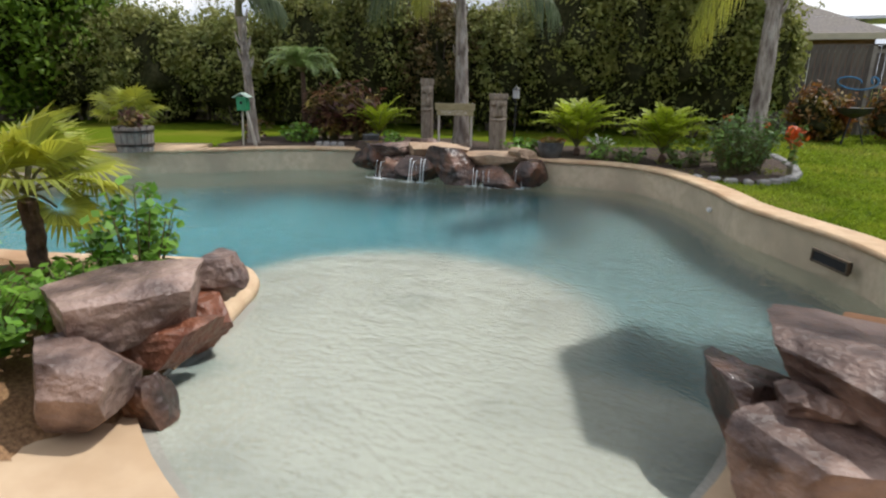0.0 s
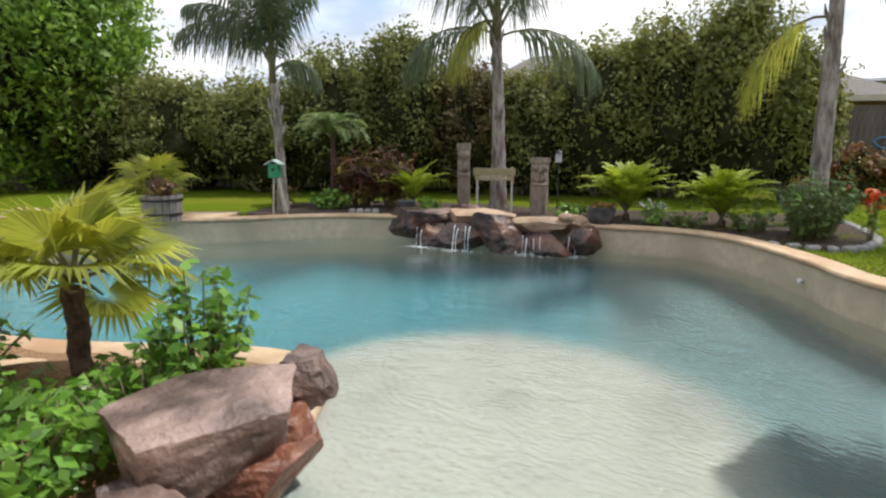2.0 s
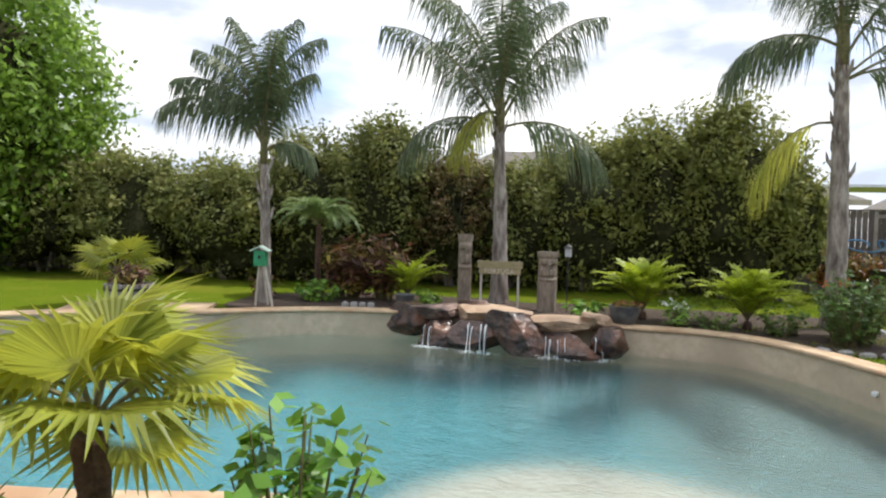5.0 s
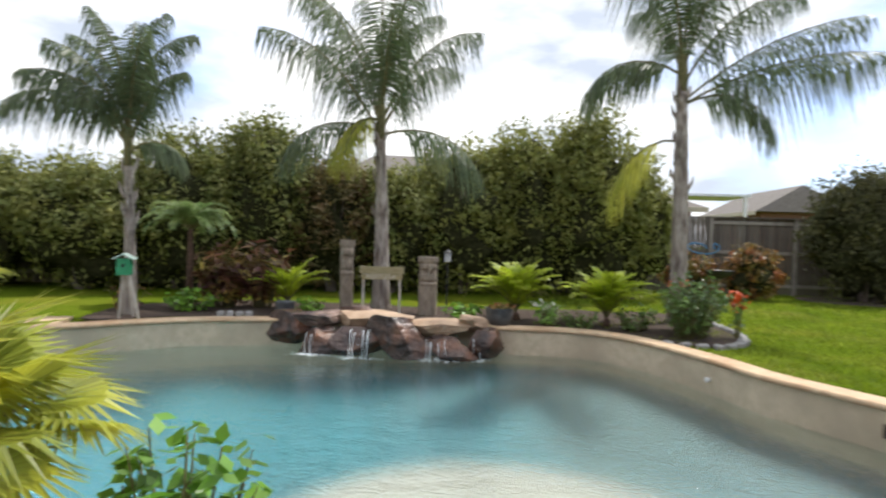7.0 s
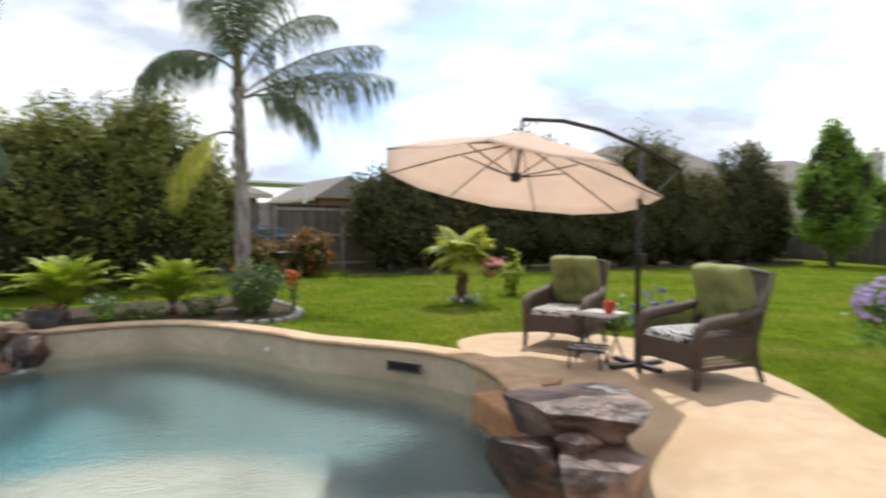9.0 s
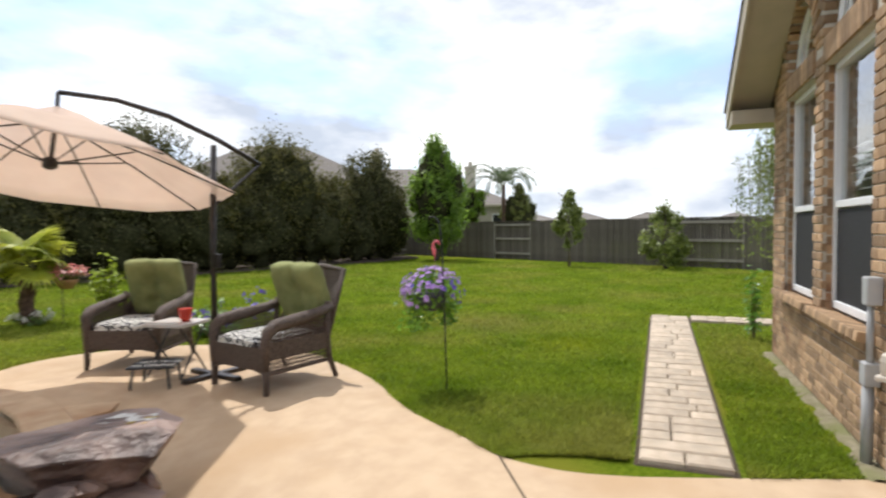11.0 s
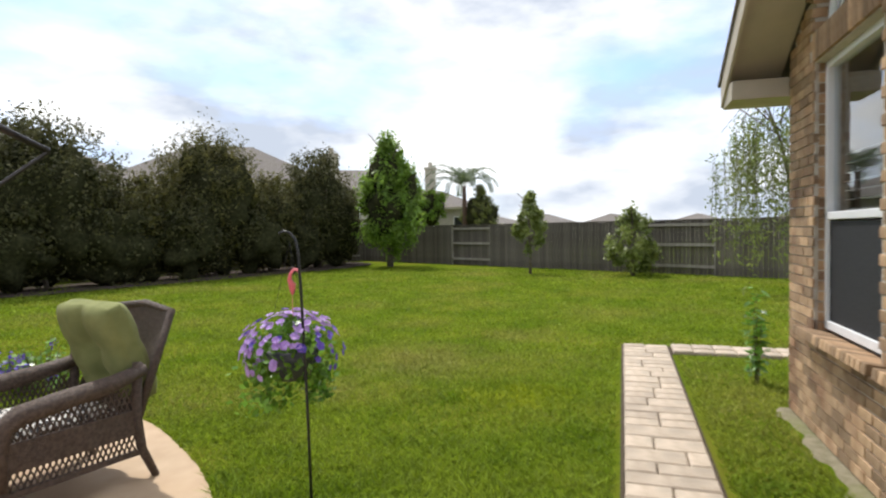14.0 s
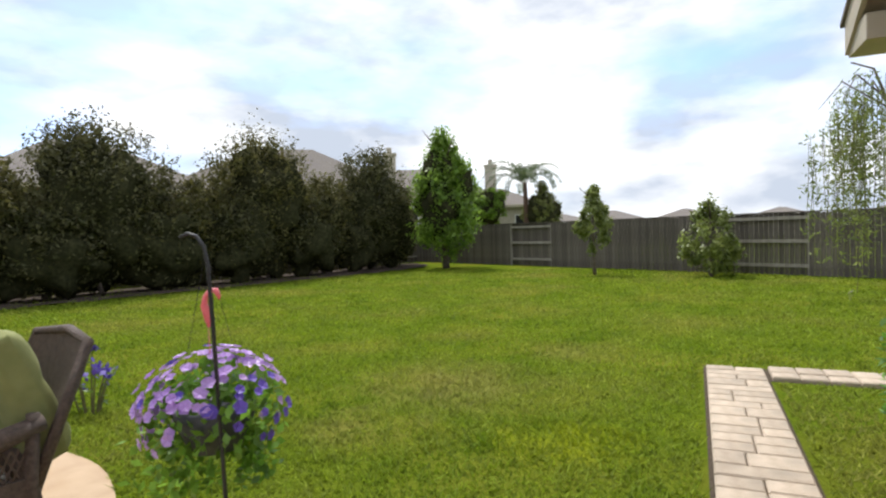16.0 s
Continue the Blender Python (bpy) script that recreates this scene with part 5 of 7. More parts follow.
BED = [(-8.9, 6.15), (-8.35, 6.65), (-7.5, 7.4), (-6.7, 7.75), (-5.6, 8.25), (-4.3, 8.5), (-3.2, 8.55), (-1.75, 8.78), (-0.9, 8.5), (-0.3, 7.95), (0.35, 8.0), (0.75, 8.7), (0.7, 9.9), (0.3, 11.5), (-1.0, 11.6), (-4.0, 10.6), (-7.5, 9.9), (-9.6, 8.2)]
solid("planting_bed_far", sheet([tuple(p) for p in smooth_line(BED, 0.3, True)], 0.4, lambda x, y: 0.03 + 0.02 * np.sin(4 * x) * np.cos(3 * y)), M["mulch"], "dark mulched planting bed behind the pool wall", "planting bed", "structure")
edging = thing("bed_edging", "grey stone edging round the planting bed", "edging", None, "", "structure")
for q in smooth_line([(-0.35, 7.95), (0.35, 7.95), (0.78, 8.7), (0.74, 9.9), (0.34, 11.5)], 0.22):
    shared("edging_stone", block(0.16, 0.08, 0.09, M["stone_edge"], 0.02), pose(q[0], q[1], 0.03, 0, 0, 60 * math.sin(q[0] * 9 + q[1] * 5)), edging)
for q in smooth_line([(-7.35, 7.42), (-6.95, 7.62)], 0.13):
    shared("edging_stone", block(0.12, 0.09, 0.12, M["stone_edge"], 0.025), pose(q[0], q[1], 0.06, 0, 0, 30), edging)

# near bed
fan_palm("fan_palm", -3.54, 0.76, -0.1, 0.66, 0.44, 13, "small fan palm with yellow-green leaves in the bed", 3, M["fan"], 0.34, 0.06, 38,
         aims=((-0.45, 0.45), (2.4, 0.75), (0.6, 0.9), (-1.6, 0.5), (1.4, 0.4), (-2.6, 0.6), (3.0, 0.35), (-1.0, 1.1), (1.9, 1.2), (0.2, 1.25), (2.2, -0.5), (-2.4, 0.2), (1.0, 0.1)))
leafy_bush("bush", -2.72, 1.02, -0.15, 1.05, 0.32, 28, 26, 0.09, M["bush"], "leafy bright green bush behind the boulders", 8)
leafy_bush("bush", -2.55, 0.55, -0.1, 0.46, 0.42, 34, 16, 0.085, M["bush"], "low bright green leafy bush by the slab boulder", 9)
leafy_bush("bush", -2.5, -0.05, -0.05, 0.42, 0.5, 40, 16, 0.09, M["bush"], "low spreading green bush in the bed", 10)
leafy_bush("bush", -3.2, 0.35, -0.08, 0.26, 0.45, 30, 12, 0.085, M["bush"], "low green ground cover under the fan palm", 12)
leafy_bush("bush", -4.2, 0.35, -0.05, 0.45, 0.5, 30, 14, 0.085, M["bush"], "low green ground cover in the bed", 13)
leafy_bush("bush", -2.95, -0.35, -0.02, 0.85, 0.35, 16, 16, 0.09, M["bush"], "tall thin-stemmed green bush", 14)

leafy_bush("bush", -3.05, -0.02, -0.05, 0.42, 0.42, 34, 14, 0.09, M["bush"], "low green leafy plant at the bed's edge", 15)
leafy_bush("bush", -3.75, 0.2, -0.05, 0.55, 0.3, 16, 16, 0.08, M["bush"], "thin-stemmed green plant by the fan palm", 16)
leafy_bush("bush", -3.25, 0.95, -0.15, 0.3, 0.4, 24, 12, 0.085, M["bush"], "low green ground cover by the pool lip", 17)

# queen palms
queen_palm(-8.8, 7.0, 2.6, 0.105, (0.05, -0.15), 1, 9, 2.1, "slender queen palm with a feathery crown", 0, 0.2, 0.5,
           ((-2.44, 1.2, 0.7, 2.1, False, 0.1), (-2.2, 1.3, 0.3, 1.9, False, 0.2), (0.8, 0.9, 1.35, 1.1, False, 0.0)), -0.55)
queen_palm(-5.45, 9.75, 3.4, 0.165, (-0.1, 0.0), 2, 13, 3.0, "tall queen palm with drooping old fronds", 0, 0.55, 0.55,
           ((-2.83, 0.45, 1.2, 2.3, False, 0.0), (0.3, 0.35, 1.2, 2.35, False, -0.05), (-2.5, 0.7, 1.5, 1.5, True, 0.25), (-1.9, 0.8, 1.5, 1.6, True, 0.2)), -0.45)
queen_palm(0.05, 10.6, 4.3, 0.165, (-0.05, 0.1), 3, 9, 3.0, "tall queen palm with rough grey trunk", 0, 0.45, 0.5,
           ((2.97, 0.7, 1.5, 2.0, True, -1.0), (-2.9, 0.6, 1.3, 2.2, False, 0.2), (2.8, 0.75, 1.2, 2.2, False, 0.2), (-0.12, 0.5, 1.5, 2.0, False, -0.35), (-0.05, 0.75, -0.1, 3.2, False, -0.3), (-0.25, 0.5, 0.15, 3.1, False, -0.35)), -0.4)
# bed plants
feather_palm("pygmy_palm", -9.0, 8.65, 0.03, 1.45, 1.0, 30, 0.26, 34, M["fan_g"], "pygmy date palm on a thin trunk", "palm", 5, 0.06)
feather_palm("fern_palm", -2.75, 9.45, 0.03, 0.12, 1.05, 34, 0.26, 34, M["fern"], "bright yellow-green feathery palm clump", "palm", 6, 0.06, 1.55, -0.15, 0.036, "", 0.55)
feather_palm("fern_palm", -1.2, 9.4, 0.03, 0.12, 1.0, 34, 0.26, 32, M["fern"], "yellow-green feathery palm clump", "palm", 7, 0.06, 1.55, -0.1, 0.036, "", 0.6)
feather_palm("fern_palm", -6.9, 8.75, 0.03, 0.12, 0.95, 24, 0.22, 28, M["fern"], "green feathery palm clump behind the wall", "palm", 8, 0.05, 1.5, -0.15, 0.034, "", 0.55)
leafy_bush("croton", -8.05, 8.5, 0.03, 1.5, 0.5, 44, 18, 0.24, M["croton"], "dark red croton shrub", 20, "shrub", 0.28)
leafy_bush("croton", -7.4, 8.7, 0.03, 1.5, 0.45, 36, 16, 0.24, M["croton"], "dark red and yellow croton shrub", 21, "shrub", 0.28)
leafy_bush("bush", -8.2, 7.7, 0.03, 0.5, 0.45, 26, 12, 0.12, M["bush"], "low bright green leafy plant", 22)
leafy_bush("bush", -9.2, 7.4, 0.03, 0.6, 0.3, 12, 10, 0.12, M["croton"], "thin reddish plant beside the palm", 23)
leafy_bush("bush", 0.0, 8.65, 0.03, 1.2, 0.62, 60, 20, 0.085, M["bush_d"], "dense dark green flowering bush in the bed", 24, flowers=("orange", 3, 0.06, "orange flowers"))
leafy_bush("bush", 0.15, 9.4, 0.03, 1.15, 0.5, 40, 18, 0.085, M["bush_d"], "dark green bush beside the palm trunk", 25)
leafy_bush("bush", -0.75, 9.0, 0.03, 0.5, 0.4, 22, 12, 0.09, M["bush_d"], "low dark green plant in the bed", 26)
leafy_bush("lily", -2.15, 8.95, 0.03, 0.5, 0.3, 22, 8, 0.2, M["bush"], "lily clump with pale flowers", 27, "flower", 0.16, flowers=("white_fl", 5, 0.07, "pale lily flowers"))
leafy_bush("bush", -3.55, 8.75, 0.03, 0.38, 0.35, 20, 10, 0.12, M["bush"], "low yellow-green plant behind the slabs", 28)
leafy_bush("bush", -1.65, 8.85, 0.03, 0.35, 0.35, 20, 10, 0.08, M["bush_d"], "low green plant along the wall", 29)
leafy_bush("flower_stalk", 0.72, 8.95, 0.03, 1.05, 0.12, 5, 8, 0.1, M["bush_d"], "plant with a bright orange flower", 30, "flower", flowers=("orange", 3, 0.12, "orange flower head"))
leafy_bush("bush", -6.25, 8.35, 0.03, 0.4, 0.3, 20, 10, 0.09, M["bush"], "low green plant beside the planter", 33)

# hedge along the back
HED = [(-21.0, 7.0, 3.9, 2.0), (-18.0, 8.2, 3.5, 1.9), (-15.4, 9.0, 3.1, 1.7), (-13.0, 9.9, 2.9, 1.6), (-11.2, 11.0, 3.7, 1.6), (-9.6, 11.9, 4.1, 1.5), (-8.0, 12.6, 3.3, 1.3), (-6.6, 13.2, 3.15, 1.4),
       (-4.9, 13.9, 3.7, 1.6), (-3.2, 14.4, 4.35, 1.6), (-1.7, 14.6, 4.5, 1.5), (-0.6, 14.9, 3.6, 1.0)]
for i, (x, y, h, r) in enumerate(HED):
    red = i in (6, 7)
    shrub("hedge_shrub", "tall dark green hedge shrub with reddish tips" if red else "tall dense green hedge shrub", x, y, h, r, 200 + i, M["hedge_red"] if i == 6 else M["hedge_olive"] if i > 7 else M["hedge"], "hedge", 17000, 0.135, 5, 0.8, "back hedge", 0.7, 120)
for i, (x, y, h, r) in enumerate([(-19.5, 8.8, 3.0, 1.7), (-16.6, 9.9, 3.0, 1.7), (-14.2, 10.9, 2.9, 1.6), (-12.0, 12.0, 3.0, 1.5), (-8.8, 13.6, 3.1, 1.5), (-5.7, 14.9, 3.1, 1.5), (-2.4, 15.8, 3.2, 1.5)]):
    shrub("hedge_shrub", "dense dark hedge shrub filling the back row", x, y, h, r, 240 + i, M["hedge"], "hedge", 6500, 0.18, 3, 0.8, "back hedge", 0.76)
SCREEN = [(5.6, 17.5, 3.5, 1.5), (8.0, 17.6, 3.7, 1.7), (11.0, 17.2, 4.95, 2.1), (16.4, 16.9, 5.15, 2.2), (21.8, 16.4, 4.95, 2.0), (13.6, 17.0, 3.4, 1.5), (19.2, 16.7, 3.75, 1.5), (24.0, 17.1, 3.7, 1.3)]
for i, (x, y, h, r) in enumerate(SCREEN):
    shrub("hedge_shrub", "broad dark green screening shrub by the fence", x, y, h, r, 260 + i, M["screen_top"] if i in (1, 3, 5, 6) else M["screen_leaf"], "hedge", 16000, 0.14, 5, 0.7, "fence shrubs", 0.76, 150)
for i, (x, y, h, r) in enumerate([(6.8, 17.3, 2.6, 1.3), (9.5, 17.0, 2.7, 1.5), (12.5, 16.7, 2.8, 1.5), (14.9, 16.5, 2.9, 1.5), (18.0, 16.3, 2.9, 1.4), (20.4, 16.2, 2.9, 1.3), (23.0, 16.3, 2.8, 1.3)]):
    shrub("hedge_shrub", "dense dark screening shrub between taller ones", x, y, h, r, 280 + i, M["screen_leaf"], "hedge", 8500, 0.14, 4, 0.7, "fence shrubs", 0.82, 110)
# dark sheet for the mulch border and the shrubs' shadow on the grass
solid("planting_bed_screen", sheet([tuple(p) for p in smooth_line([(4.2, 16.6), (7.0, 15.9), (10.0, 15.5), (13.5, 15.2), (17.0, 14.9), (20.0, 14.7), (22.6, 14.8), (24.6, 15.6), (24.8, 17.8), (17.0, 18.3), (9.0, 18.9), (4.5, 18.4)], 0.4, True)], 0.5,
      lambda x, y: 0.03 + 0.02 * np.sin(4 * x) * np.cos(3 * y)), M["mulch"], "dark strip of mulch and painted shadow under the screening shrubs", "planting bed", "structure")

# trees
tree("tree", "large round bright green shade tree", -19.2, 6.6, 8.5, 3.3, 4.4, (3.6, 3.6, 4.0), 300, M["oak"], 0.25, 40000, 0.2, 1.0, 240, 0.6)
tree("tree", "bright green conical young tree", 23.1, 13.45, 5.9, 1.4, 3.25, (1.75, 1.75, 2.75), 301, M["oak"], 0.12, 12000, 0.19, 1.5, 110, 0.62)
tree("tree", "small sparse young tree on a thin trunk", 21.1, 6.13, 2.8, 0.7, 1.85, (0.72, 0.72, 1.0), 302, M["willow"], 0.05, 3200, 0.15, 1.4, 40, 0)
tree("tree", "small sparse spreading young tree", 21.3, 2.66, 2.3, 0.9, 1.2, (1.0, 1.0, 1.05), 303, M["willow"], 0.06, 3600, 0.15, 1.6, 44, 0)
leafy_bush("sapling", 8.19, -0.99, 0.0, 1.25, 0.1, 5, 30, 0.11, M["bush"], "young leafy sapling in the lawn strip", 304, "sapling", 0.4)

# ---- furniture ----
M["zigzag"] = mat("black_white_woven_fabric", (0.60, 0.59, 0.55), (0.66, 0.65, 0.61), scale=9, rough=0.95)
n, l = M["zigzag"].node_tree.nodes, M["zigzag"].node_tree.links
z_co, z_w, z_r = n.new("ShaderNodeTexCoord"), n.new("ShaderNodeTexWave"), n.new("ShaderNodeValToRGB")
z_w.inputs["Scale"].default_value, z_w.inputs["Distortion"].default_value, z_w.inputs["Detail Scale"].default_value = 7.0, 9.0, 2.5
z_r.color_ramp.elements[0].position, z_r.color_ramp.elements[1].position = 0.42, 0.5
z_r.color_ramp.elements[0].color, z_r.color_ramp.elements[1].color = (0.03, 0.03, 0.035, 1), (0.62, 0.61, 0.57, 1)
l.new(z_co.outputs["Object"], z_w.inputs["Vector"])
l.new(z_w.outputs["Fac"], z_r.inputs["Fac"])
l.new(z_r.outputs["Color"], n["Principled BSDF"].inputs["Base Color"])


def puff(w, d, h, tufts=(), m=None, k=22):
    """A stuffed cushion, rounded, with pulled-in tufts: w along y, d along x."""
    bm = bmesh.new()
    bmesh.ops.create_cube(bm, size=2.0)
    bmesh.ops.subdivide_edges(bm, edges=bm.edges[:], cuts=k, use_grid_fill=True)
    for q in bm.verts:
        x, y, z = q.co
        ex, ey = (1 - abs(x) ** 5), (1 - abs(y) ** 5)
        zz = z * h / 2 * (0.35 + 0.65 * (max(ex, 0) * max(ey, 0)) ** 0.5)
        zz += 0.012 * noise.noise(Vector((x * 2.2, y * 2.2, z))) * (1 if z > 0 else 0)
        px, py = x * d / 2 * (1 - 0.05 * abs(y) ** 4), y * w / 2 * (1 - 0.05 * abs(x) ** 4)
        for tx, ty in tufts:
            g = math.exp(-((px - tx) ** 2 + (py - ty) ** 2) / 0.009)
            zz *= 1 - 0.7 * g
            g2 = math.exp(-((py - ty) ** 2) / 0.0022) * 0.5 + math.exp(-((px - tx) ** 2) / 0.0022) * 0.22
            zz *= 1 - 0.5 * g2
        q.co = Vector((px, py, zz))
    if m is not None:
        bmesh.ops.transform(bm, matrix=m, verts=bm.verts[:])
    return bm


def wicker_chair(m, label):
    ob = thing("wicker_chair", label, "chair", m, "wicker chairs on the patio")
    W = 0.37
    for s in (-1, 1):
        arm = [(-0.40, s * W, 0.70), (-0.2, s * (W + 0.01), 0.655), (0.1, s * (W + 0.015), 0.625), (0.30, s * (W + 0.015), 0.60), (0.38, s * (W + 0.01), 0.55), (0.40, s * W, 0.45), (0.395, s * W, 0.22)]
        part("armrest", tube(bmesh.new(), arm, [0.04, 0.052, 0.058, 0.058, 0.054, 0.045, 0.035], 10), M["wicker"], ob, "", True)
        part("front_leg", tube(bmesh.new(), [(0.395, s * W, 0.3), (0.395, s * W, 0.1), (0.40, s * (W + 0.005), 0.0)], [0.034, 0.03, 0.024], 8), M["wicker"], ob, "", True)
        part("rear_leg", tube(bmesh.new(), [(-0.36, s * W, 0.75), (-0.34, s * W, 0.42), (-0.37, s * W, 0.2), (-0.46, s * W, 0.0)], [0.03, 0.032, 0.03, 0.024], 8), M["wicker"], ob, "", True)
        # solid woven side below an open lattice band
        sv = bmesh.new()
        for x0, x1, z0, z1 in ((-0.35, 0.385, 0.30, 0.46),):
            box(sv, ((x0 + x1) / 2, s * W, (z0 + z1) / 2), (x1 - x0, 0.03, z1 - z0), None, 0.006)
        box(sv, (0.02, s * W, 0.185), (0.74, 0.03, 0.035), None, 0.006)
        part("side_panel", sv, M["wicker"], ob)
        for z0, z1, x0, x1 in ((0.46, 0.60, -0.33, 0.36), (0.20, 0.30, -0.33, 0.37)):
            lv = bmesh.new()
            x = x0
            while x < x1:
                dz = z1 - z0
                for sg in (-1, 1):
                    a, b = (x, s * W, z0 if sg > 0 else z1), (x + dz * 0.45, s * W, z1 if sg > 0 else z0)
                    tube(lv, [a, b], 0.006, 4)
                x += 0.032
            tagged(part("lattice", lv, M["wicker"], ob, "open woven lattice"), kind="stuff")
    part("apron", boxes(((0.40, 0, 0.32), (0.045, 2 * W - 0.03, 0.20)), bevel=0.012), M["wicker"], ob)
    fl = bmesh.new()
    tube(fl, [(0.40, -W + 0.02, 0.2), (0.40, -0.2, 0.225), (0.40, 0.2, 0.225), (0.40, W - 0.02, 0.2)], 0.018, 6)
    part("front_rail", fl, M["wicker"], ob, "", True)
    part("seat_frame", boxes(((0.02, 0, 0.34), (0.76, 2 * W - 0.04, 0.06)), bevel=0.01), M["wicker"], ob)
    back = bmesh.new()
    rows, cols, vs = 9, 9, []
    for i in range(rows):
        u = i / (rows - 1)
        for side in (0, 1):
            for j in range(cols):
                v = j / (cols - 1) * 2 - 1
                zz = 0.34 + 0.71 * u - 0.03 * u * v * v
                xx = -0.33 - 0.26 * u - 0.05 * (1 - v * v) - (0.04 if side else 0)
                vs.append(back.verts.new((xx, v * (W - 0.01) * (1 - 0.06 * u), zz)))
    idx = lambda i, side, j: vs[(i * 2 + side) * cols + j]
    for i in range(rows - 1):
        for j in range(cols - 1):
            for side in (0, 1):
                back.faces.new((idx(i, side, j), idx(i, side, j + 1), idx(i + 1, side, j + 1), idx(i + 1, side, j)))
        for j in (0, cols - 1):
            back.faces.new((idx(i, 0, j), idx(i, 1, j), idx(i + 1, 1, j), idx(i + 1, 0, j)))
    for i in (0, rows - 1):
        for j in range(cols - 1):
            back.faces.new((idx(i, 0, j), idx(i, 1, j), idx(i, 1, j + 1), idx(i, 0, j + 1)))
    part("backrest", back, M["wicker"], ob, "woven wicker back")
    rim = [(-0.36 - 0.26 * u, -(W - 0.01) * (1 - 0.06 * u), 0.40 + 0.64 * u) for u in (0, 0.5, 1)] + [(-0.66, 0, 1.07)] + [(-0.36 - 0.26 * u, (W - 0.01) * (1 - 0.06 * u), 0.40 + 0.64 * u) for u in (1, 0.5, 0)]
    part("back_rim", tube(bmesh.new(), rim, 0.028, 8), M["wicker"], ob, "rolled wicker rim", True)
    part("seat_cushion", puff(0.64, 0.68, 0.13, (), pose(0.05, 0, 0.435)), M["zigzag"], ob, "black and white patterned seat cushion", True)
    part("cushion_skirt", boxes(((0.405, 0, 0.40), (0.03, 0.56, 0.14)), bevel=0.012), M["zigzag"], ob, "patterned cushion front")
    part("back_cushion", puff(0.64, 0.68, 0.235, ((0.06, 0.0), (-0.16, 0.0)), pose(-0.375, 0, 0.80, 0, -70, 0)), M["cushion"], ob, "tufted olive green back cushion", True)
    return ob


wicker_chair(pose(3.61, 2.79, 0.0, 0, 0, 178), "brown wicker armchair with an olive tufted cushion beside the lawn")
wicker_chair(pose(3.42, 4.70, 0.0, 0, 0, 212), "brown wicker armchair with an olive cushion under the umbrella")

table = thing("side_table", "small folding table with a pale mosaic top", "table", pose(3.28, 3.84, 0.0, 0, 0, 20))
part("tabletop", boxes(((0, 0, 0.52), (0.46, 0.46, 0.03)), bevel=0.006), M["tile"], table)
for s in (-1, 1):
    for c in (-1, 1):
        part("leg", tube(bmesh.new(), [(0.2 * c, 0.19 * s, 0.0), (0.0, 0.19 * s, 0.26), (-0.2 * c, 0.19 * s, 0.505)], 0.011, 6), M["black"], table)
pot = thing("red_pot", "small red glazed pot on the side table", "pot", pose(3.33, 3.76, 0.535))
part("bowl", lathe(bmesh.new(), [(0.04, 0), (0.06, 0.04), (0.07, 0.12), (0.075, 0.13), (0.065, 0.13), (0.05, 0.05), (0.0, 0.04)], 16), M["red"], pot, "", True)
stool = thing("footstool", "low black slatted footstool beside the chair", "footstool", pose(2.92, 3.62, 0.0, 0, 0, 40))
for k in range(5):
    part("slat", boxes(((-0.16 + 0.08 * k, 0, 0.2), (0.06, 0.4, 0.018)), bevel=0.004), M["zigzag"] if k % 2 else M["black"], stool)
for sx in (-1, 1):
    for sy in (-1, 1):
        part("leg", tube(bmesh.new(), [(0.17 * sx, 0.17 * sy, 0.0), (0.15 * sx, 0.15 * sy, 0.19)], 0.013, 6), M["black"], stool)

# ---- cantilever umbrella ----
umb = thing("cantilever_umbrella", "open beige cantilever umbrella on a dark bronze mast", "umbrella", pose(3.41, 3.41, 0.0))
HUB = Vector((-1.17, 0.60, 1.965))
RIM, TILT_U, TILT_R = 1.51, -0.14, -0.136
vd, rd = Vector((0.496, 0.867, 0)), Vector((0.867, -0.496, 0))


def rim_point(a, r, drop=0.0):
    q = HUB + (vd * math.cos(a) + rd * math.sin(a)) * r
    q.z = HUB.z + r * (TILT_U * math.cos(a) + TILT_R * math.sin(a)) + drop
    return q


APEX = HUB + Vector((0.063, 0.0, 0.504))
cv, cf = [tuple(APEX)], []
RN, GN = 8, 6
for j in range(1, RN + 1):
    u = j / RN
    for k in range(8 * GN):
        a = 2 * math.pi * k / (8 * GN) + 0.2
        g = abs((k % GN) / GN - 0.5) * 2
        edge = RIM * math.cos(math.pi / 8) / math.cos(((k % GN) / GN - 0.5) * math.pi / 4)
        q = rim_point(a, edge)
        z = APEX.z * (1 - u) + q.z * u + 0.05 * math.sin(math.pi * u) - 0.05 * (1 - g) * u * (1 - 0.3 * u)
        cv.append((APEX.x * (1 - u) + q.x * u, APEX.y * (1 - u) + q.y * u, z))
for k in range(8 * GN):
    cf.append((0, 1 + k, 1 + (k + 1) % (8 * GN)))
    for j in range(RN - 1):
        a, b = 1 + j * 8 * GN + k, 1 + j * 8 * GN + (k + 1) % (8 * GN)
        cf.append((a, a + 8 * GN, b + 8 * GN, b))
canopy = part("canopy", (cv, cf), M["canopy"], umb, "pale beige fabric canopy", True)
sol = canopy.modifiers.new("cloth", "SOLIDIFY")
sol.thickness = 0.004
vent = bmesh.new()
lathe(vent, [(0.34, -0.10), (0.2, -0.02), (0.0, 0.05)], 16, APEX + Vector((0, 0, 0.03)), False)
part("vent", vent, M["canopy"], canopy, "", True)
part("hub", lathe(bmesh.new(), [(0.02, 0.0), (0.06, 0.02), (0.06, 0.09), (0.03, 0.11)], 12, HUB + Vector((0, 0, 0.02))), M["metal"], umb)
part("pole", tube(bmesh.new(), [HUB + Vector((0, 0, 0.05)), APEX, APEX + Vector((0.02, 0, 0.2))], 0.02, 8), M["metal"], umb)
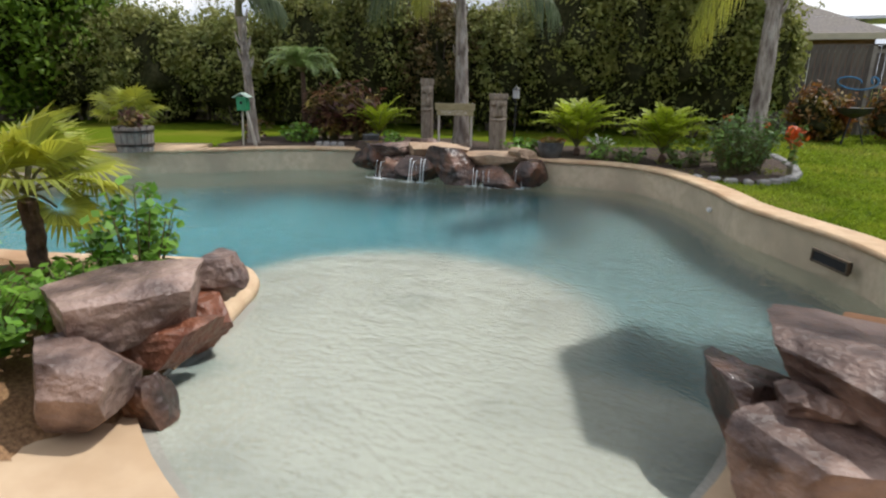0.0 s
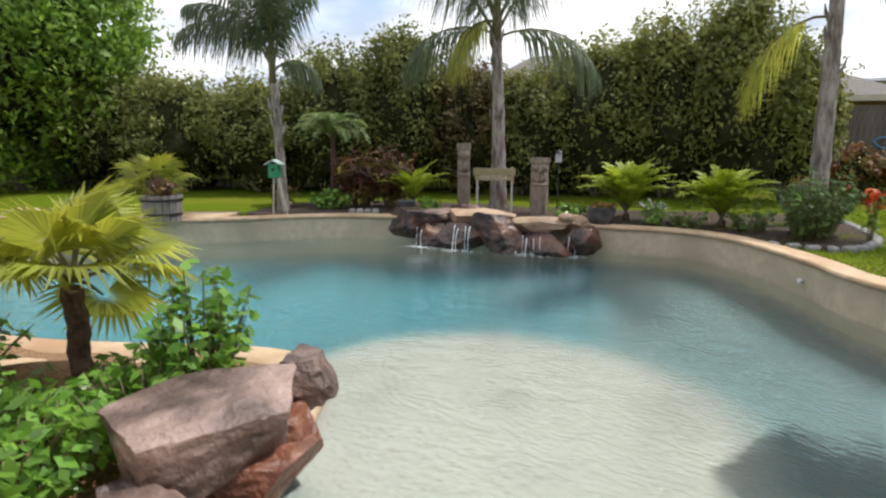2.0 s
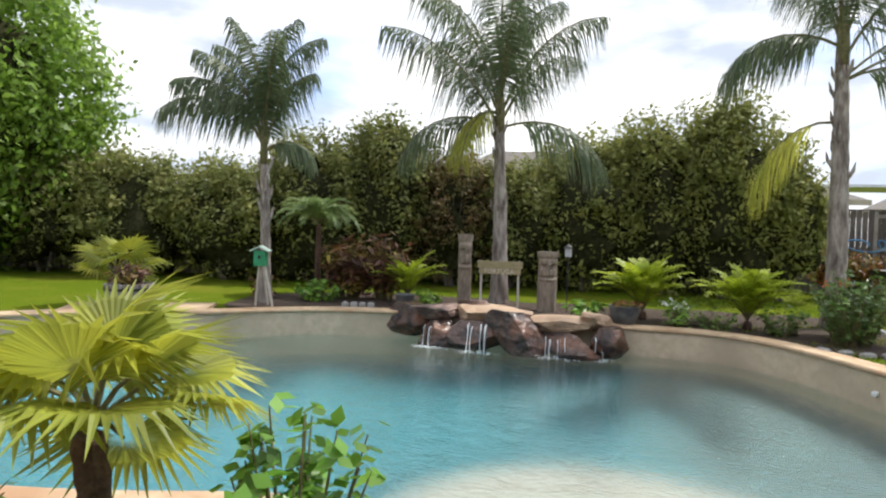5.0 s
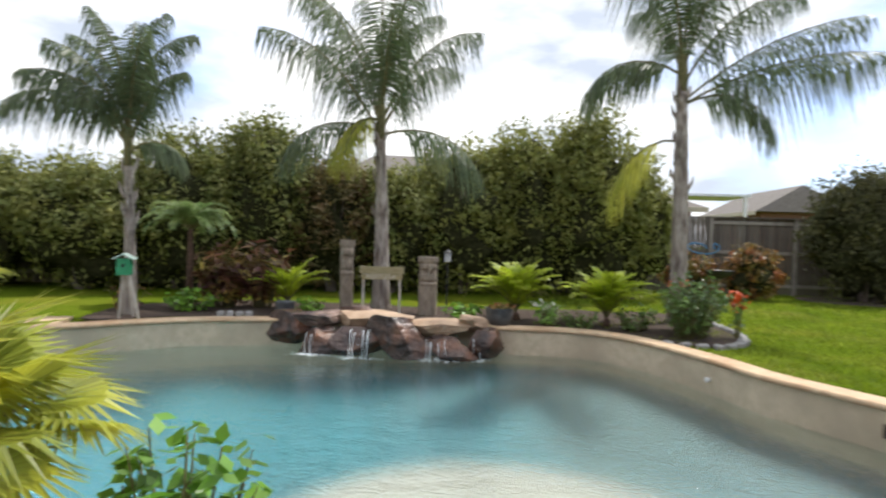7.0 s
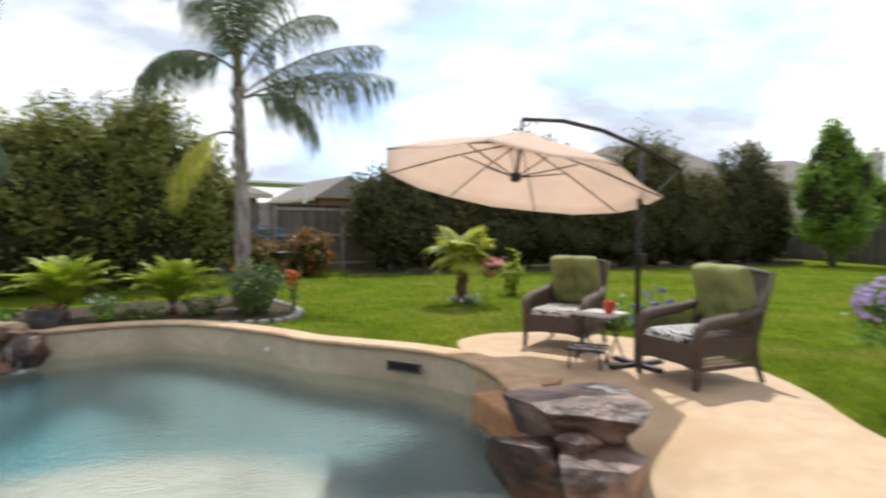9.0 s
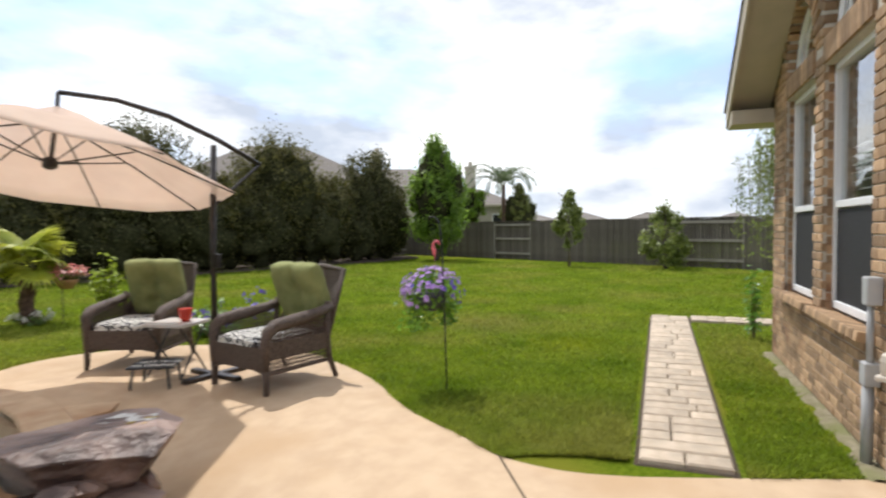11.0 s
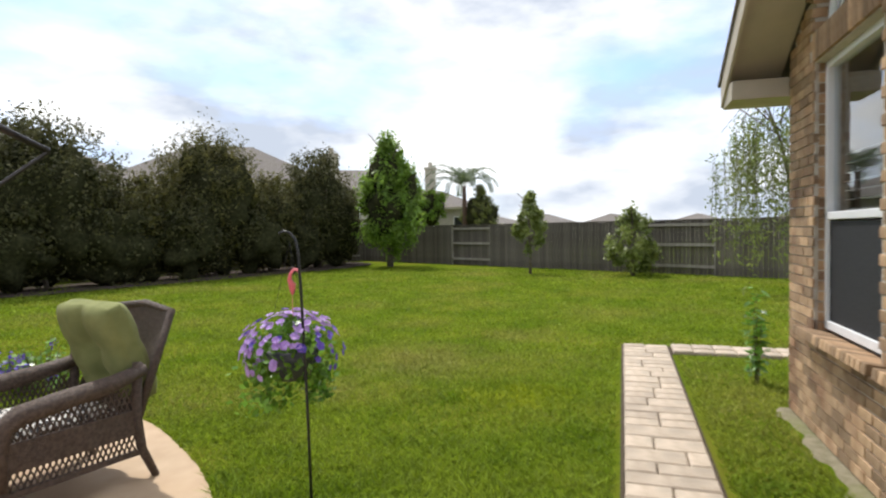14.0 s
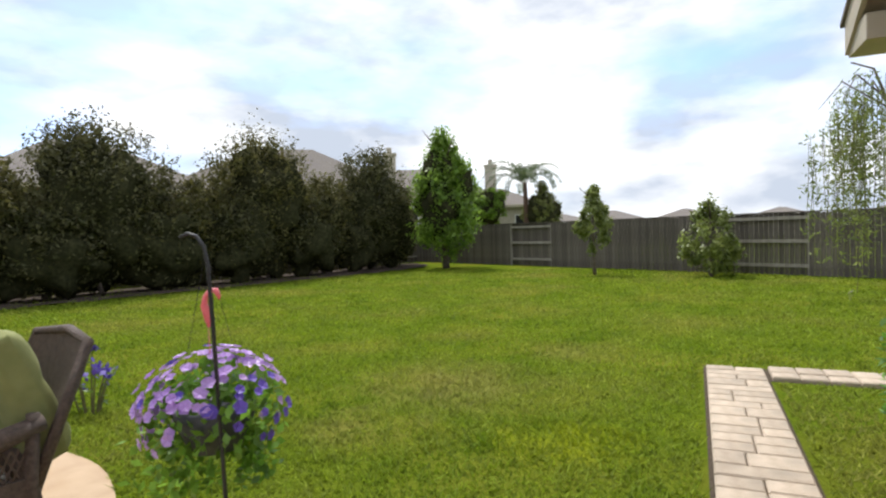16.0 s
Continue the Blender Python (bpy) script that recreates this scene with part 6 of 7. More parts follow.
for k in range(8):
    a = 2 * math.pi * k / 8 + 0.2
    e = rim_point(a, RIM)
    top_p = APEX + Vector((0, 0, -0.05))
    rib = part("rib", tube(bmesh.new(), [top_p, top_p.lerp(e, 0.5) + Vector((0, 0, 0.02)), e + Vector((0, 0, -0.01))], 0.008, 6), M["metal"], umb)
    part("strut", tube(bmesh.new(), [HUB + Vector((0, 0, 0.07)), top_p.lerp(e, 0.42)], 0.007, 6), M["metal"], rib)
arm_top = APEX + Vector((0.02, 0, 0.2))
arm_end = Vector((0.56, -0.045, 2.145))
arm = [arm_top, arm_top.lerp(arm_end, 0.25) + Vector((0, 0, 0.12)), arm_top.lerp(arm_end, 0.5) + Vector((0, 0, 0.15)), arm_top.lerp(arm_end, 0.75) + Vector((0, 0, 0.10)), arm_end]
part("arm", tube(bmesh.new(), arm, [0.022, 0.024, 0.026, 0.026, 0.024], 8), M["metal"], umb, "curved bronze arm", True)
part("brace", tube(bmesh.new(), [arm_end, Vector((0.02, 0, 1.69))], 0.016, 6), M["metal"], umb)
part("mast", tube(bmesh.new(), [(0, 0, 0.03), (0, 0, 1.2), (0.03, 0.0, 2.29)], 0.03, 10), M["metal"], umb, "dark bronze mast", True)
part("crank", boxes(((0.0, -0.05, 1.15), (0.06, 0.08, 0.14)), bevel=0.01), M["metal"], umb)
for a in (0, 90):
    part("base_bar", boxes(((0, 0, 0.02), (0.7, 0.08, 0.04)), bevel=0.004) if a == 0 else boxes(((0, 0, 0.022), (0.08, 0.7, 0.04)), bevel=0.004), M["metal"], umb)


# ---- hanging flower basket ----
def petunia(p, nrm, r, verts, faces):
    nrm = Vector(nrm).normalized()
    t = nrm.orthogonal().normalized()
    b = nrm.cross(t)
    o = len(verts)
    verts.append(tuple(Vector(p) - nrm * r * 0.35))
    for k in range(10):
        a = 2 * math.pi * k / 10
        rr_ = r * (1.0 if k % 2 == 0 else 0.84)
        verts.append(tuple(Vector(p) + (t * math.cos(a) + b * math.sin(a)) * rr_ + nrm * (0.02 * r if k % 2 else -0.12 * r)))
    faces.extend((o, o + 1 + k, o + 1 + (k + 1) % 10) for k in range(10))


stand = thing("shepherd_hook", "black shepherd's hook stuck in the lawn", "garden hook", pose(4.13, 1.15, 0.0))
part("rod", tube(bmesh.new(), [(0, 0, -0.05), (-0.01, 0.01, 0.6), (-0.02, 0.03, 1.25), (-0.02, 0.045, 1.44), (-0.024, 0.06, 1.51), (-0.036, 0.085, 1.55), (-0.055, 0.11, 1.56), (-0.075, 0.13, 1.545)], [0.008] * 4 + [0.007, 0.007, 0.006, 0.007], 8), M["black"], stand, "", True)
basket = thing("flower_basket", "hanging basket of lilac and violet petunias", "flower basket", pose(4.22, 1.36, 0.88))
br = np.random.default_rng(77)
part("pot", lathe(bmesh.new(), [(0.10, -0.17), (0.15, -0.05), (0.16, 0.0), (0.14, 0.0), (0.0, -0.02)], 16), M["planter"], basket, "", True)
for k in range(3):
    a = 2.1 * k
    part("hanger", tube(bmesh.new(), [(0.15 * math.cos(a), 0.15 * math.sin(a), 0), (-0.03, -0.03, 0.62)], 0.0012, 4), M["black"], basket)
dd = br.normal(0, 1, (900, 3))
dd /= np.linalg.norm(dd, axis=1, keepdims=True)
pp = dd * np.array([0.26, 0.26, 0.2]) * br.uniform(0.35, 1.05, (900, 1)) - np.array([0, 0, 0.02])
tail = np.stack([br.normal(-0.08, 0.07, 260), br.normal(0.12, 0.07, 260), br.uniform(-0.36, -0.1, 260)], 1)
tail2 = np.stack([br.normal(0.1, 0.05, 150), br.normal(-0.1, 0.05, 150), br.uniform(-0.32, -0.1, 150)], 1)
allp = np.vstack([pp, tail, tail2])
tagged(part("foliage", leaves(allp, allp + np.array([0, 0, 0.1]), 0.05, 0.6, 0.25, 0.6, br), M["bush"], basket), kind="stuff")
blooms = 0
while blooms < 200:
    d3 = br.normal(0, 1, 3)
    d3 /= np.linalg.norm(d3)
    if d3[2] < -0.55 or (d3[1] < 0.1 and d3[2] < 0.2 and blooms % 4):
        continue
    pv, pf = [], []
    petunia(d3 * np.array([0.285, 0.285, 0.22]) * br.uniform(0.92, 1.08), d3 + np.array([0, 0, 0.3]), br.uniform(0.017, 0.029), pv, pf)
    part("bloom", (pv, pf), M["violet"] if d3[1] < -0.78 or blooms % 17 == 3 else M["lilac"], basket)
    blooms += 1
flam = thing("flamingo_pick", "pink flamingo ornament standing in the flower basket", "ornament", pose(4.17, 1.3, 1.09, 0, 0, 30) @ Matrix.Diagonal((0.68, 0.68, 0.68, 1)))
part("figure", tube(bmesh.new(), [(0, 0, 0.16), (0.012, 0, 0.2), (0.0, 0, 0.245), (-0.004, 0.02, 0.285), (0.0, 0.012, 0.335), (0.0, -0.018, 0.372), (0.0, -0.05, 0.368), (0.0, -0.068, 0.335), (0, -0.07, 0.315)],
                   [0.006, 0.026, 0.03, 0.02, 0.014, 0.013, 0.018, 0.012, 0.004], 10), M["flamingo"], flam, "", True)
part("leg", tube(bmesh.new(), [(0, 0, -0.02), (0.0, 0, 0.17)], 0.003, 5), M["pink"], flam)


# ---- ornaments behind the waterfall ----
def tiki(x, y, h, r, rz, label, seed):
    bm = bmesh.new()
    kk, zz = 16, 26
    rings = []
    for j in range(zz + 1):
        z = h * j / zz - (0.05 if j == 0 else 0)
        ring = []
        for k in range(kk):
            a = 2 * math.pi * k / kk
            u = z / h
            f = max(0.0, math.cos(a)) ** 2
            d = 0.0
            if 0.80 < u < 0.86 or 0.5 < u < 0.54:
                d += 0.03 * f
            if 0.70 < u < 0.79 and 0.25 < abs(a if a < math.pi else a - 2 * math.pi) < 0.9:
                d -= 0.045 * f
            if 0.60 < u < 0.80 and abs(a if a < math.pi else a - 2 * math.pi) < 0.22:
                d += 0.05
            if 0.55 < u < 0.60:
                d -= 0.05 * f
            rad_ = r * (1.0 + 0.12 * (u > 0.9)) + d + 0.008 * noise.noise(Vector((a * 2, z * 6, seed)))
            ring.append(bm.verts.new((rad_ * math.cos(a), rad_ * math.sin(a), z)))
        rings.append(ring)
    for a, b in zip(rings, rings[1:]):
        for k in range(kk):
            bm.faces.new((a[k], a[(k + 1) % kk], b[(k + 1) % kk], b[k]))
    bm.faces.new(rings[0][::-1])
    bm.faces.new(rings[-1])
    ob = part("tiki_statue", bm, M["tiki"])
    ob.matrix_world = pose(x, y, 0.02, 0, 0, rz)
    return tagged(ob, label, "statue")


tiki(-5.86, 9.05, 1.33, 0.125, -60, "tall slim grey carved wooden post statue", 1)
tiki(-4.37, 9.35, 1.06, 0.17, -70, "stout grey carved wooden totem statue", 2)
sign = thing("garden_sign", "weathered two-board garden sign on pale legs", "sign", pose(-5.12, 8.95, 0.02, 0, 0, 22))
part("board", boxes(((0, 0, 0.80), (0.80, 0.03, 0.13)), bevel=0.006), M["signwood"], sign)
part("lower_board", boxes(((0, 0.002, 0.68), (0.74, 0.03, 0.10)), bevel=0.006), M["signwood"], sign)
txt = bpy.data.curves.new("lettering", "FONT")
txt.body, txt.size, txt.extrude, txt.align_x, txt.align_y = "TORTUGA", 0.115, 0.003, "CENTER", "CENTER"
txt_ob = bpy.data.objects.new("lettering", txt)
let = bpy.data.objects.new("lettering", bpy.data.meshes.new_from_object(txt_ob))
bpy.data.objects.remove(txt_ob)
scene.collection.objects.link(let)
let.data.materials.clear()
let.data.materials.append(M["cream"])
let.parent = sign
let.matrix_local = pose(-0.02, -0.0165, 0.68, 90, 0, 0)
tagged(let, "pale painted lettering")
for s in (-1, 1):
    part("leg", boxes(((0.33 * s, 0.03, 0.42), (0.04, 0.03, 0.9)), bevel=0.004), M["post"], sign)
lant = thing("garden_lantern", "small grey lantern on a thin pole", "lantern", pose(-4.02, 9.4, 0.02))
part("pole", tube(bmesh.new(), [(0, 0, 0), (0, 0, 0.98)], 0.014, 6), M["black"], lant)
part("housing", boxes(((0, 0, 1.06), (0.10, 0.10, 0.16)), bevel=0.01), M["grey_box"], lant)
part("cap", lathe(bmesh.new(), [(0.08, 1.14), (0.07, 1.16), (0.0, 1.21)], 8), M["black"], lant)
bird = thing("birdhouse", "green birdhouse with a pale roof on a pale leaning stand", "birdhouse", pose(-8.45, 6.53, 0.0, 0, 0, 30))
part("box", boxes(((0, 0, 0.84), (0.19, 0.19, 0.26)), bevel=0.006), M["green_paint"], bird)
rf = bmesh.new()
for s in (-1, 1):
    box(rf, (0.07 * s, 0, 1.0), (0.18, 0.27, 0.018), None)
    bmesh.ops.rotate(rf, cent=(0.07 * s, 0, 1.0), matrix=Matrix.Rotation(radians(28 * s), 3, "Y"), verts=rf.verts[-8:])
part("roof", rf, M["roofwhite"], bird, "pale green pitched roof")
# flat near-black disc paints the dark of the hole
part("entrance", lathe(bmesh.new(), [(0.028, 0.0), (0.028, 0.004), (0.0, 0.004)], 12), M["dark"], bird).matrix_local = pose(0, -0.098, 0.86, 90, 0, 0)
for tx, ty in ((-0.06, 0.05), (0.14, -0.02), (0.05, 0.14)):
    part("leg", tube(bmesh.new(), [(tx * 0.5, ty * 0.5, 0.72), (tx * 1.6, ty * 1.6, 0.0)], 0.022, 6), M["post"], bird)

# ---- pots ----
barrel = thing("barrel_planter", "grey half-barrel planter on the coping slab", "planter", pose(-9.25, 4.75, 0.062))
for k in range(18):
    a = 2 * math.pi * k / 18
    st = bmesh.new()
    box(st, (0.28, 0, 0.22), (0.035, 0.094, 0.44), Matrix.Rotation(a, 4, "Z") @ Matrix.Translation((0, 0, 0)) @ Matrix.Rotation(radians(5), 4, "Y"), 0.005)
    part("stave", st, M["barrel"], barrel)
for z in (0.1, 0.34):
    part("hoop", lathe(bmesh.new(), [(0.305 + z * 0.085, z - 0.02), (0.313 + z * 0.085, z - 0.02), (0.316 + z * 0.085, z + 0.02), (0.308 + z * 0.085, z + 0.02)], 24, (0, 0, 0), False), M["metal"], barrel)
part("soil", lathe(bmesh.new(), [(0.27, 0.36), (0.28, 0.38), (0.0, 0.40)], 16), M["mulch"], barrel)
leafy_bush("potted_plant", -9.25, 4.75, 0.44, 0.42, 0.25, 22, 10, 0.13, M["croton"], "dark red leafy plant in the barrel", 41, "plant", 0.35)
fan_palm("fan_palm", -10.35, 5.25, 0.0, 0.5, 0.44, 10, "small green fan palm behind the barrel planter", 44, M["fan"], 0.45, 0.1, 28, aims=tuple((2.4 * k, 0.15 + 0.11 * (k % 10)) for k in range(12)))
rock("boulder", "low tan boulder at the far pool edge", -10.9, 3.3, 0.1, (0.9, 0.8, 0.4), 131, M["rock_tan"], 0, (0, 0))
for x, y, r, h, lb in ((-2.88, 8.52, 0.23, 0.30, "dark grey planter bowl beside the waterfall"), (-6.5, 8.0, 0.17, 0.24, "dark grey pot behind the pool wall")):
    pb = thing("planter", lb, "planter", pose(x, y, 0.03))
    part("bowl", lathe(bmesh.new(), [(r * 0.65, 0), (r * 0.9, h * 0.5), (r, h * 0.95), (r * 1.04, h), (r * 0.93, h), (r * 0.85, h * 0.85), (0, h * 0.85)], 20), M["planter"], pb, "", True)
leafy_bush("potted_flowers", -2.88, 8.52, 0.27, 0.16, 0.24, 40, 8, 0.07, M["red_leaf"], "orange flowers filling the planter bowl", 46, "flower", 0.7)

# ---- lawn plants near the patio ----
fan_palm("fan_palm", 3.95, 8.75, 0.0, 0.95, 0.5, 18, "young fan palm growing in the lawn", 48, M["fan"], 0.35, 0.1, 26)
leafy_bush("flower_clump", 4.0, 8.62, 0.0, 0.22, 0.35, 30, 6, 0.06, M["bush_d"], "white flowers round the foot of the palm", 49, "flower", flowers=("white_fl", 18, 0.05, "small white flowers"))
pk = thing("hook_pole", "thin black pole holding a flower basket", "garden hook", pose(4.25, 8.3, 0.0))
part("rod", tube(bmesh.new(), [(0, 0, -0.03), (0, 0, 1.15), (0.05, 0.05, 1.25), (0.1, 0.05, 1.2)], 0.008, 6), M["black"], pk)
pb = thing("hanging_pot", "round terracotta pot hanging from a pole", "pot", pose(4.33, 8.33, 0.55))
part("bowl", lathe(bmesh.new(), [(0.08, 0), (0.16, 0.12), (0.17, 0.15), (0.14, 0.15), (0.0, 0.12)], 16), M["flag"], pb, "", True)
for k in range(3):
    part("hanger", tube(bmesh.new(), [(0.15 * math.cos(2.1 * k), 0.15 * math.sin(2.1 * k), 0.14), (0.02, 0.02, 0.66)], 0.003, 4), M["black"], pb)
leafy_bush("hanging_flowers", 4.33, 8.33, 0.69, 0.26, 0.27, 50, 5, 0.06, M["bush_d"], "pink and white flowers in a hanging pot", 50, "flower", flowers=("pink", 34, 0.06, "pink blossoms"))
leafy_bush("bush", 5.6, 9.6, 0.0, 1.15, 0.28, 22, 12, 0.12, M["fern"], "yellow-green upright shrub in the lawn", 51)
leafy_bush("salvia", 4.85, 5.35, 0.0, 0.52, 0.5, 46, 12, 0.07, M["bush"], "green flower clump with violet spikes at the patio edge", 52, "flower", flowers=("violet", 16, 0.05, "violet flower spikes"))
leafy_bush("salvia", 5.25, 4.9, 0.0, 0.75, 0.25, 10, 6, 0.07, M["bush_d"], "tall blue-violet salvia stalks", 53, "flower", 0.3, flowers=("violet", 8, 0.07, "violet flower spikes"))
shrub("shrub", "orange-red shrub in front of the fence", 2.6, 16.7, 1.5, 0.75, 400, M["red_leaf"], "shrub", 2600, 0.12, 3)
shrub("shrub", "orange-red flowering shrub by the fence", 0.9, 16.0, 1.3, 0.7, 401, M["red_leaf"], "shrub", 2200, 0.12, 3)
bowl = thing("fire_bowl", "black metal bowl on a stand by the fence", "fire bowl", pose(1.55, 15.4, 0.0))
part("bowl", lathe(bmesh.new(), [(0.08, 0.6), (0.3, 0.7), (0.36, 0.82), (0.34, 0.82), (0.0, 0.68)], 18), M["black"], bowl)
for k in range(3):
    part("leg", tube(bmesh.new(), [(0.28 * math.cos(2.1 * k), 0.28 * math.sin(2.1 * k), 0), (0.08 * math.cos(2.1 * k), 0.08 * math.sin(2.1 * k), 0.63)], 0.015, 5), M["black"], bowl)
deco = thing("fence_ornament", "blue metal swirl ornament fixed to the fence", "ornament", pose(1.2, 18.3, 1.35, 0, 0, 7))
part("swirl", tube(bmesh.new(), [(0.45 * math.cos(t) * (1 - t / 14) + 0.09 * t, -0.06, 0.16 * math.sin(t)) for t in np.linspace(0, 9.5, 40)], 0.022, 5), M["blue_glaze"], deco, "", True)

# weeping tree past the house corner
wil = thing("weeping_tree", "weeping tree with thin hanging branches", "tree", pose(17.0, -1.2, 0.0) @ Matrix.Diagonal((1.0, 1.05, 1.2, 1.0)))
wr = np.random.default_rng(9)
part("trunk", tube(bmesh.new(), [(0.2, -0.6, -0.05), (0.1, -0.5, 1.6), (0.0, -0.2, 2.9), (-0.1, 0.1, 3.7), (-0.15, 0.45, 3.85)], [0.06, 0.045, 0.03, 0.02, 0.012], 8), M["bark"], wil, "", True)
for k in range(110):
    a, q = wr.uniform(0, 6.28), wr.uniform(0.2, 1.0)
    x0, y0, z0 = 0.9 * q * math.cos(a), 0.1 + 1.15 * q * math.sin(a), 3.75 - 0.9 * q * q - wr.uniform(0, 0.7)
    ln = wr.uniform(0.9, 2.4)
    ln = min(ln, z0 - 0.15)
    pts = [(x0 + 0.05 * math.sin(3 * t + k), y0 + 0.05 * math.cos(2 * t + k), z0 - ln * t) for t in np.linspace(0, 1, 8)]
    br_ = part("hanging_branch", tube(bmesh.new(), pts, 0.006, 4), M["stem"], wil)
    lp = np.array([np.array(pts[int(wr.integers(0, 8))]) + wr.normal(0, 0.07, 3) for _ in range(36)])
    tagged(part("foliage", leaves(lp, np.tile([0.6, 0, 0.4], (36, 1)), 0.12, 0.26, 0.2, 0.7, wr), M["willow"], br_), kind="stuff")
for k in range(5):
    a = 1.3 * k
    part("limb", tube(bmesh.new(), [(0, -0.2, 2.9 + 0.1 * k), (0.45 * math.cos(a), 0.1 + 0.5 * math.sin(a), 3.6), (0.8 * math.cos(a), 0.1 + 0.9 * math.sin(a), 3.2)], [0.02, 0.014, 0.006], 5), M["bark"], wil)


# ---- neighbouring houses ----
def far_house(x, y, rz, w, d, wall_h, roof_h, label, wall, windows=2, chimney=None, hip=0.35):
    ob = thing("neighbour_house", label, "house", pose(x, y, 0, 0, 0, rz), "neighbouring houses")
    part("wall", boxes(((0, 0, wall_h / 2), (w, d, wall_h))), wall, ob)
    bm = bmesh.new()
    o = 0.5
    e = [bm.verts.new(p) for p in ((-w / 2 - o, -d / 2 - o, wall_h), (w / 2 + o, -d / 2 - o, wall_h), (w / 2 + o, d / 2 + o, wall_h), (-w / 2 - o, d / 2 + o, wall_h))]
    r0, r1 = bm.verts.new((-w / 2 + w * hip, 0, wall_h + roof_h)), bm.verts.new((w / 2 - w * hip, 0, wall_h + roof_h))
    for f in ((e[0], e[1], r1, r0), (e[2], e[3], r0, r1), (e[1], e[2], r1), (e[3], e[0], r0), (e[3], e[2], e[1], e[0])):
        bm.faces.new(f)
    roof = part("roof", bm, M["shingle"], ob, "grey-brown shingle roof")
    for s_ in (-1, 1):
        part("fascia", boxes(((0, s_ * (d / 2 + 0.5), wall_h - 0.08), (w + 1.0, 0.05, 0.2))), M["soffit"], ob)
    if chimney:
        cx, cy, ch = chimney
        part("chimney", boxes(((cx, cy, wall_h + ch / 2), (0.9, 0.8, ch)), ((cx, cy, wall_h + ch), (1.05, 0.95, 0.15)), ((cx, cy, wall_h + ch + 0.3), (0.35, 0.35, 0.4))), wall, roof)
    for k in range(windows):
        wx = -w / 2 + w * (k + 0.5) / windows
        wd = part("window", boxes(((wx, -d / 2 - 0.02, wall_h * 0.6), (1.1, 0.06, 1.3))), M["white"], ob)
        # solid pane with the unlit interior painted into its colour
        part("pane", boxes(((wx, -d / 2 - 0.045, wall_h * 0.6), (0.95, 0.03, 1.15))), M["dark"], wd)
    return ob


far_house(31.6, 34.0, -40, 14, 9, 5.0, 3.1, "two-storey tan house behind the shrubs", M["stucco"], 3)
far_house(38.6, 27.4, -53, 9, 8, 4.6, 1.9, "tan house with a square chimney behind the shrubs", M["stucco"], 3, (-1.5, -3.0, 2.7))
far_house(45.5, 24.6, -60, 8, 8, 3.5, 1.6, "tan house with a chimney beyond the fence", M["stucco"], 3, (0.3, -3.2, 3.2))
far_house(18.5, 36.0, 5, 12, 9, 4.4, 3.0, "house with a broad grey roof behind the shrubs", M["brick_far"], 2)
far_house(7.7, 36.6, -78, 7.0, 4.2, 3.3, 1.45, "brown brick gabled wing of a house beyond the fence", M["brick_far"], 2, None, 0.0)
far_house(13.2, 39.0, 5, 13, 8, 2.9, 1.9, "brown brick house with a broad roof beyond the fence", M["brick_far"], 2, None, 0.2)
far_house(-3.5, 27.5, 12, 9.5, 8, 2.95, 2.0, "brown brick house behind the fence", M["brick_far"], 2)
far_house(-13.0, 32.0, 20, 12, 9, 3.2, 3.1, "house with a grey roof behind the hedge", M["brick_far"], 2)
far_house(56.0, 25.0, 0, 9, 8, 2.2, 1.3, "small tan house in the distance", M["stucco"], 2)
far_house(76.0, 24.5, -8, 10, 8, 2.0, 1.7, "distant tan house with a hip roof", M["stucco"], 2)
far_house(84.0, 17.0, -5, 10, 8, 1.9, 1.8, "distant house with a pyramid roof", M["stucco"], 2)
far_house(84.0, 6.0, -8, 11, 8, 1.8, 1.6, "distant house with a low roof", M["stucco"], 2)
far_house(62.0, -8.0, -15, 14, 9, 2.1, 2.0, "low house beyond the side fence", M["stucco"], 2)
# added panel with an overexposed roof's brightness put into its white; posts are added
roof_panel = thing("patio_cover", "flat white panel standing in for an overexposed roof behind the fence", "patio cover", pose(2.0, 27.0, 0, 0, 0, 12))
part("panel", boxes(((0, 0, 3.6), (4.6, 2.6, 0.1))), M["bright_roof"], roof_panel)
for s in (-2.1, 2.1):
    part("post", boxes(((s, -1.2, 1.775), (0.12, 0.12, 3.55))), M["white"], roof_panel)
feather_palm("far_palm", 38.4, 17.4, 0.0, 4.7, 3.4, 18, 0.8, 34, M["frond"], "queen palm beyond the fence", "palm tree", 61, 0.17, 1.3, 1.1, 0.07)
tree("tree", "dark conifer beyond the fence", 39.3, 16.6, 4.2, 1.4, 2.8, (1.5, 1.5, 1.9), 311, M["hedge"], 0.15, 4200, 0.24, 1.6, 50, 0.7)
tree("tree", "pale green tree beyond the fence", 37.5, 20.0, 5.0, 1.5, 3.3, (1.5, 1.5, 1.5), 312, M["oak"], 0.15, 4200, 0.24, 1.0, 50, 0.7)

# ---- grass blades on the lawn near the walk ----
gr = np.random.default_rng(5)
solid_outline = [tuple(p) for p in hole]
PATHPOLY = [tuple((PA @ Vector(p)).xy) for p in ((-0.2, 0.05, 0), (6.45, 0.05, 0), (6.45, -3.3, 0), (5.8, -3.3, 0), (5.8, -0.62, 0), (-0.2, -0.62, 0))]
HOUSEPOLY = [tuple((HOUSE @ Vector(p)).xy) for p in ((S0 - 0.8, 0.12, 0), (S1, 0.12, 0), (S1, -5, 0), (S0 - 0.8, -5, 0))]
N_G = 380000
gd = 1.2 + 22.0 * gr.uniform(0, 1, N_G) ** 1.95
ga = gr.uniform(-0.75, 1.9, N_G)
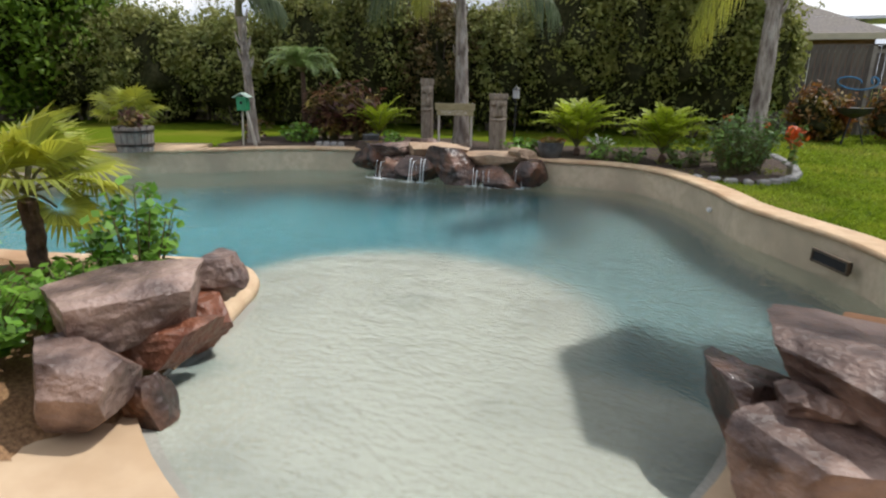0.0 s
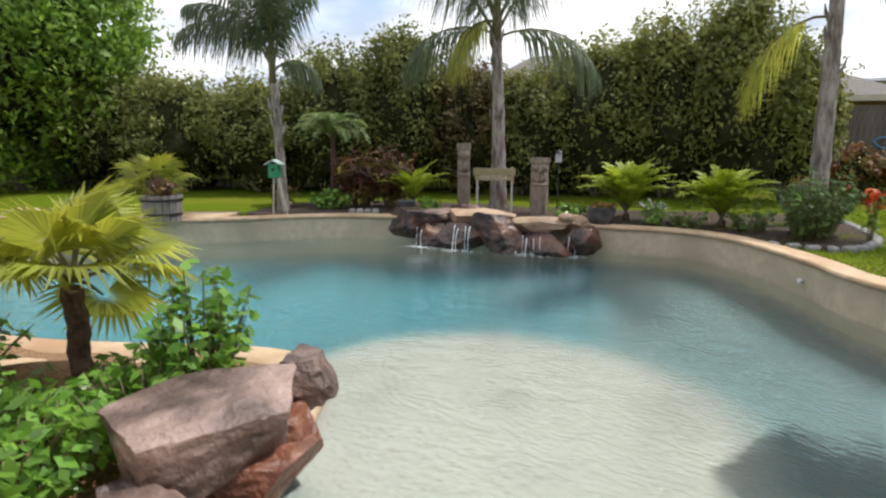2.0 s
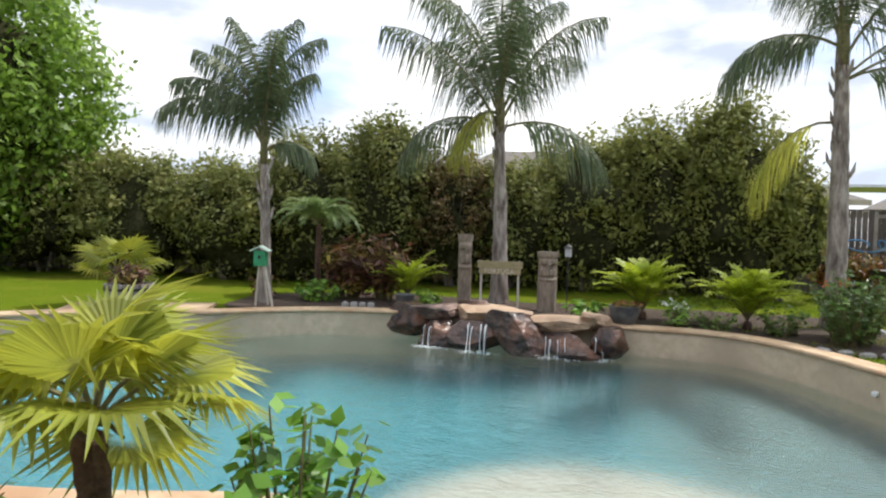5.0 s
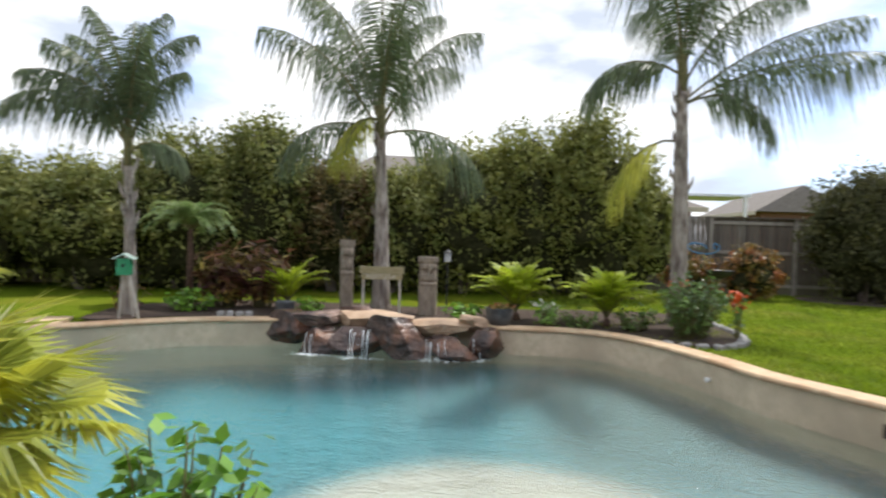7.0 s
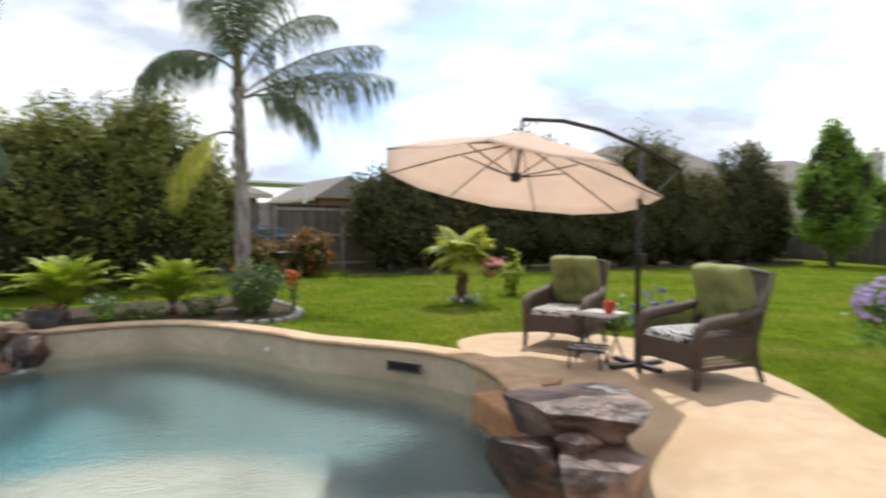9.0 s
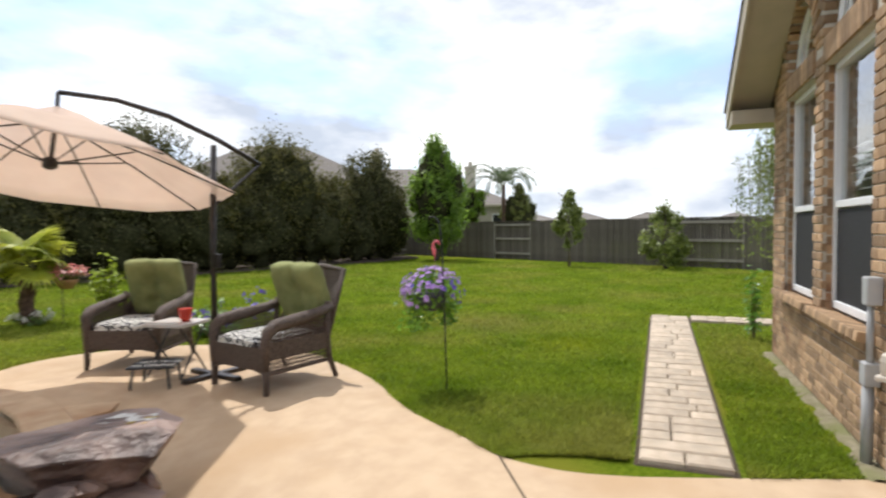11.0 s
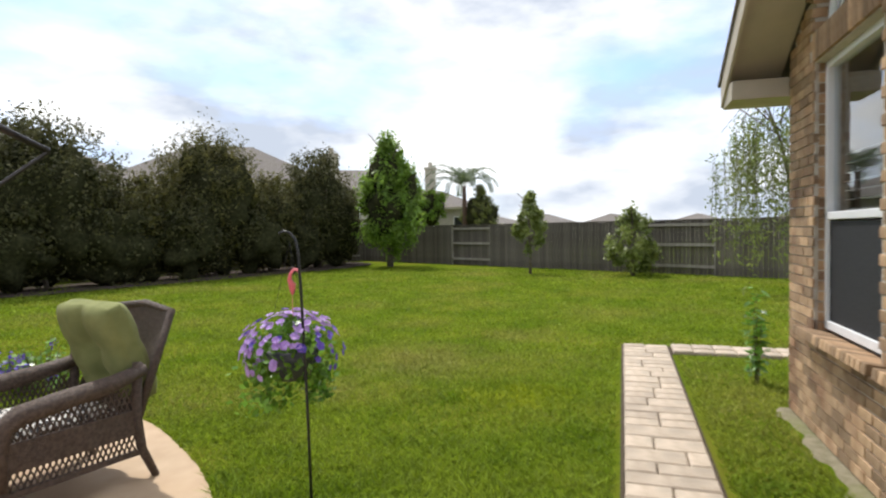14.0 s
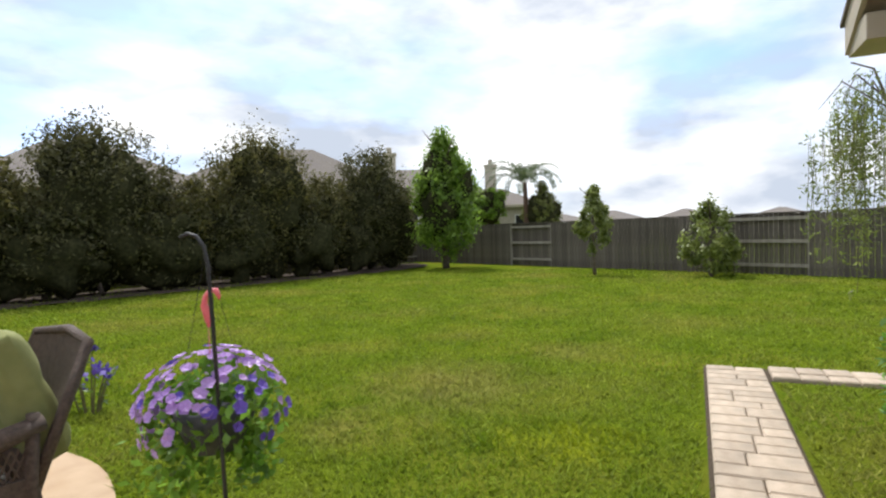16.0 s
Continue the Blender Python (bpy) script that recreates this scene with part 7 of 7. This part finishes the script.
gx, gy = 2.2 + gd * np.cos(ga), -0.8 + gd * np.sin(ga)
keep = ~(inside(solid_outline, gx, gy) | inside(PATHPOLY, gx, gy) | inside(HOUSEPOLY, gx, gy))
gx, gy, gd = gx[keep], gy[keep], gd[keep]
k = len(gx)
tuft = 0.6 + 0.8 * (0.5 + 0.5 * np.sin(7.3 * gx + 2.1 * np.sin(5.1 * gy)) * np.sin(6.7 * gy + 1.7 * np.sin(4.3 * gx)))
gh = gr.uniform(0.016, 0.046, k) * tuft * (1 + 0.01 * gd)
gw = gr.uniform(0.0028, 0.0055, k) * (1 + 0.26 * gd)
th = gr.uniform(0, 6.28, k)
lx, ly = gr.normal(0, 0.8, k) * gh, gr.normal(0, 0.8, k) * gh
verts = np.stack([np.stack([gx - gw * np.cos(th), gy - gw * np.sin(th), np.full(k, -0.003)], 1), np.stack([gx + gw * np.cos(th), gy + gw * np.sin(th), np.full(k, -0.003)], 1), np.stack([gx + lx, gy + ly, gh], 1)], 1).reshape(-1, 3)
gme = bpy.data.meshes.new("grass")
gme.vertices.add(3 * k)
gme.vertices.foreach_set("co", verts.ravel())
gme.loops.add(3 * k)
gme.loops.foreach_set("vertex_index", np.arange(3 * k))
gme.polygons.add(k)
gme.polygons.foreach_set("loop_start", np.arange(0, 3 * k, 3))
gme.update(calc_edges=True)
gme.materials.append(M["blade"])
tagged(new("grass", gme), "short mown grass blades on the lawn", "grass", "", "stuff")

# bare sandy soil along the foot of the house wall
sr = random.Random(12)
sv, sf = [], []
steps = 90
for i in range(steps + 1):
    u = S0 + (S1 - S0) * i / steps
    wdt = 0.11 + 0.03 * math.sin(i * 0.31) + 0.02 * math.sin(i * 0.83) + sr.uniform(-0.006, 0.006)
    sv += [HOUSE @ Vector((u, -0.03, 0.02)), HOUSE @ Vector((u, wdt * 0.7, 0.016)), HOUSE @ Vector((u, wdt, -0.01))]
for i in range(steps):
    for j in (0, 1):
        sf.append((3 * i + j, 3 * i + j + 3, 3 * i + j + 4, 3 * i + j + 1))
tagged(part("soil_strip", ([tuple(q) for q in sv], sf), M["sandy_soil"], None, "", True), "bare sandy soil at the foot of the brick wall", "soil", "", "structure")

# ---- bricks of the house, nearest ones singly ----
BL, BH, BJ = 0.205, 0.0655, 0.0105
rows_b = []


def free_of_openings(s0, s1, z0, z1):
    for a, b in WIN:
        if s1 > a + 0.01 and s0 < b - 0.01:
            if z1 > SILL - 0.07 and z0 < HEAD + 0.0:
                return False
            c, r = (a + b) / 2, (b - a) / 2
            if z1 > HEAD and z0 < SPRING:
                return False
            for ss in (s0, s1, (s0 + s1) / 2):
                for zz in (z0, z1):
                    if zz >= SPRING - 0.01 and (ss - c) ** 2 + (zz - SPRING) ** 2 < (r + 0.1) ** 2:
                        return False
    return True


course = 0
z = 0.03
while z < 4.5:
    s = S0 - (0.0 if course % 2 else BL / 2 + BJ / 2)
    marks = sorted({S0, S1, *(v for w_ in WIN for v in w_)})
    while s < S1:
        s0, s1 = max(s, S0), min(s + BL, S1)
        pieces = [(s0, s1)]
        for a, b in WIN:
            nxt = []
            for p0, p1 in pieces:
                if SILL - 0.07 < z + BH and z < HEAD:
                    if p0 < a < p1:
                        nxt.append((p0, a))
                        p0 = a
                    if p0 < b < p1:
                        nxt.append((b, p1))
                        continue
                nxt.append((p0, p1))
            pieces = nxt
        for p0, p1 in pieces:
            if p1 - p0 > 0.03 and z + BH < roof_z(p1) - 0.01 and free_of_openings(p0, p1, z, z + BH):
                rows_b.append((p0, p1, z))
        s += BL + BJ
    z += BH + BJ
    course += 1
brick_kinds = {}


def brick_mesh(length, depth=0.10):
    key = (round(length * 50) / 50, depth)
    if key not in brick_kinds:
        me = bpy.data.meshes.new("brick")
        b = bmesh.new()
        box(b, (0, 0, 0), (key[0], depth, BH))
        bmesh.ops.bevel(b, geom=b.edges[:], offset=0.004, segments=1, affect="EDGES")
        b.to_mesh(me)
        b.free()
        me.materials.append(M["brick"])
        brick_kinds[key] = me
    return brick_kinds[key]


rows_b.sort(key=lambda q: (q[0] > 1.35) * 5 + abs(q[2] - 1.4) + 0.25 * q[0])
rest = bmesh.new()
brick_rng = random.Random(3)
for i, (p0, p1, z) in enumerate(rows_b):
    depth_off = brick_rng.uniform(-0.002, 0.002)
    if i < 300:
        me = brick_mesh(p1 - p0)
        shared("brick", me, Matrix.Translation(((p0 + p1) / 2, -0.05 + depth_off, z + BH / 2)), house)
    else:
        box(rest, ((p0 + p1) / 2, -0.05 + depth_off, z + BH / 2), (p1 - p0, 0.10, BH))
M["brick_i"] = mat("house_brick_joined", (0.32, 0.20, 0.11), (0.46, 0.315, 0.19), scale=9, rough=0.9, bump=0.5, bscale=90, c3=(0.24, 0.13, 0.07), scale3=3.0, island=0.4)
tagged(part("brickwork", rest, M["brick_i"], house), kind="stuff")
endw = bmesh.new()
z, course = 0.03, 0
while z < 4.3:
    y = -0.0 - (0.0 if course % 2 == 0 else 0.1)
    while y > -3.4:
        ln = BL if not (course % 2 == 0 and y == 0) else BL
        box(endw, (S0 + 0.045, y - ln / 2 + (0 if course % 2 == 0 else 0.0), z + BH / 2), (0.102, ln, BH))
        y -= ln + BJ
    z += BH + BJ
    course += 1
tagged(part("end_brickwork", endw, M["brick_i"], house), kind="stuff")
# sills, lintels and arches of standing bricks
for a, b in WIN:
    x = a - 0.1
    while x < b + 0.08:
        shared("sill_brick", brick_mesh(0.2, 0.065), Matrix.Translation((x + 0.035, 0.0, SILL - 0.045)) @ Matrix.Rotation(radians(90), 4, "Z") @ Matrix.Rotation(radians(-8), 4, "Y"), house)
        x += 0.076
    x = a
    while x < b - 0.03:
        shared("lintel_brick", brick_mesh(0.2, 0.10), Matrix.Translation((x + 0.034, -0.035, (HEAD + SPRING) / 2)) @ Matrix.Rotation(radians(90), 4, "Y"), house)
        x += 0.076
    c, r = (a + b) / 2, (b - a) / 2
    cnt = 19
    for i in range(cnt):
        t = math.pi * (i + 0.5) / cnt
        shared("arch_brick", brick_mesh(0.2, 0.10), Matrix.Translation((c + (r + 0.1) * math.cos(t), -0.035, SPRING + (r + 0.1) * math.sin(t))) @ Matrix.Rotation(-t, 4, "Y"), house)
    for s_ in (-1, 1):
        jb = bmesh.new()
        zz = SILL - 0.03
        while zz < HEAD - 0.04:
            box(jb, (c + s_ * (r + 0.001), -0.085, zz + BH / 2), (0.012, 0.1, BH))
            zz += BH + BJ
        tagged(part("jamb_brick", jb, M["brick_i"], house), kind="stuff")
